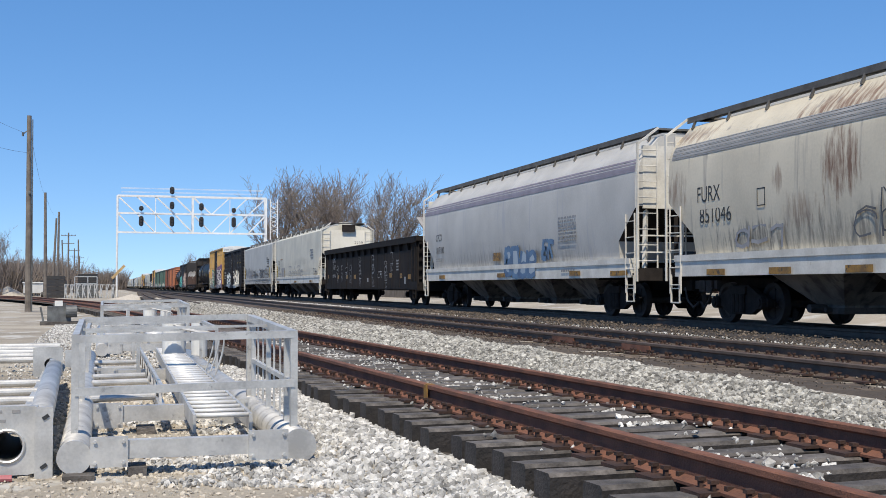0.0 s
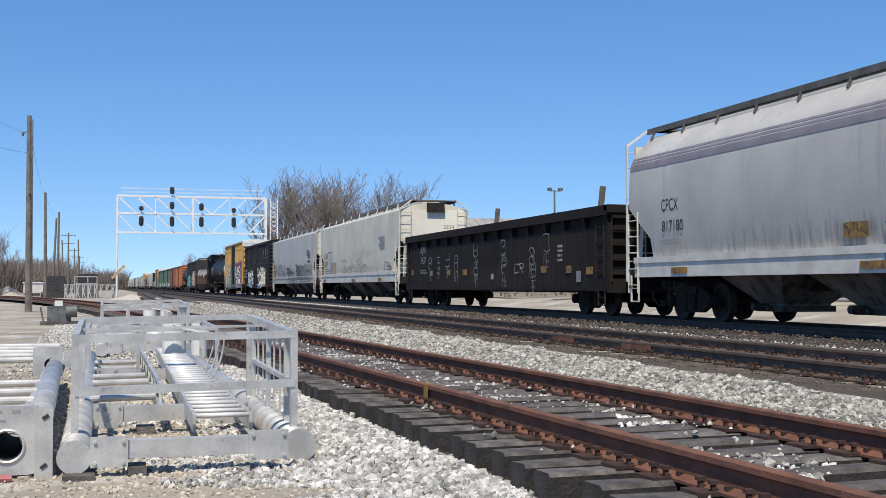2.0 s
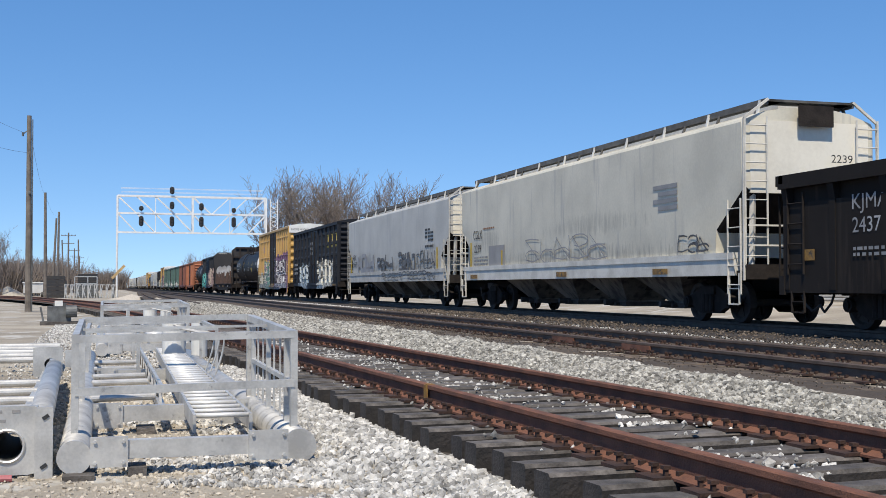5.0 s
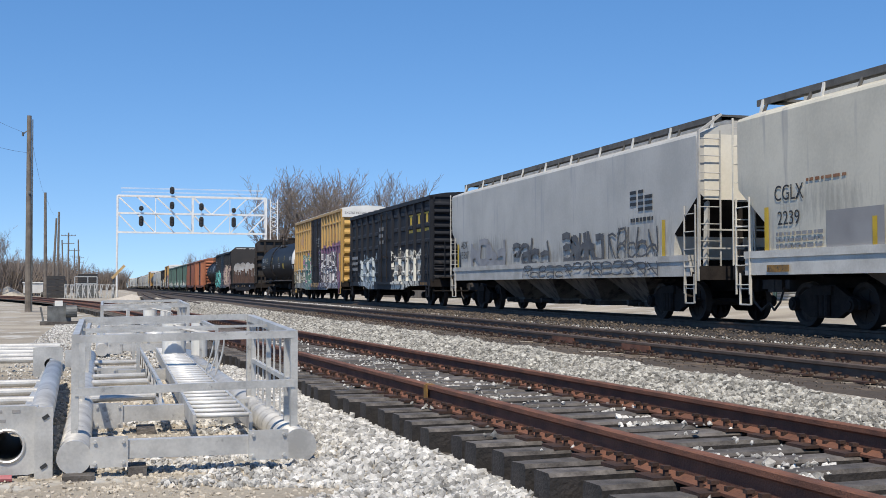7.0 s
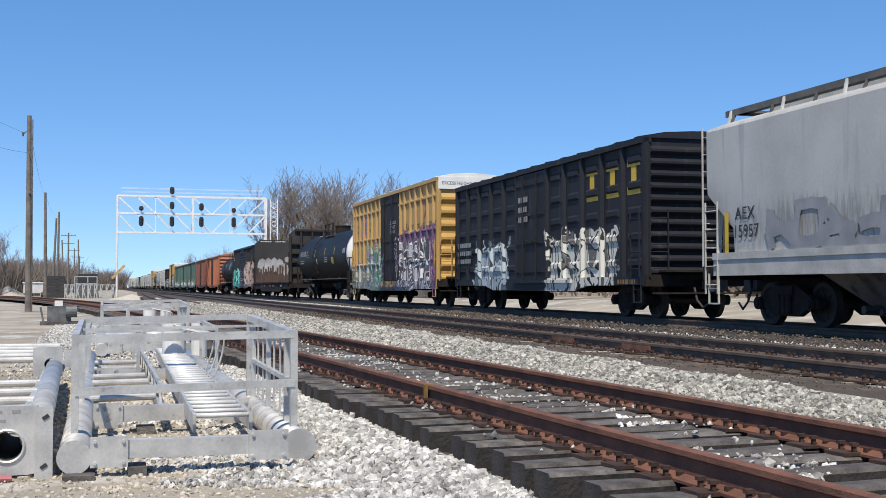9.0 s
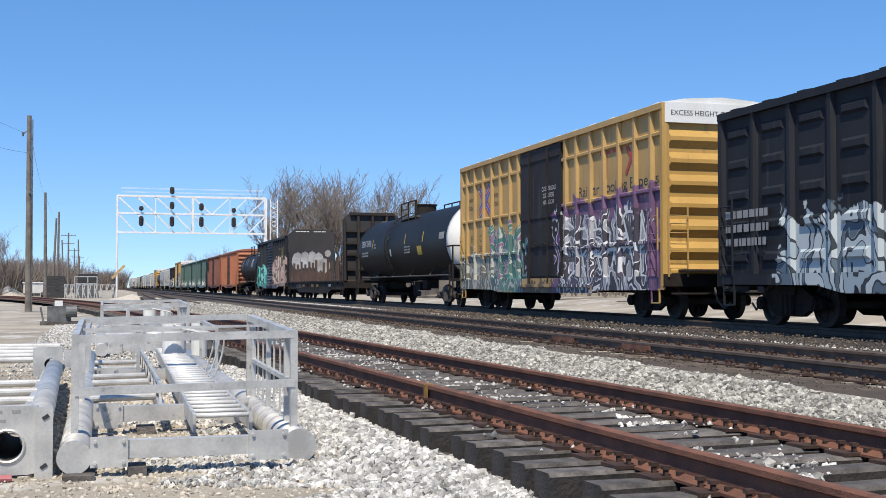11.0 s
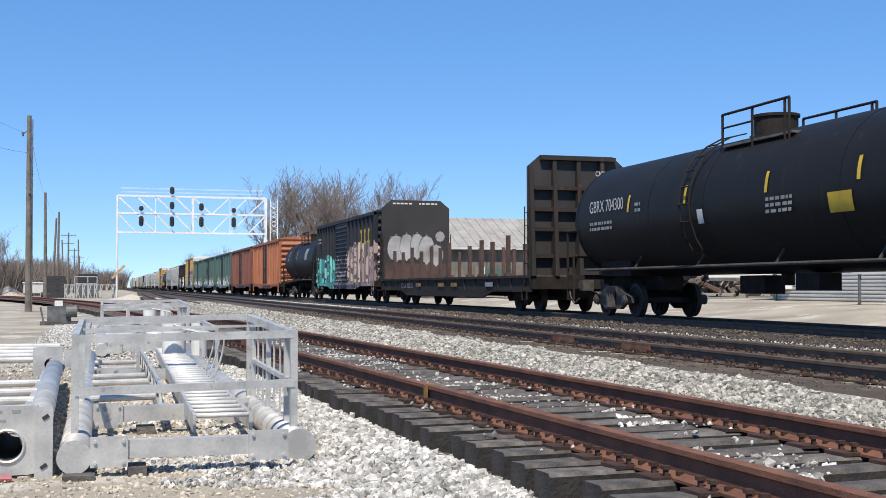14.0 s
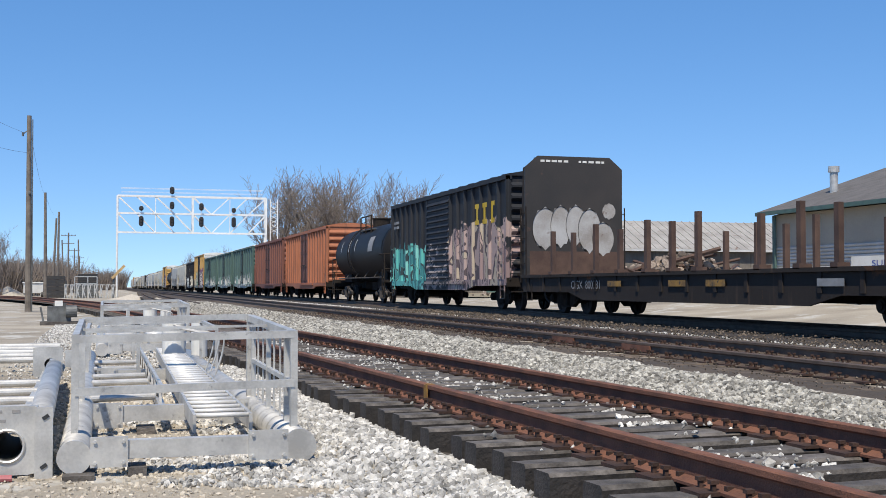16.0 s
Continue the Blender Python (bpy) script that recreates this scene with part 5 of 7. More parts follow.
green_car = boxcar(252.0, 267.6, "weathered green boxcar with pale graffiti", M["seagreen"], M["seagreen"], 4.3, M["hatch_white"], 4, (), 0, 8)


def again(car, near, far, label="", group=None):
    """The same kind of car once more, further back in the train."""
    c = copy_thing(car, pose(0, 0, 0))
    if label:
        tagged(c, label)
    CARS.append((c, (near + far) / 2))
    for o in c.children_recursive:
        if o.name.startswith("wheelset"):
            WHEELS.append((o, o.location.y))
    return c


again(green_car, 269.2, 284.8), again(green_car, 286.4, 302.0)
G2 = again(G, 303.6, 319.3, "mustard yellow boxcar far down the train")
again(F, 321, 336.6, "black boxcar far down the train")
far = 338.2
for k, (car, length, label) in enumerate((
        (Dc, 19.3, "cream covered hopper far down the train"), (Ec, 18.7, "grey covered hopper far down the train"), (H, 17.2, "tank car far down the train"),
        (G, 15.7, "yellow boxcar far down the train"), (Dc, 19.3, ""), (A, 19.2, ""), (Ec, 18.7, ""), (Dc, 19.3, ""), (B, 18.9, ""), (F, 15.6, ""), (Dc, 19.3, ""), (Ec, 18.7, ""), (A, 19.2, ""),
        (Dc, 19.3, ""), (H, 17.2, ""), (Dc, 19.3, ""), (B, 18.9, ""), (G, 15.7, ""), (Dc, 19.3, ""), (Ec, 18.7, ""))):
    again(car, far, far + length, label or {"cov": "weathered covered hopper far down the train", "box": "boxcar with graffiti far down the train", "tan": "black tank car far down the train"}[car.name[:3]])
    far += length + 1.5


# ---- yard track: ties, plates and spikes ----
M["crib"] = mat("dirty_ballast", (0.075, 0.064, 0.054), (0.035, 0.030, 0.027), 0.95, 0, 1.6, 0.9, 22, spots=(0.20, 0.185, 0.165), spot_at=0.64)
M["bed"] = mat("grimy_track_bed", (0.090, 0.070, 0.052), (0.042, 0.033, 0.026), 0.95, 0, 0.9, 0.9, 20, spots=(0.16, 0.135, 0.105), spot_at=0.68)
# Oily bed, darkened further: the train's shadow is put into its colour.
M["shadebed"] = mat("oily_track_bed", (0.050, 0.041, 0.035), (0.024, 0.020, 0.018), 0.95, 0, 0.9, 0.9, 20, spots=(0.10, 0.085, 0.07), spot_at=0.68)
M["darktie"] = mat("main_tie_wood", (0.135, 0.102, 0.074), (0.060, 0.047, 0.037), 0.85, 0, 7, 0.6, 45, island=0.3)
M["plate"] = mat("rusty_plate", (0.075, 0.04, 0.03), (0.04, 0.024, 0.02), 0.85, 0.2, 9, 0.3, 60, island=0.2)


def mesh_of(name, bm, material, smooth=False):
    me = bpy.data.meshes.new(name)
    bm.normal_update()
    bm.to_mesh(me)
    bm.free()
    me.materials.append(material)
    return me


def tie_bm(seed):
    rnd = random.Random(seed)
    bm = NB()
    L, W, Hh = 1.30, 0.105, 0.18
    secs = []
    for k in range(7):
        x = -L + 2 * L * k / 6
        j = [rnd.uniform(-0.006, 0.006) for _ in range(6)]
        secs.append([(x, -W + j[0], -Hh), (x, W + j[1], -Hh), (x, W + j[2], -0.02), (x, W - 0.018, j[3]), (x, -W + 0.018, j[4]), (x, -W + j[5], -0.02)])
    return loft(bm, secs)


def plate_bm():
    bm = NB()
    box(bm, -0.18, 0.18, -0.095, 0.095, 0.0, 0.02)
    for x in (-0.085, 0.085):
        for y in (-0.06, 0.06):
            box(bm, x - 0.011, x + 0.011, y - 0.011, y + 0.011, 0.0, 0.062)
            box(bm, x - 0.022, x + 0.022, y - 0.018, y + 0.018, 0.055, 0.075)
    for s in (-1, 1):
        box(bm, -0.05, 0.05, s * 0.115 - 0.015, s * 0.115 + 0.015, -0.02, 0.05, pose(s * 0.0, 0, 0))
    return bm


TIES = []
for k in range(5):
    bm = tie_bm(k)
    bm.normal_update()
    # Upward tie faces take the paler wood, sides and ends the near-black.
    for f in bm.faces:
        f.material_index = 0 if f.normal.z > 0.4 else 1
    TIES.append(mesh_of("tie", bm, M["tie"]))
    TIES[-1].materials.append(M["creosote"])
DARK_TIES = [mesh_of("tie", tie_bm(20 + k), M["darktie"]) for k in range(3)]
PLATE = mesh_of("tie_plate", plate_bm(), M["plate"])
yard = tagged(new("yard_track"), "old yard track of dark ties under rusty rails", "railway track", kind="structure")
rnd = random.Random(5)
y = -3.6
while y < 62:
    d = Vector((yard_x(y + 0.5) - yard_x(y - 0.5), 1)).normalized()
    ang = math.degrees(math.atan2(-d.x, d.y)) + rnd.uniform(-1.6, 1.6)
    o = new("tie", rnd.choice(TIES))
    o.parent = yard
    dx, dz, da = rnd.uniform(-0.05, 0.05), rnd.uniform(-0.008, 0.006), rnd.uniform(-1, 1)
    o.matrix_basis = pose(yard_x(y) + dx, y, YARD_Z - 0.172 + dz, da * 0.6, 0, ang)
    if y < 40:
        for s in (-0.755, 0.755):
            p = new("tie_plate", PLATE)
            p.parent = yard
            p.matrix_basis = pose(yard_x(y) + s * d.y, y - s * d.x, YARD_Z - 0.172 + dz, 0, 0, ang)
    y += 0.42 + rnd.uniform(-0.05, 0.06)
bm = NB()
ys = [-4 + k for k in range(140)]
secs = [[(yard_x(y) + dx, y, ground_z(yard_x(y) + dx, y) + 0.015 + 0.018 * noise.noise((dx * 3, y * 2, 1))) for dx in (-1.25, -0.9, -0.6, -0.2, 0.2, 0.6, 0.9, 1.25)] for y in ys]
loft(bm, secs, False, False)
part("crib_ballast", bm, M["crib"], yard)
part("far_ties", loft(NB(), [[(yard_x(y) - 1.3, y, 0.2), (yard_x(y) + 1.3, y, 0.2)] for y in range(62, 150, 4)], False, False), M["bed"], yard)
# joint bar on the near rail
part("joint_bar", box(NB(), -0.03, 0.03, -0.45, 0.45, -0.13, -0.04, pose(yard_x(19.0) - 0.775, 19.0, YARD_Z, 0, 0, 2.9)), M["rail"], yard)
part("paint_mark", box(box(NB(), -0.045, -0.034, -0.04, 0.04, -0.15, -0.005, pose(yard_x(9.72) - 0.755, 9.72, YARD_Z, 0, 0, 2.9)), -0.037, 0.03, -0.04, 0.04, -0.006, 0.003, pose(yard_x(9.72) - 0.755, 9.72, YARD_Z, 0, 0, 2.9)), mat("yellow_chalk", (0.30, 0.17, 0.03), (0.18, 0.09, 0.03), 0.8, 0, 20, 0.1), yard)

# ---- main tracks ----
for cx, nm in ((MAIN_X, "main_track"), (TRAIN_X, "train_track")):
    tr = tagged(new(nm), "main line track bed of grimy ballast and ties", "railway track", kind="structure")
    bm = NB()
    prof = [(-2.0, 0.26), (-1.5, 0.315)] if cx < 10 else [(-3.05, 0.30), (-2.5, 0.34), (-1.5, 0.325)]
    prof += [(-0.6, 0.295), (0.6, 0.295), (1.5, 0.325)] + ([(2.5, 0.34), (2.85, 0.30)] if cx < 10 else [(2.6, 0.25)])
    loft(bm, [[(cx + px, yy, pz + 0.02 * noise.noise((px * 2, yy * 1.5, cx))) for px, pz in prof] for yy in [*np.arange(-20, 80, 0.8), *range(80, 200, 10), 300, 500, 900]], False, False)
    part("track_bed", bm, M["bed"] if cx < 10 else M["shadebed"], tr)
    rnd = random.Random(int(cx))
    y = 4.0
    while y < 78:
        o = new("tie", rnd.choice(DARK_TIES))
        o.parent = tr
        o.matrix_basis = pose(cx + rnd.uniform(-0.05, 0.05), y, 0.318 + rnd.uniform(-0.008, 0.004), 0, 0, rnd.uniform(-1, 1))
        if y < 40 and cx < 10:
            for s in (-0.755, 0.755):
                p = new("tie_plate", PLATE)
                p.parent = tr
                p.matrix_basis = pose(cx + s, y, 0.318)
        y += 0.52
for yj in (14.5, 17.2):
    tagged(part("joint_bar", box(NB(), MAIN_X - 0.80, MAIN_X - 0.77, yj, yj + 0.9, RAIL_Z - 0.13, RAIL_Z - 0.04), M["rail"]), "bolted steel joint bar on a rail", "joint bar", kind="structure")


def siding_x(y):
    return 4.2 + 4.6 * step(60, 330, y)


for s in (-0.755, 0.755):
    build_rail("siding_rail", side_path(siding_x, s, range(64, 460, 8)), 0.40, "brown siding rail joining the main line")
tagged(part("siding_bed", loft(NB(), [[(siding_x(y) - 1.4, y, 0.245), (siding_x(y) + 1.4, y, 0.245)] for y in range(60, 460, 8)], False, False), M["bed"]), "grimy siding track bed beside the main line", "track bed", kind="structure")

# ---- loose stones ----
ICO = bmesh.new()
bmesh.ops.create_icosphere(ICO, subdivisions=1, radius=1.0)
ICO_V = np.array([v.co[:] for v in ICO.verts])
ICO_F = np.array([[v.index for v in f.verts] for f in ICO.faces])
ICO.free()


def stones(name, pts, size, material, label, seed, parent=None):
    """Many crushed stones as one mesh; pts: n x 3."""
    rg = np.random.default_rng(seed)
    n = len(pts)
    s = rg.uniform(size[0], size[1], n) * rg.uniform(0.75, 1.2, n)
    sc = s[:, None] * rg.uniform(0.5, 1.25, (n, 3))
    q = rg.normal(size=(n, 4))
    q /= np.linalg.norm(q, axis=1)[:, None]
    w, x, y, z = q.T
    R = np.stack([np.stack([1 - 2 * (y * y + z * z), 2 * (x * y - z * w), 2 * (x * z + y * w)], 1), np.stack([2 * (x * y + z * w), 1 - 2 * (x * x + z * z), 2 * (y * z - x * w)], 1),
                  np.stack([2 * (x * z - y * w), 2 * (y * z + x * w), 1 - 2 * (x * x + y * y)], 1)], 1)
    V = ICO_V[None] * sc[:, None, :] * rg.uniform(0.55, 1.3, (n, len(ICO_V), 1))
    V = np.einsum("nij,nkj->nki", R, V) + pts[:, None, :]
    k = len(ICO_V)
    Fc = (ICO_F[None] + (np.arange(n) * k)[:, None, None]).reshape(-1, 3)
    me = bpy.data.meshes.new(name)
    me.vertices.add(n * k)
    me.vertices.foreach_set("co", V.reshape(-1).astype(np.float32))
    me.loops.add(Fc.size)
    me.loops.foreach_set("vertex_index", Fc.reshape(-1).astype(np.int32))
    me.polygons.add(len(Fc))
    me.polygons.foreach_set("loop_start", np.arange(0, Fc.size, 3, dtype=np.int32))
    me.update(calc_edges=True)
    me.shade_flat()
    me.materials.append(material)
    ob = new(name, me)
    ob.parent = parent
    return tagged(ob, label, "gravel", kind="stuff")


def sow(n, x_of, y_range, seed, lift=0.0, keep=None, power=1.0):
    rg = np.random.default_rng(seed)
    out = []
    u = rg.uniform(0, 1, n) ** power
    ys = y_range[0] + (y_range[1] - y_range[0]) * u
    f = rg.uniform(0, 1, n)
    for yy, ff in zip(ys, f):
        a, b = x_of(yy)
        x = a + (b - a) * ff
        if keep and not keep(x, yy):
            continue
        out.append((x, yy, ground_z(x, yy) + lift + rg.uniform(-0.012, 0.018)))
    return np.array(out)


M["bedstone"] = mat("grimy_ballast", (0.15, 0.118, 0.09), (0.06, 0.048, 0.038), 0.95, 0, 9, 0.3, 60, island=0.6)
M["stone2"] = mat("beige_limestone", (0.50, 0.45, 0.37), (0.33, 0.29, 0.24), 0.9, 0, 9, 0.3, 60, island=0.3)
stones("ballast_stones", sow(15000, lambda y: (0.75 + 0.5 * math.sin(y * 2.1) + 0.35 * math.sin(y * 7.3), yard_x(y) - 1.29), (4.6, 17), 1, power=1.35), (0.022, 0.052), M["stone"], "pale grey crushed ballast stones beside ties", 1)
stones("yard_gravel", sow(15000, lambda y: (-2.2, 1.55 + 0.35 * math.sin(y * 3)), (6.2, 16), 2, lift=-0.012, power=1.35), (0.012, 0.038), M["stone2"], "beige yard gravel under stored steel", 2)
stones("ballast_stones", sow(9000, lambda y: (-1.5, yard_x(y) - 1.2), (16, 40), 3), (0.022, 0.045), M["stone"], "pale crushed stones further along the track", 3)
stones("ballast_stones", sow(24000, lambda y: (yard_x(y) + 1.12, 6.15 + 0.12 * math.sin(2 * y)), (5, 30), 4, power=1.25), (0.024, 0.055), M["stone3"], "pale ballast bank between the tracks", 4)
stones("ballast_stones", sow(9000, lambda y: (yard_x(y) + 1.2, 6.2), (30, 75), 5), (0.03, 0.06), M["stone3"], "pale ballast bank between the tracks", 5)
stones("ballast_stones", sow(2600, lambda y: (10.72, 10.9 + 0.06 * math.sin(y)), (8, 90), 6, lift=0.01), (0.022, 0.05), M["stone"], "pale stones between the main tracks", 6)


def crib_keep(x, yy):
    return noise.noise((x * 1.3, yy * 0.9, 3)) > 0.12


stones("crib_stones", sow(9500, lambda y: (yard_x(y) - 0.65, yard_x(y) + 0.68), (4.2, 26), 7, lift=0.105, keep=crib_keep, power=1.2), (0.014, 0.036), M["stone"], "pale stones lying among the ties", 7)
stones("tie_top_stones", np.array([(px, py, YARD_Z - 0.155) for px, py, _ in sow(1300, lambda y: (yard_x(y) - 1.15, yard_x(y) + 1.1), (4.6, 26), 8, keep=lambda x, yy: noise.noise((x * 1.1, yy * 0.8, 9)) > 0.05)]), (0.010, 0.026), M["stone"], "small stones lying on the tie tops", 8)
stones("bed_stones", sow(9000, lambda y: (6.2, 12.6), (8, 45), 9, lift=0.045), (0.014, 0.03), M["bedstone"], "grimy brown ballast stones of the main tracks", 9)

# ---- stored signal-bridge sections in galvanised steel ----
G_ = M["galv"]
M["rungs"] = mat("bright_galvanised", (0.80, 0.79, 0.76), (0.66, 0.65, 0.63), 0.4, 0.3, 6, 0.03, 50)


def gusset(t, x0, x1, y, z0, z1):
    bm = NB()
    box(bm, x0, x1, y - 0.012, y + 0.012, z0, z1)
    for x in (x0 + 0.03, x1 - 0.03):
        for z in (z0 + 0.03, z1 - 0.03):
            rod(bm, (x, y - 0.03, z), (x, y - 0.01, z), 0.012, 6)
    part("gusset_plate", bm, G_, t)


def truss_section(m):
    t = new("truss_section")
    for x0, x1, y0, r, zc in ((-0.18, -0.22, 8.02, 0.105, 0.135), (1.34, 1.30, 8.26, 0.112, 0.125)):
        c = part("chord_tube", rod(NB(), (x0, y0, zc), (x1, 19.5, zc), r, 28), G_, t, smooth=False)
        c.data.shade_smooth()
        bm = NB()
        rod(bm, (x0, y0 - 0.012, zc), (x0, y0 + 0.01, zc), r * 1.06, 28)
        part("end_cap", bm, G_, c, "round flat steel end cap")
        for k in range(9):
            yy = y0 + 0.35 + 0.28 * k if x0 > 0 else y0 + 0.9 + 1.6 * k
            xx = x0 + (x1 - x0) * (yy - y0) / 11
            part("weld_ring", rod(NB(), (xx, yy, zc), (xx, yy + 0.012, zc), r * 1.025, 24, caps=False), G_, c)
    for yb, z0, z1 in ((8.06, 0.115, 0.235), (10.3, 0.11, 0.24), (14.8, 0.11, 0.24)):
        part("cross_beam", box(NB(), 0.12, 1.0, yb - 0.05, yb + 0.05, z0, z1), G_, t)
        gusset(t, -0.08, 0.16, yb - 0.06, z0 - 0.05, z1 + 0.03)
        gusset(t, 0.95, 1.22, yb - 0.06, z0 - 0.04, z1 + 0.04)
    for yy in (11.45, 12.4, 13.3, 14.2, 15.5, 16.8):
        part("cross_tube", rod(NB(), (-0.12, yy, 0.20), (0.47, yy + 0.1, 0.20), 0.035, 12), G_, t, smooth=False)
    bm = NB()
    bar(bm, (0.5, 10.4, 0.16), (0.55, 18.0, 0.16), 0.06, 0.08)
    for k in range(8):
        yy = 10.8 + k * 0.9
        bar(bm, (0.5, yy, 0.16), (0.5, yy + 0.45, 0.36), 0.025)
        bar(bm, (0.5, yy + 0.45, 0.36), (0.5, yy + 0.9, 0.16), 0.025)
    bar(bm, (0.5, 10.8, 0.36), (0.5, 18.0, 0.36), 0.03)
    part("lacing_panel", bm, G_, t)
    # ladder lying between the chords
    bm = NB()
    for xa, xb in ((0.66, 0.80), (1.08, 1.14)):
        bar(bm, (xa, 8.95, 0.225), (xb, 19.0, 0.225), 0.025, 0.13)
    walk_rails = part("walkway", bm, G_, t, "ladder-like walkway with flat rungs")
    for k in range(31):
        yy = 9.02 + k * 0.325
        f = (yy - 8.95) / 10.05
        part("rung", rod(NB(), (0.66 + 0.14 * f, yy, 0.275), (1.08 + 0.06 * f, yy, 0.275), 0.019, 10), M["rungs"], walk_rails, smooth=True)
    # guard-rail cage
    xl, xr = -0.19, 1.335
    cage = part("guard_cage", box(NB(), xl - 0.025, xl + 0.025, 8.475, 8.535, 0.2, 0.92), G_, t, "rectangular guard-rail cage")
    part("cage_post", box(NB(), xr - 0.025, xr + 0.025, 8.475, 8.535, 0.2, 0.92), G_, cage)
    for a, b, w, hh in (((xl, 8.5, 0.885), (xr, 8.5, 0.905), 0.055, 0.055), ((xl, 8.49, 0.52), (xr, 8.49, 0.55), 0.05, 0.055), ((xl, 11.0, 0.95), (xr - 0.02, 11.0, 0.97), 0.055, 0.05),
                        ((xr, 8.5, 0.90), (xr - 0.02, 11.0, 0.96), 0.06, 0.06), ((xl, 8.5, 0.89), (xl, 11.0, 0.94), 0.045, 0.045), ((xr, 8.5, 0.55), (xr, 11.0, 0.57), 0.035, 0.035),
                        ((xl, 9.7, 0.91), (xr, 9.7, 0.93), 0.02, 0.02)):
        part("rail_bar", bar(NB(), a, b, w, hh), G_, cage)
    for k in range(7):
        yy = 8.85 + 0.34 * k
        part("picket", bar(NB(), (xr, yy, 0.2), (xr, yy, 0.91), 0.014 if k % 3 else 0.04), G_, cage)
    for x in (xl, xr - 0.02):
        part("cage_post", bar(NB(), (x, 11.0, 0.22), (x, 11.0, 0.96), 0.06), G_, cage)
    # further hoops and panels
    for yy, x in ((13.5, 1.32), (14.1, 1.32), (14.7, 1.32)):
        bm = NB()
        pts = [(x - 0.10 + 0.10 * math.sin(a) * 1.0, yy, 0.25 + 0.42 * (a / 1.6)) for a in np.linspace(0, 1.6, 7)]
        for p, q in zip(pts, pts[1:]):
            rod(bm, p, q, 0.012, 6)
        rod(bm, pts[-1], (x - 0.5, yy, 0.78), 0.012, 6)
        part("hoop", bm, G_, t)
    bm = NB()
    rod(bm, (0.98, 17.4, 0.20), (0.98, 17.4, 0.72), 0.17, 18)
    rod(bm, (1.38, 17.9, 0.2), (1.38, 17.9, 0.75), 0.12, 16)
    part("upright_sleeve", bm, M["hatch_white"], t)
    bm = NB()
    bar(bm, (xl, 14.6, 0.72), (xr, 14.6, 0.74), 0.05)
    bar(bm, (xl, 17.0, 0.74), (xr, 17.0, 0.76), 0.05)
    for x in (xl, 0.4, xr):
        bar(bm, (x, 14.6, 0.2), (x, 14.6, 0.73), 0.04)
        bar(bm, (x, 17.0, 0.2), (x, 17.0, 0.75), 0.04)
    bar(bm, (xl, 14.6, 0.72), (xl, 17.0, 0.75), 0.04)
    bar(bm, (xr, 14.6, 0.74), (xr, 17.0, 0.76), 0.04)
    part("portal_frame", bm, G_, t)
    t.matrix_basis = m
    return tagged(t, "galvanised steel signal bridge section lying on gravel", "steel truss", "stored bridge sections")


T1 = truss_section(pose(0, 0, 0))
copy_thing(T1, pose(0.15, 13.4, 0.0))


def holed_plate(bm, x0, x1, z0, z1, y0, y1, cx, cz, r, n=32):
    rings = []
    for yy in (y0, y1):
        inner, outer = [], []
        for k in range(n):
            a = k * math.tau / n
            c, s = math.cos(a), math.sin(a)
            inner.append(bm.verts.new((cx + r * c, yy, cz + r * s)))
            tx = ((x1 - cx) / c) if c > 1e-9 else ((x0 - cx) / c if c < -1e-9 else 1e9)
            tz = ((z1 - cz) / s) if s > 1e-9 else ((z0 - cz) / s if s < -1e-9 else 1e9)
            q = min(tx, tz)
            outer.append(bm.verts.new((cx + q * c, yy, cz + q * s)))
        rings.append((inner, outer))
    for k in range(n):
        j = (k + 1) % n
        for inner, outer in rings:
            bm.faces.new((inner[k], inner[j], outer[j], outer[k]))
        bm.faces.new((rings[0][0][k], rings[0][0][j], rings[1][0][j], rings[1][0][k]))
        bm.faces.new((rings[0][1][k], rings[0][1][j], rings[1][1][j], rings[1][1][k]))
    bmesh.ops.recalc_face_normals(bm, faces=bm.faces)
    return bm


M["hole"] = mat("dark_inside", (0.03, 0.032, 0.035), None, 0.8, 0, 3, 0)


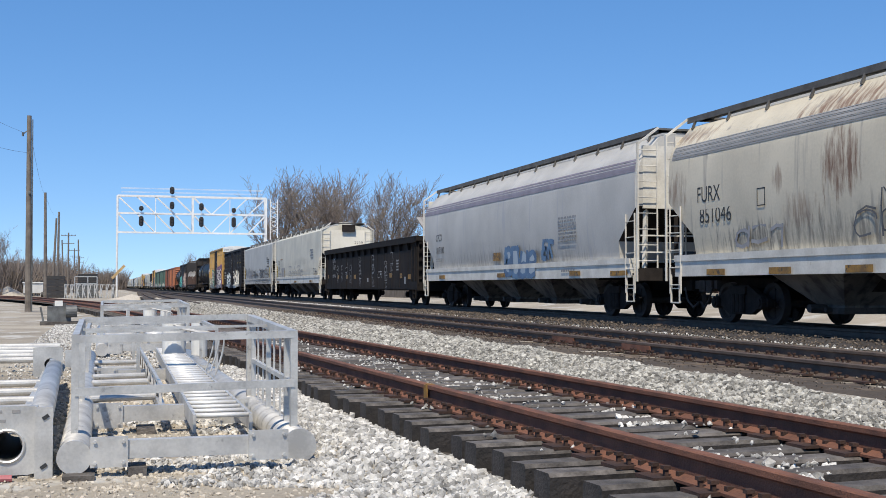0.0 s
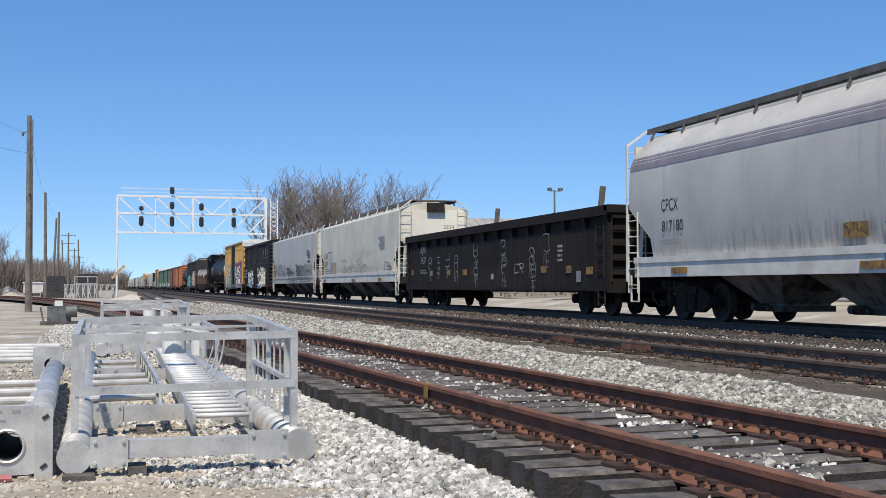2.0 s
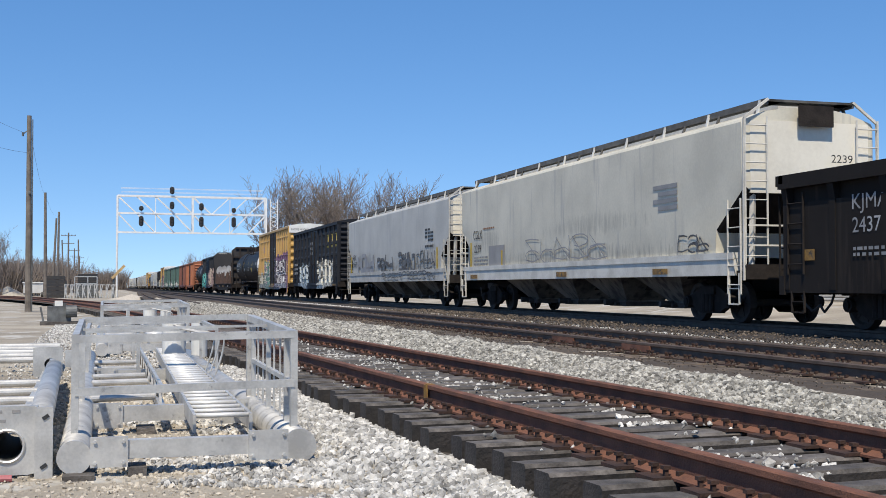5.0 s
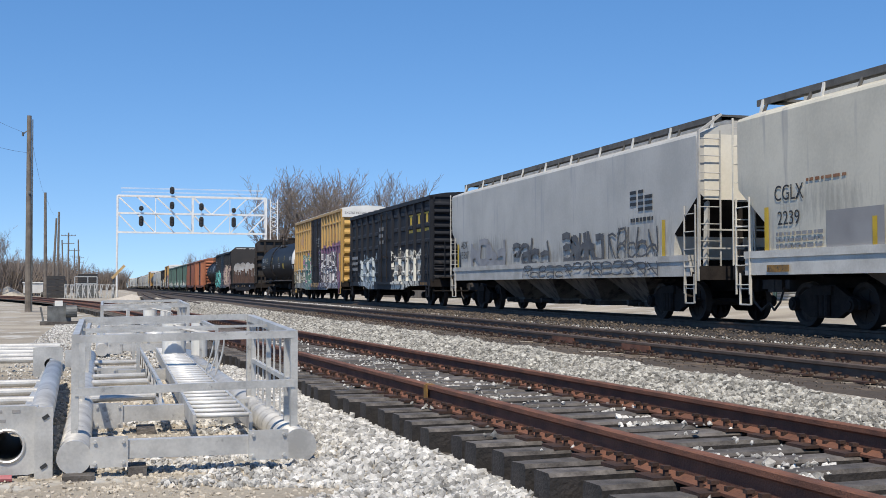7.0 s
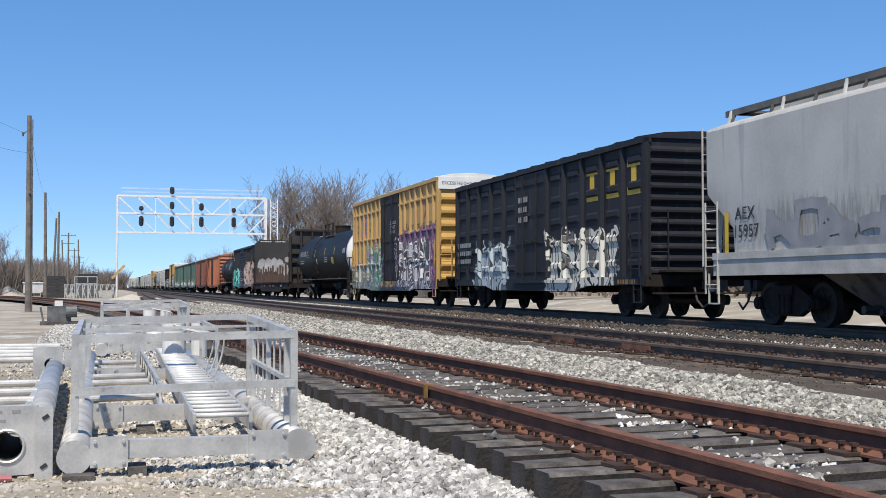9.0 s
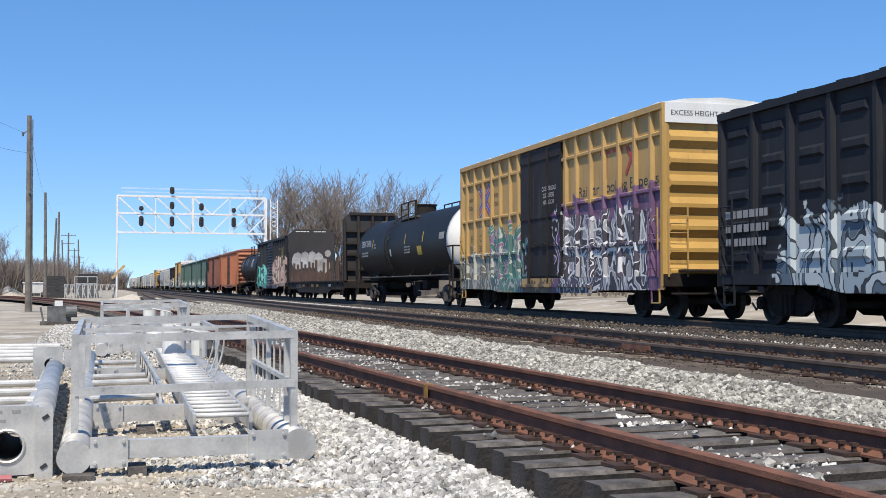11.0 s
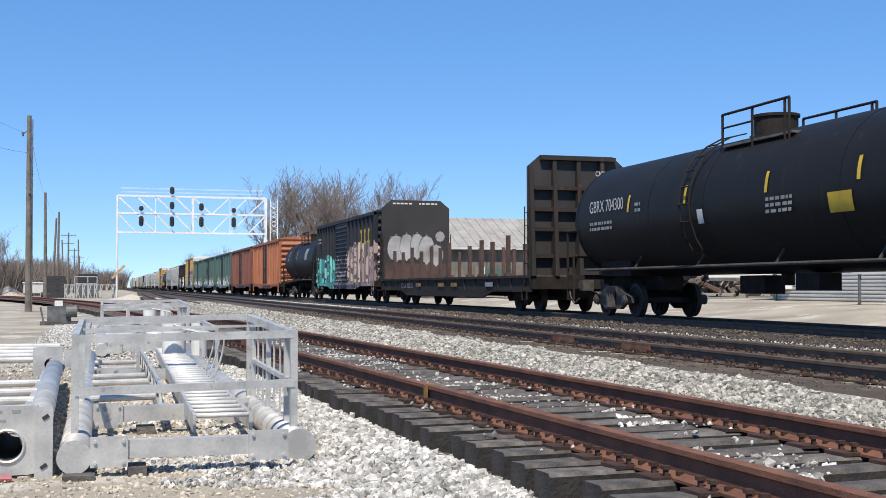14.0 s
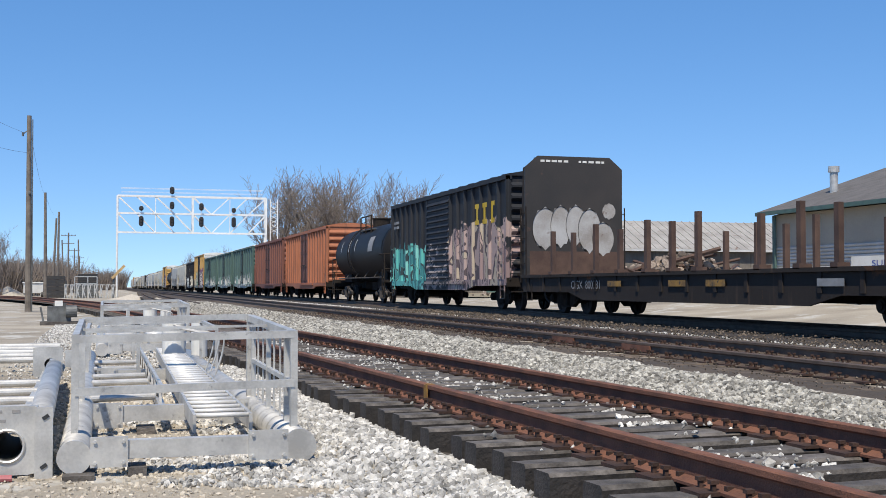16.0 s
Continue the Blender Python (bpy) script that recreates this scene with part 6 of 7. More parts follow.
def box_section():
    t = new("column_section")
    fl = part("base_flange", holed_plate(NB(), -0.80, -0.42, 0.02, 0.47, 8.12, 8.16, -0.60, 0.21, 0.095), G_, t, "square flange with a round hole")
    lip = NB()
    box(lip, -0.425, -0.315, 8.06, 8.085, 0.0, 0.465)
    box(lip, -0.43, -0.41, 8.07, 8.2, 0.0, 0.465)
    part("angle_plate", lip, G_, t)
    for z, x in ((0.40, -0.36), (0.08, -0.37)):
        s = part("slot", box(NB(), -0.022, 0.022, 8.052, 8.0595, -0.012, 0.012, pose(x, 0, z, 0, -35, 0)), M["hole"], t)
    ring = NB()
    holed_plate(ring, -0.72, -0.48, 0.09, 0.33, 8.105, 8.119, -0.60, 0.21, 0.098)
    ring.free()
    bm = NB()
    rod(bm, (-0.60, 8.14, 0.21), (-0.62, 9.4, 0.21), 0.094, 24, caps=False)
    part("inner_tube", bm, M["hole"], t)
    bm = NB()
    for k in range(28):
        a, c = k * math.tau / 28, (k + 1) * math.tau / 28
        rod(bm, (-0.6 + 0.105 * math.cos(a), 8.115, 0.21 + 0.105 * math.sin(a)), (-0.6 + 0.105 * math.cos(c), 8.115, 0.21 + 0.105 * math.sin(c)), 0.011, 6)
    part("weld_collar", bm, G_, t)
    bars(t, 8.119, -0.78, 0.445, 1, 0.26, 0.035, M["primer"], 5, "end", "chalk_mark"), bars(t, 8.119, -0.78, 0.385, 1, 0.24, 0.035, M["primer"], 6, "end", "chalk_mark")
    part("diagonal_tube", rod(NB(), (-0.44, 8.3, 0.24), (-0.56, 14.5, 0.30), 0.095, 24), G_, t).data.shade_smooth()
    part("far_flange", holed_plate(NB(), -0.80, -0.47, 0.18, 0.54, 14.58, 14.61, -0.60, 0.33, 0.075), G_, t)
    part("far_bore", rod(NB(), (-0.60, 14.62, 0.33), (-0.60, 15.4, 0.33), 0.076, 20, caps=False), M["hole"], t)
    part("far_bracket", box(NB(), -0.44, -0.28, 14.5, 14.54, 0.3, 0.5), G_, t)
    part("chord_tube", rod(NB(), (-1.75, 8.3, 0.14), (-1.85, 19, 0.14), 0.11, 24), G_, t).data.shade_smooth()
    for yy in (10.4, 11.2, 12.1, 13.2):
        part("cross_tube", rod(NB(), (-1.75, yy, 0.22), (-0.55, yy + 0.05, 0.22), 0.04, 12), G_, t)
    for k in range(5):
        part("cross_tube", rod(NB(), (-1.8, 15.4 + k * 0.9, 0.34), (-0.65, 15.4 + k * 0.9, 0.34), 0.04, 12), G_, t)
    bm = NB()
    bar(bm, (-0.62, 10.2, 0.16), (-0.70, 19.5, 0.26), 0.07, 0.10)
    part("side_chord", bm, G_, t)
    bm = NB()
    box(bm, -0.75, -0.55, 14.7, 14.9, 0.0, 0.19)
    box(bm, -1.9, -1.6, 14.7, 14.9, 0.0, 0.04)
    part("timber_block", bm, M["tie"], t)
    return tagged(t, "galvanised column section with flange plates on gravel", "steel column", "stored bridge sections")


box_section()
for x, y, w, d, hh in ((-0.15, 8.12, 0.2, 0.5, 0.035), (0.22, 8.1, 0.12, 0.25, 0.06), (1.3, 12.0, 0.2, 0.3, 0.02), (0.35, 10.3, 0.15, 0.3, 0.06)):
    tagged(part("timber_block", box(NB(), x - w / 2, x + w / 2, y - d / 2, y + d / 2, -0.01, hh), M["tie"]), "dark timber block propping stored steel", "timber block", "timber blocks")
M["pink"] = mat("faded_pink_tag", (0.50, 0.16, 0.17), None, 0.6, 0, 3, 0)
tagged(part("pink_tag", rod(NB(), (-0.68, 8.0, 0.02), (-0.56, 8.0, 0.02), 0.022, 8), M["pink"]), "faded pink plastic scrap on the gravel", "litter")

# switch machine standing by the stored steel
M["mach"] = mat("machine_grey", (0.16, 0.17, 0.17), (0.08, 0.08, 0.08), 0.6, 0.2, 4, 0.2, 40)
sm = tagged(new("switch_machine"), "grey cast switch machine standing on the ground", "switch machine")
part("housing", box(box(NB(), -1.78, -1.05, 40.0, 40.6, 0.12, 0.62), -1.6, -1.2, 40.1, 40.5, 0.62, 0.72), M["mach"], sm)
part("motor", rod(NB(), (-1.2, 40.0, 0.45), (-0.85, 40.0, 0.45), 0.2, 14), M["mach"], sm)
part("base", box(NB(), -2.0, -0.8, 39.9, 40.7, 0.0, 0.12), M["tie"], sm)
part("label_plate", box(NB(), -1.55, -1.3, 39.985, 39.998, 0.62, 0.80), M["hatch_white"], sm)
part("lever", bar(NB(), (-1.9, 40.2, 0.1), (-2.0, 40.2, 0.6), 0.06), M["mach"], sm)

# ---- utility poles ----
def utility_pole(x, y, h, arm=False, lean=0.0, bracket=False):
    p = new("utility_pole")
    part("pole", rod(NB(), (0, 0, -0.2), (lean, 0, h), 0.17, 12, 0.11), M["wood"], p)
    if arm:
        part("crossarm", bar(NB(), (-1.1, -0.12, h - 0.5), (1.1, -0.12, h - 0.5), 0.1), M["wood"], p)
        part("crossarm", bar(NB(), (-0.9, -0.12, h - 1.7), (0.9, -0.12, h - 1.7), 0.1), M["wood"], p)
        for x_ in (-1.0, -0.5, 0.5, 1.0):
            part("insulator", rod(NB(), (x_, -0.12, h - 0.45), (x_, -0.12, h - 0.28), 0.05, 8, 0.03), M["mach"], p)
    if bracket:
        part("conduit", rod(NB(), (0.17, -0.05, 0), (0.12, -0.05, h * 0.98), 0.03, 6), M["mach"], p)
        part("bracket", bar(NB(), (-0.05, 0, h - 0.7), (-0.35, 0, h - 0.95), 0.05), M["mach"], p)
        part("insulator", rod(NB(), (-0.35, 0, h - 1.05), (-0.35, 0, h - 0.85), 0.05, 8), M["mach"], p)
        part("number_plate", box(NB(), -0.06, 0.06, -0.19, -0.17, h * 0.60, h * 0.60 + 0.14), M["mach"], p)
    p.matrix_basis = pose(x, y, 0)
    return tagged(p, "weathered wooden utility pole beside the yard", "utility pole", "utility poles")


utility_pole(-3.67, 62.1, 9.9, False, -0.05, True)
for x, y, h, arm, lean in ((-5.0, 108.6, 9.6, False, -0.1), (-6.0, 147.0, 9.5, False, 0.4), (-5.2, 141.0, 9.9, False, 0.1), (-7.0, 220.0, 9.7, False, -0.4), (-5.5, 192.5, 9.8, True, 0), (-6.4, 268.0, 9.7, True, 0), (-4.3, 215.0, 9.6, False, -0.2), (-6.5, 330, 9.6, True, 0)):
    utility_pole(x, y, h, arm, lean)
M["wire"] = mat("wire_grey", (0.10, 0.10, 0.11), None, 0.6, 0.3, 3, 0)


def wire(a, b, sag, r=0.006):
    a, b = Vector(a), Vector(b)
    bm = NB()
    pts = [a.lerp(b, k / 12) + Vector((0, 0, -4 * sag * (k / 12) * (1 - k / 12))) for k in range(13)]
    for p, q in zip(pts, pts[1:]):
        rod(bm, p, q, r, 4)
    return tagged(part("overhead_wire", bm, M["wire"]), "thin overhead wire between poles", "wire", "overhead wires")


wire((-3.9, 62.1, 9.0), (-9.0, 12.0, 9.3), 0.9), wire((-3.7, 62.1, 8.0), (-9.0, 18.0, 7.2), 0.8)
wire((-3.67, 62.1, 9.2), (-5.0, 108.6, 9.2), 0.7), wire((-5.0, 108.6, 9.1), (-5.2, 141.0, 9.4), 0.5)

# ---- signal gantry over the tracks ----
gx0, gx1, gy, zb_, zt_ = 1.4, 18.9, 142.5, 7.7, 12.05
gan = tagged(new("signal_gantry"), "white lattice signal gantry with black signal heads", "signal gantry")
M["gwhite"] = mat("gantry_white", (0.78, 0.78, 0.77), (0.66, 0.66, 0.65), 0.5, 0.0, 3, 0.05, 20)
for yo in (0.0, 1.2):
    for z in (zb_, (zb_ + zt_) / 2 + 0.1, zt_):
        part("chord", bar(NB(), (gx0, gy + yo, z), (gx1, gy + yo, z), 0.21 if yo == 0 else 0.12), M["gwhite"], gan)
    zm = (zb_ + zt_) / 2 + 0.1
    n = 8
    for k in range(n + 1):
        x = gx0 + (gx1 - gx0) * k / n
        if k in (0, 4, n) or (yo == 0 and k in (2, 6)):
            part("vertical", bar(NB(), (x, gy + yo, zb_), (x, gy + yo, zt_), 0.20 if k in (0, 4, n) else 0.08), M["gwhite"], gan)
    for k in range(n):
        xa, xb = gx0 + (gx1 - gx0) * k / n, gx0 + (gx1 - gx0) * (k + 1) / n
        if k >= 5:
            xa, xb = xb, xa
        for z0, z1 in ((zt_, zm), (zm, zb_)):
            part("diagonal", bar(NB(), (xa, gy + yo, z0), (xb, gy + yo, z1), 0.12 if yo == 0 else 0.045), M["gwhite"], gan)
    part("hand_rail", bar(NB(), (gx0 + 0.4, gy + yo, zt_ + 0.95), (gx1 - 0.4, gy + yo, zt_ + 0.95), 0.03), M["gwhite"], gan)
    part("hand_rail", bar(NB(), (gx0 + 0.4, gy + yo, zt_ + 0.5), (gx1 - 0.4, gy + yo, zt_ + 0.5), 0.025), M["gwhite"], gan)
for x in (gx0, gx1 + 0.0):
    for yo in (0.0, 1.2):
        part("leg", rod(NB(), (x, gy + yo, 0), (x, gy + yo, zt_), 0.12, 10), M["gwhite"], gan)
    bm = NB()
    for k in range(16):
        z = 0.6 + k * 0.7
        bar(bm, (x, gy, z), (x, gy + 1.2, z + 0.35), 0.06)
    part("leg_lacing", bm, M["gwhite"], gan)
bm = NB()
for k in range(7):
    z = 7.9 + k * 0.55
    for a in (0, 1):
        bar(bm, (gx1 + 0.6 + a * 0.9, gy + 0.6, z), (gx1 + 1.5 - a * 0.9, gy + 0.6, z + 0.5), 0.05)
for x in (gx1 + 0.6, gx1 + 1.5):
    bar(bm, (x, gy + 0.6, 0.0), (x, gy + 0.6, 12.0), 0.09)
part("caged_ladder", bm, M["gwhite"], gan)


def px_to_x(px):
    return gx0 + (gx1 - gx0) * px


for u, z, n in ((0.358, 12.75, 2), (0.358, 10.95, 2), (0.555, 10.85, 2), (0.155, 10.55, 1), (0.775, 10.5, 1), (0.155, 9.05, 3), (0.358, 9.05, 3), (0.555, 9.05, 3), (0.775, 9.05, 3)):
    x = gx0 + (gx1 - gx0) * u
    hgt = 0.32 * n + 0.28
    bm = NB()
    w = 0.27
    out = [(w * math.cos(a), (hgt / 2) + w * math.sin(a) - w) for a in np.linspace(0, math.pi, 8)] + [(w * math.cos(a), -(hgt / 2) + w * math.sin(a) + w) for a in np.linspace(math.pi, math.tau, 8)]
    loft(bm, [[(x + p, yy, z + q) for p, q in out] for yy in (gy - 0.32, gy - 0.26)])
    sig = part("signal_head", bm, M["black"], gan, "black signal head with round hoods")
    for k in range(n):
        zz = z + (k - (n - 1) / 2) * 0.36
        part("hood", rod(NB(), (x, gy - 0.62, zz), (x, gy - 0.32, zz), 0.13, 10), M["black"], sig)
    part("signal_mast", bar(NB(), (x, gy - 0.2, z - hgt / 2 - 0.3), (x, gy - 0.2, z + hgt / 2 + 0.1), 0.05), M["gwhite"], gan)
M["tan"] = mat("tan_paint", (0.52, 0.36, 0.17), None, 0.6, 0, 3, 0.05)
sgn = tagged(new("level_arm"), "tan angled arm on a grey post beside the gantry", "trackside post")
part("post", rod(NB(), (1.0, 138.0, 0), (1.0, 138.0, 2.6), 0.12, 8), M["mach"], sgn)
part("arm", bar(NB(), (0.8, 138.0, 2.2), (2.2, 138.0, 3.7), 0.55, 0.3), M["tan"], sgn)

# ---- trees ----
M["bark"] = mat("bare_bark", (0.16, 0.125, 0.10), (0.09, 0.07, 0.06), 0.9, 0, 2, 0.2, 20)
M["twig"] = mat("bare_twigs", (0.23, 0.19, 0.165), (0.15, 0.125, 0.105), 0.9, 0, 1, 0)


def tree_meshes(seed, height):
    """A spreading bare tree: a short bole, steep limbs that fan out, and fine twigs."""
    rnd = random.Random(seed)
    bt, bc = NB(), NB()

    def limb(p, d, length, r, depth):
        segs = 4 if depth < 2 else (3 if depth == 2 else 2)
        q = p
        for k in range(segs):
            d = (d + Vector((rnd.uniform(-1, 1), rnd.uniform(-1, 1), rnd.uniform(-0.35, 0.75))) * (0.16 if depth < 2 else 0.22)).normalized()
            e = q + d * length / segs
            r2 = r * (0.86 if depth < 2 else 0.72)
            rod(bt if depth < 2 else bc, q, e, max(r, 0.026), 7 if depth == 0 else (5 if depth == 1 else 3), max(r2, 0.018), caps=False)
            q, r = e, r2
            if depth < 4 and (depth > 0 or k > 1):
                for _ in range(2 if depth in (2, 3) else 1):
                    a = rnd.uniform(0, math.tau)
                    side = Vector((math.cos(a), math.sin(a), rnd.uniform(-0.15, 0.5)))
                    limb(q, (d * 0.9 + side * rnd.uniform(0.45, 0.8)).normalized(), length * rnd.uniform(0.38, 0.62), r * rnd.uniform(0.42, 0.6), depth + 1)
        if depth < 3:
            for _ in range(3 if depth == 0 else 2):
                a = rnd.uniform(0, math.tau)
                limb(q, (d + Vector((math.cos(a), math.sin(a), 0.35)) * 0.5).normalized(), length * rnd.uniform(0.6, 0.85), r * 0.72, depth + 1)

    lean = rnd.uniform(0, math.tau)
    for k in range(rnd.choice((1, 2))):
        a = lean + k * 2.6
        limb(Vector((0.35 * math.cos(a) * k, 0.35 * math.sin(a) * k, -0.2)), Vector((0.14 * math.cos(a), 0.14 * math.sin(a), 1)).normalized(), height * rnd.uniform(0.36, 0.46), 0.34, 0)
    k = height / max(v.co.z for v in bc.verts)
    for bm in (bt, bc):
        for v in bm.verts:
            v.co *= k
    return mesh_of("trunk", bt, M["bark"]), mesh_of("crown", bc, M["twig"])


TREES = [tree_meshes(s, 17.0) for s in (3, 8, 14, 21)]


def tree(x, y, k, size, turn, label="bare deciduous tree behind the railway"):
    t = new("tree")
    for nm, me in zip(("trunk", "crown"), TREES[k]):
        o = new(nm, me)
        o.parent = t
    t.matrix_basis = pose(x, y, 0, 0, 0, turn) @ Matrix.Diagonal((size, size, size, 1))
    return tagged(t, label, "tree", "bare trees")


rnd = random.Random(77)
for x, y, k, s in ((17.2, 150, 0, 0.98), (20.4, 156, 1, 1.02), (23.2, 148, 2, 1.0), (25.8, 158, 3, 1.04), (28.4, 150, 0, 1.0), (31.0, 154, 1, 1.0), (33.4, 148, 3, 0.96), (35.6, 154, 2, 0.88), (29.8, 164, 2, 1.04), (19.0, 162, 3, 0.95), (24.4, 164, 0, 0.98), (32.6, 160, 0, 1.0), (27.0, 154, 1, 0.95)):
    tree(x + 3.0, y, k, s, rnd.uniform(0, 360))
for x, y, k, s in ((-12.0, 150, 1, 0.55), (-13.0, 165, 0, 0.45), (-16.5, 158, 2, 0.55), (-8.5, 215, 1, 0.42), (-4.0, 320, 0, 0.45), (23.5, 330, 2, 0.62), (26, 350, 0, 0.68), (29, 340, 1, 0.62), (22.5, 240, 1, 0.55), (25.0, 250, 2, 0.6), (-1.0, 330, 2, 0.4)):
    tree(x, y, k, s, rnd.uniform(0, 360), "bare tree in the distance")


def brush(name, n, x_range, y_range, h, seed, label):
    rg = random.Random(seed)
    bm = NB()
    for _ in range(n):
        p = Vector((rg.uniform(*x_range), rg.uniform(*y_range), 0))
        p.z = ground_z(p.x, p.y)
        hh = rg.uniform(*h)
        for _k in range(5):
            d = Vector((rg.uniform(-0.5, 0.5), rg.uniform(-0.5, 0.5), 1)).normalized()
            q = p + d * hh * rg.uniform(0.5, 0.75)
            rod(bm, p, q, 0.06, 3, 0.04, caps=False)
            for _j in range(4):
                e = (d + Vector((rg.uniform(-1, 1), rg.uniform(-1, 1), rg.uniform(0, 0.8))) * 0.7).normalized()
                rod(bm, q.lerp(p, rg.uniform(0, 0.5)), q + e * hh * rg.uniform(0.2, 0.4), 0.045, 3, 0.02, caps=False)
    return tagged(part(name, bm, M["twig"]), label, "brush", kind="stuff")


brush("far_brush", 560, (-60, -6), (235, 280), (4, 8), 4, "leafless brush along the far side of the yard")
brush("far_brush", 520, (-32, -9), (158, 185), (2.5, 5.5), 6, "leafless brush behind the yard")
brush("far_brush", 260, (-14, 8), (420, 470), (4, 8), 5, "distant leafless woods")
brush("far_brush", 300, (20, 90), (165, 200), (3, 7), 7, "leafless brush behind the main line")
brush("far_brush", 260, (30, 160), (380, 430), (6, 10), 8, "distant leafless woods")

# ---- buildings behind the train ----
M["metalroof"] = mat("grey_metal_roof", (0.34, 0.325, 0.305), (0.25, 0.235, 0.22), 0.8, 0, 0.8, 0.2, 8, spots=(0.16, 0.10, 0.075), spot_at=0.63, streak=(0.20, 0.14, 0.11), streak_at=0.60)
M["wallwhite"] = mat("pale_metal_wall", (0.58, 0.58, 0.57), (0.46, 0.45, 0.43), 0.6, 0, 0.7, 0.05, 10)
M["oldwall"] = mat("weathered_boards", (0.20, 0.175, 0.15), (0.11, 0.095, 0.08), 0.9, 0, 0.8, 0.3, 12, streak=(0.07, 0.06, 0.05), streak_at=0.55)
M["walltan"] = mat("tan_metal_wall", (0.40, 0.37, 0.30), (0.34, 0.31, 0.26), 0.6, 0, 0.7, 0.05, 10)
M["roofdark"] = mat("dark_shingle_roof", (0.13, 0.12, 0.115), (0.09, 0.085, 0.08), 0.9, 0, 2, 0.4, 30)
M["greentrim"] = mat("green_trim", (0.08, 0.14, 0.12), None, 0.5, 0, 3, 0)
wh = new("warehouse")
x0, x1, y0, y1 = 27.0, 66.0, 94.0, 118.0
rot = pose(0, 0, 0)
part("wall", box(NB(), x0, x1, y0, y1, 0, 4.5), M["oldwall"], wh)
bm = NB()
loft(bm, [[(x, y0 - 0.4, 4.45), (x, (y0 + y1) / 2 - 6, 7.3), (x, (y0 + y1) / 2 - 6, 7.45), (x, y0 - 0.45, 4.62)] for x in (x0 - 0.4, x1 + 0.4)])
roof = part("roof", bm, M["metalroof"], wh)
for k in range(48):
    x = x0 + (x1 - x0) * k / 47
    part("roof_seam", bar(NB(), (x, y0 - 0.44, 4.66), (x, 100.0, 7.48), 0.06, 0.05), M["metalroof"], roof)
part("eave_gutter", box(NB(), x0 - 0.4, x1 + 0.4, y0 - 0.62, y0 - 0.42, 4.4, 4.6), M["wallwhite"], wh)
for x in (31.0, 38.0, 46.0, 55.0):
    d_ = part("door", box(NB(), x, x + 2.6, y0 - 0.06, y0 - 0.01, 0, 2.8), M["greentrim"], wh)
    part("door_frame", box(box(NB(), x - 0.15, x, y0 - 0.1, y0 - 0.01, 0, 2.95), x + 2.6, x + 2.75, y0 - 0.1, y0 - 0.01, 0, 2.95), M["wallwhite"], d_)
tagged(wh, "long pale warehouse with grey metal roof", "warehouse")

shed = tagged(new("metal_shed"), "tan metal building with ribbed white lower wall and dark roof", "building")
bx, by0, by1, be = 28.0, 12.0, 44.6, 4.35
part("wall", box(NB(), bx, bx + 16, by0, by1, 0, be), M["walltan"], shed)
for k in range(20):
    z = 0.12 + k * 0.143
    part("siding_rib", loft(NB(), [[(bx, y, z), (bx - 0.05, y, z + 0.03), (bx - 0.05, y, z + 0.09), (bx, y, z + 0.12)] for y in (by0, by1 - 0.12)]), M["wallwhite"], shed)
part("corner_trim", box(NB(), bx - 0.08, bx + 0.1, by1 - 0.12, by1 + 0.05, 0, be), M["greentrim"], shed)
bm = NB()
prof = [(bx - 0.55, be - 0.02), (bx + 8, be + 2.75), (bx + 16.55, be - 0.02), (bx + 16.55, be + 0.16), (bx + 8, be + 2.95), (bx - 0.55, be + 0.16)]
extrude(bm, prof, by0 - 0.5, by1 + 0.5)
part("roof", bm, M["roofdark"], shed)
part("gable", loft(NB(), [[(bx, y, be), (bx + 16, y, be), (bx + 8, y, be + 2.7)] for y in (by1 - 0.2, by1)]), M["walltan"], shed)
part("gutter", box(NB(), bx - 0.66, bx - 0.55, by0 - 0.5, by1 + 0.5, be - 0.02, be + 0.14), M["greentrim"], shed)
part("downpipe", rod(NB(), (bx - 0.15, by1 - 0.3, 0), (bx - 0.15, by1 - 0.3, be), 0.05, 8), M["greentrim"], shed)
ch = part("chimney_pipe", rod(NB(), (29.9, 43.0, 4.8), (29.9, 43.0, 6.15), 0.17, 14), M["galv"], shed)
part("chimney_cap", rod(NB(), (29.9, 43.0, 6.15), (29.9, 43.0, 6.4), 0.24, 14), M["galv"], ch)

lp = tagged(new("floodlight_pole"), "thin pole with twin floodlights behind the tracks", "floodlight pole")
part("pole", rod(NB(), (36.0, 90.5, 0), (36.0, 90.5, 9.3), 0.11, 8, 0.08), M["mach"], lp)
part("arm", bar(NB(), (35.6, 90.5, 9.25), (36.5, 90.5, 9.25), 0.07), M["mach"], lp)
for x in (35.55, 36.5):
    part("floodlight", box(NB(), x - 0.15, x + 0.15, 90.25, 90.6, 9.25, 9.5), M["mach"], lp)

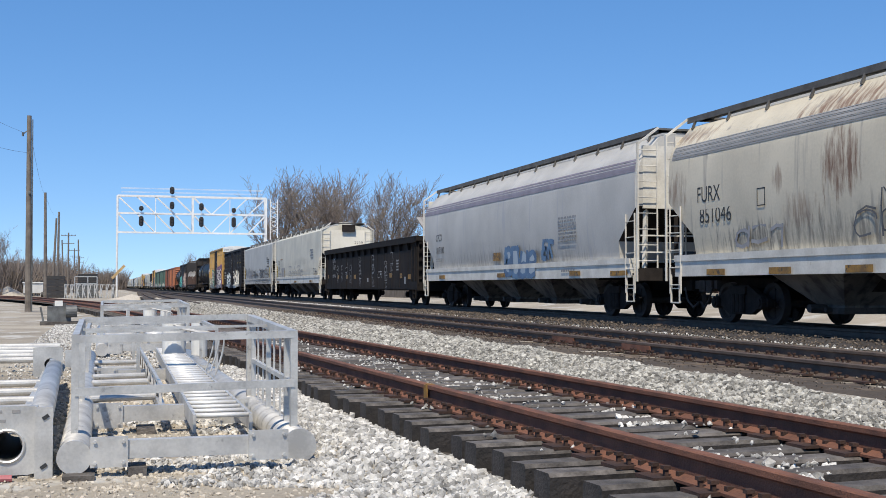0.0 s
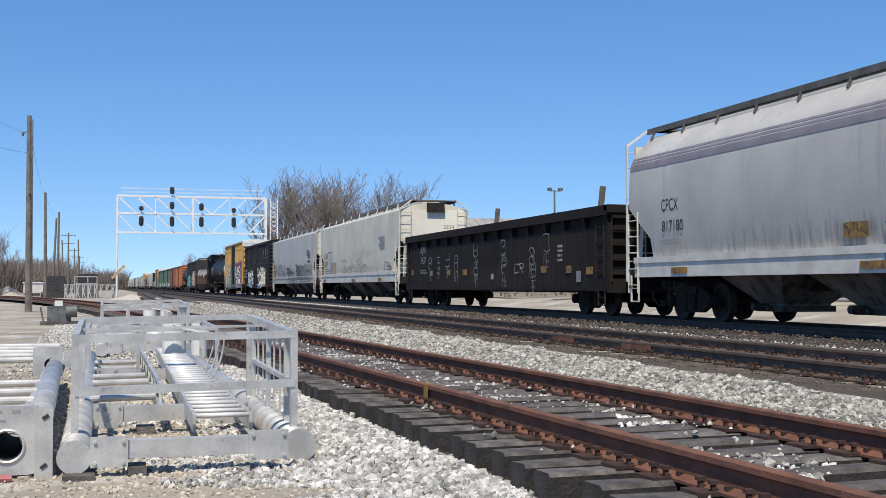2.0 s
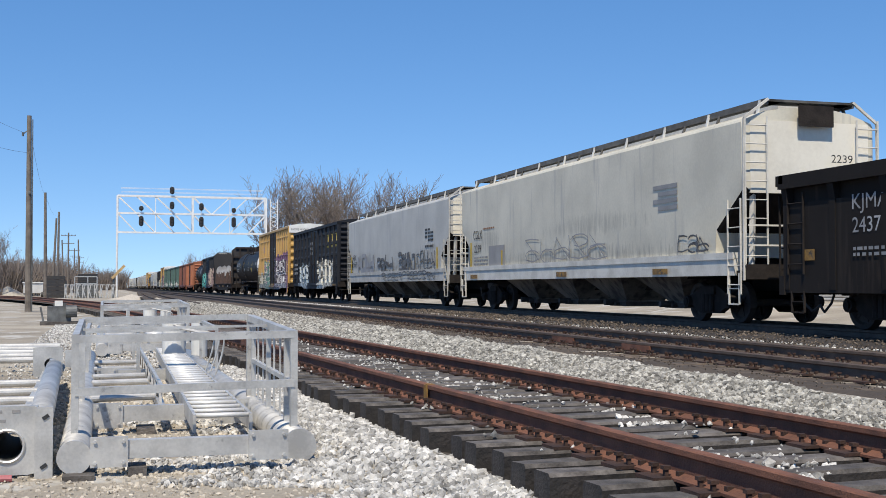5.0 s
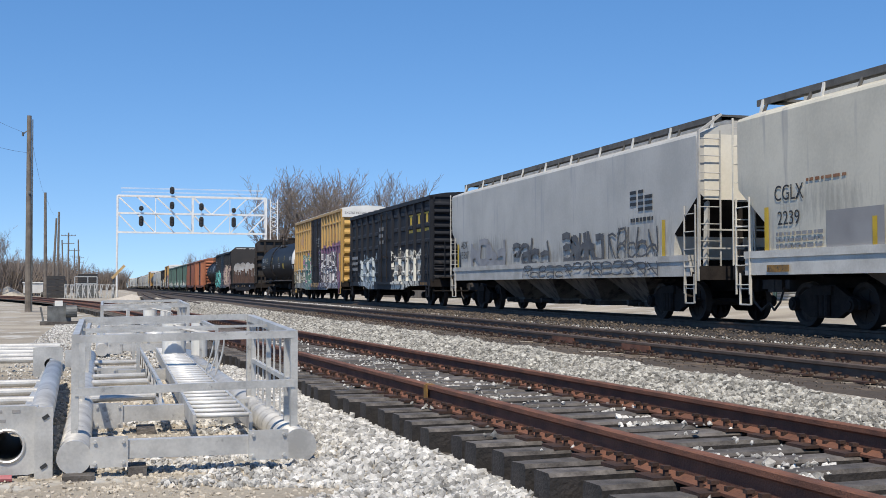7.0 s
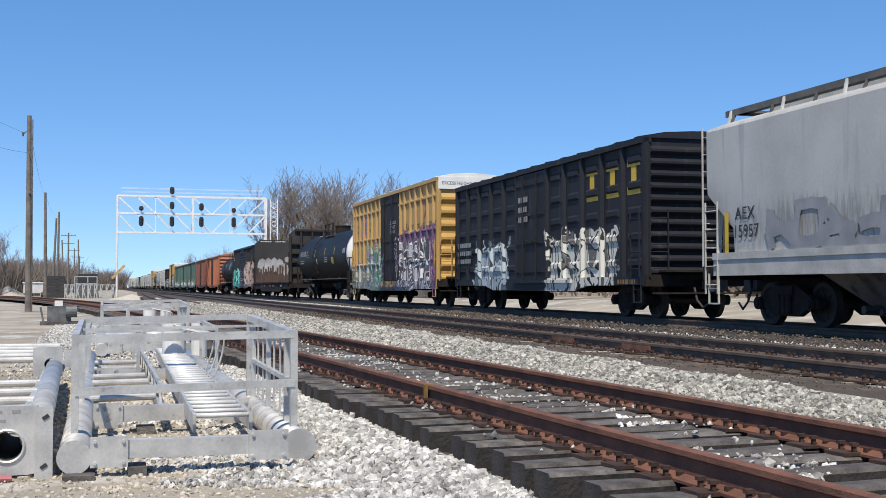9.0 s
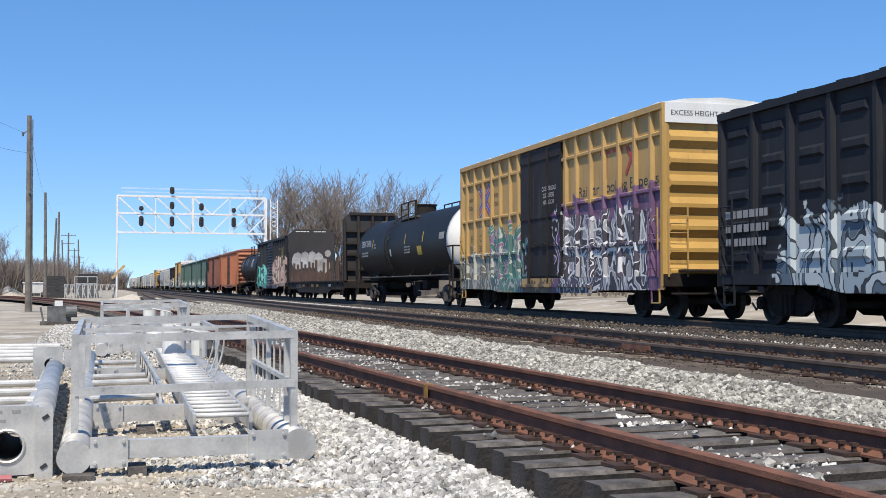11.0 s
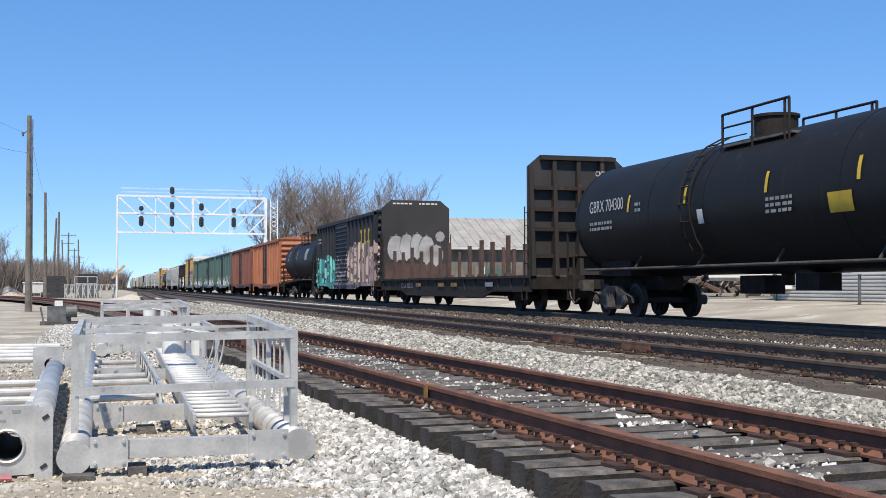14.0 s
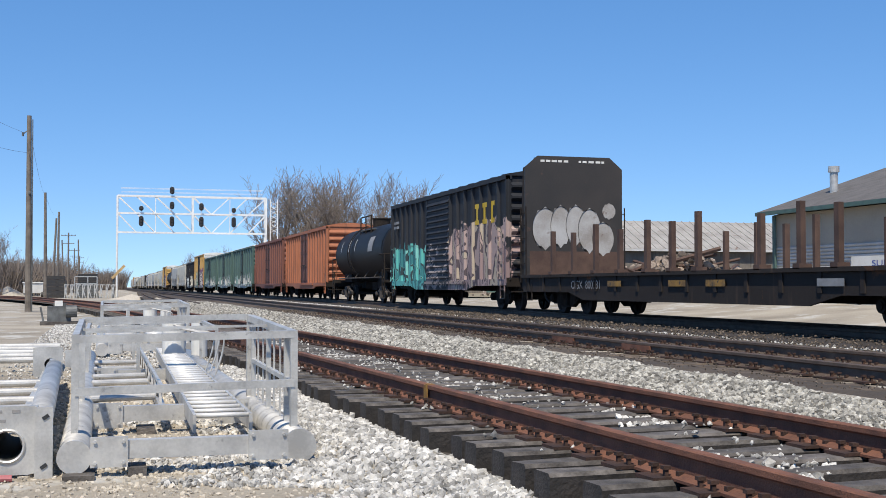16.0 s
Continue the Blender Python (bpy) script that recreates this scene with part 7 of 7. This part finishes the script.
# white pickup parked behind the train
def pickup(m, label):
    t = new("pickup_truck")
    W = 0.95
    bm = NB()
    side = [(-2.8, 0.45), (2.75, 0.45), (2.8, 0.75), (2.7, 1.05), (1.35, 1.12), (0.75, 1.75), (-0.75, 1.78), (-0.85, 1.12), (-2.8, 1.10)]
    loft(bm, [[(s * W * (1.0 if z < 1.2 else 0.82), y, z) for y, z in side] for s in (-1, 1)])
    part("body", bm, M["hatch_white"], t)
    for s in (-1, 1):
        bm = NB()
        loft(bm, [[(s * W * q, y, z) for y, z in ((1.15, 1.2), (0.7, 1.68), (-0.65, 1.70), (-0.72, 1.2))] for q in (0.86, 0.93)])
        part("side_window", bm, M["hole"], t)
        for y in (-1.85, 1.8):
            w = part("wheel", rod(NB(), (s * 0.70, y, 0.38), (s * 0.97, y, 0.38), 0.38, 18), M["black"], t)
            part("rim", rod(NB(), (s * 0.96, y, 0.38), (s * 0.985, y, 0.38), 0.22, 12), M["galv"], w)
    part("bumper", box(NB(), -0.95, 0.95, 2.74, 2.9, 0.45, 0.68), M["galv"], t)
    t.matrix_basis = m
    return tagged(t, label, "pickup truck", "parked vehicles")


pickup(pose(30.3, 42.6, 0.72, 0, 0, 52), "white pickup truck parked behind the tracks")
tr = tagged(new("flatbed_trailer"), "low flatbed trailer parked behind the tracks", "trailer", "parked vehicles")
part("deck", box(NB(), -1.2, 1.2, -4, 4, 0.85, 1.02), M["mach"], tr)
part("rail", box(box(NB(), -1.2, -1.1, -4, 4, 1.02, 1.25), 1.1, 1.2, -4, 4, 1.02, 1.25), M["hatch_white"], tr)
for y in (-2.4, -1.4, 1.8):
    for s in (-1, 1):
        part("wheel", rod(NB(), (s * 0.8, y, 0.42), (s * 1.1, y, 0.42), 0.42, 16), M["black"], tr)
tr.matrix_basis = pose(33.5, 52.0, 0.70, 0, 0, 62)
sb = tagged(new("sign_board"), "white sign board with blue lettering on legs", "sign board")
part("panel", box(NB(), 26.0, 26.08, 31.5, 36.4, 1.7, 2.35), M["hatch_white"], sb)
for y in (31.8, 36.0):
    part("leg", bar(NB(), (26.05, y, 0), (26.05, y, 1.75), 0.08), M["mach"], sb)
lettering("SUPER", sb, (25.99, 35.2, 1.98), 0.22, M["markb"], 1.5)

M["grass"] = mat("dry_grass", (0.27, 0.23, 0.155), (0.15, 0.125, 0.085), 0.95, 0, 0.4, 0.8, 12, spots=(0.36, 0.32, 0.25), spot_at=0.6)
tagged(part("verge", loft(NB(), [[(25.0 + 1.2 * math.sin(y * 0.7), y, 0.56), (31, y, 0.77), (80, y, 0.77)] for y in range(48, 95, 2)], False, False), M["grass"]), "strip of dry brown grass behind the tracks", "verge", kind="structure")
brush("dry_weeds", 90, (25.5, 33.0), (48, 92), (0.12, 0.35), 9, "dry weeds along the verge")

# log and scrap heap beyond the train
M["rubble"] = mat("dusty_rubble", (0.26, 0.21, 0.17), (0.12, 0.095, 0.08), 0.95, 0, 2, 0.4, 20, island=0.5)
rnd = random.Random(12)
heap = NB()
for k in range(130):
    a = rnd.uniform(0, 6.3)
    c = Vector((rnd.uniform(37, 56), rnd.uniform(82, 89), 0))
    hh = 4.3 * max(0.15, 1 - abs(c.x - 45) / 13) * rnd.uniform(0.2, 1)
    d = Vector((math.cos(a), math.sin(a), rnd.uniform(-0.3, 0.3))) * rnd.uniform(0.7, 1.8)
    rod(heap, c + Vector((0, 0, hh)) - d, c + Vector((0, 0, hh)) + d, rnd.uniform(0.1, 0.25), 6)
tagged(part("scrap_heap", heap, M["stake"]), "heap of broken timber and rusty scrap", "scrap heap", kind="stuff")
stones("rubble", np.array([(c_, 85.5 + 2.5 * rnd.gauss(0, 0.5), rnd.uniform(0, 4.0) * max(0.12, 1 - abs(c_ - 45) / 12)) for c_ in [45 + 10 * rnd.gauss(0, 0.45) for _ in range(1500)]]), (0.2, 0.55), M["rubble"], "rubble mixed into the scrap heap", 33)

# ---- far left of the yard: gravel heaps, stacked panels and frames ----
def heap_bm(cx, cy, w, d, h, seed):
    bm = NB()
    n, rings = 28, 7
    secs = []
    for r in range(rings):
        q = r / (rings - 1)
        secs.append([(cx + w * (1 - q * 0.985) * math.cos(a) * (1 + 0.12 * noise.noise((math.cos(a) * 2, math.sin(a) * 2, seed + q))), cy + d * (1 - q * 0.985) * math.sin(a),
                      h * (q ** 1.2) * (1 + 0.12 * noise.noise((a, q * 3, seed))) - 0.05) for a in [k * math.tau / n for k in range(n)]])
    return loft(bm, secs)


for cx, cy, w, d, h in ((-17.0, 150, 4.5, 4, 1.5), (-11.5, 152, 3.2, 3, 1.3), (-22, 154, 5, 4, 1.7), (2.6, 120, 2.6, 4, 0.55), (4.2, 100, 2.0, 4, 0.4)):
    tagged(part("gravel_heap", heap_bm(cx, cy, w, d, h, cx), M["stone2"], smooth=True), "pale heap of gravel in the yard", "gravel heap", "gravel heaps")
for x0, x1, y, z1, m_ in ((-6.6, -4.3, 140, 2.5, M["black"]), (-3.0, 2.3 - 3.0, 142, 2.75, M["black"]), (-3.0 - 0.2, -0.6, 139, 1.5, M["mach"])):
    st = tagged(new("panel_stack"), "stack of dark steel panels at the yard edge", "panel stack", "yard stacks")
    for k in range(6):
        z = z1 * k / 6
        part("panel", box(NB(), x0 + 0.05 * (k % 2), x1 - 0.04 * (k % 3), y, y + 3.0, z + 0.03, z + z1 / 6), m_, st)
fr = tagged(new("frame_rack"), "grey galvanised frames stacked in the yard", "steel frames", "yard stacks")
for k in range(9):
    x = -4.2 + k * 0.62
    part("frame", box(box(bar(bar(NB(), (x, 134, 0), (x + 0.3, 134, 1.5), 0.09), (x + 0.35, 134, 0), (x, 134, 1.5), 0.07), x, x + 0.08, 134, 136, 0, 1.5), x, x + 0.5, 134, 134.1, 1.42, 1.52), M["galv"], fr)
fr2 = tagged(new("open_frame"), "tall open steel frame standing in the yard", "steel frames", "yard stacks")
for x in (-3.2, -1.8, -0.8):
    part("upright", bar(NB(), (x, 137, 0), (x, 137, 2.4), 0.1), M["galv"], fr2)
for z in (1.6, 2.4):
    part("crossbar", bar(NB(), (-3.2, 137, z), (-0.8, 137, z), 0.1), M["galv"], fr2)
wt = tagged(new("storage_trailer"), "white storage trailer parked at the yard edge", "trailer", "parked vehicles")
part("box_body", box(NB(), -9.2, -7.0, 146, 152, 0.5, 1.7), M["wallwhite"], wt)
part("roof_rim", box(NB(), -9.3, -6.9, 145.9, 152.1, 1.68, 1.82), M["hatch_white"], wt)
for x in (-9.0, -7.2):
    part("wheel", rod(NB(), (x, 146.2, 0.35), (x + 0.3, 146.2, 0.35), 0.36, 12), M["black"], wt)


def motions():
    for e, c in CARS:
        side, lift = e.get("side", 0.0), e.get("lift", 0.0)
        walk(e, [(t, pose(TRAIN_X + side, c - SPEED * t, RAIL_Z + lift)) for t in (0, 4, 8, 12, 16)])
    turn = math.degrees(SPEED / 0.434)
    for w, y in WHEELS:
        walk(w, [(k / 15, pose(0, y, 0.434, turn * k / 15, 0, 0)) for k in range(241)])


motions()
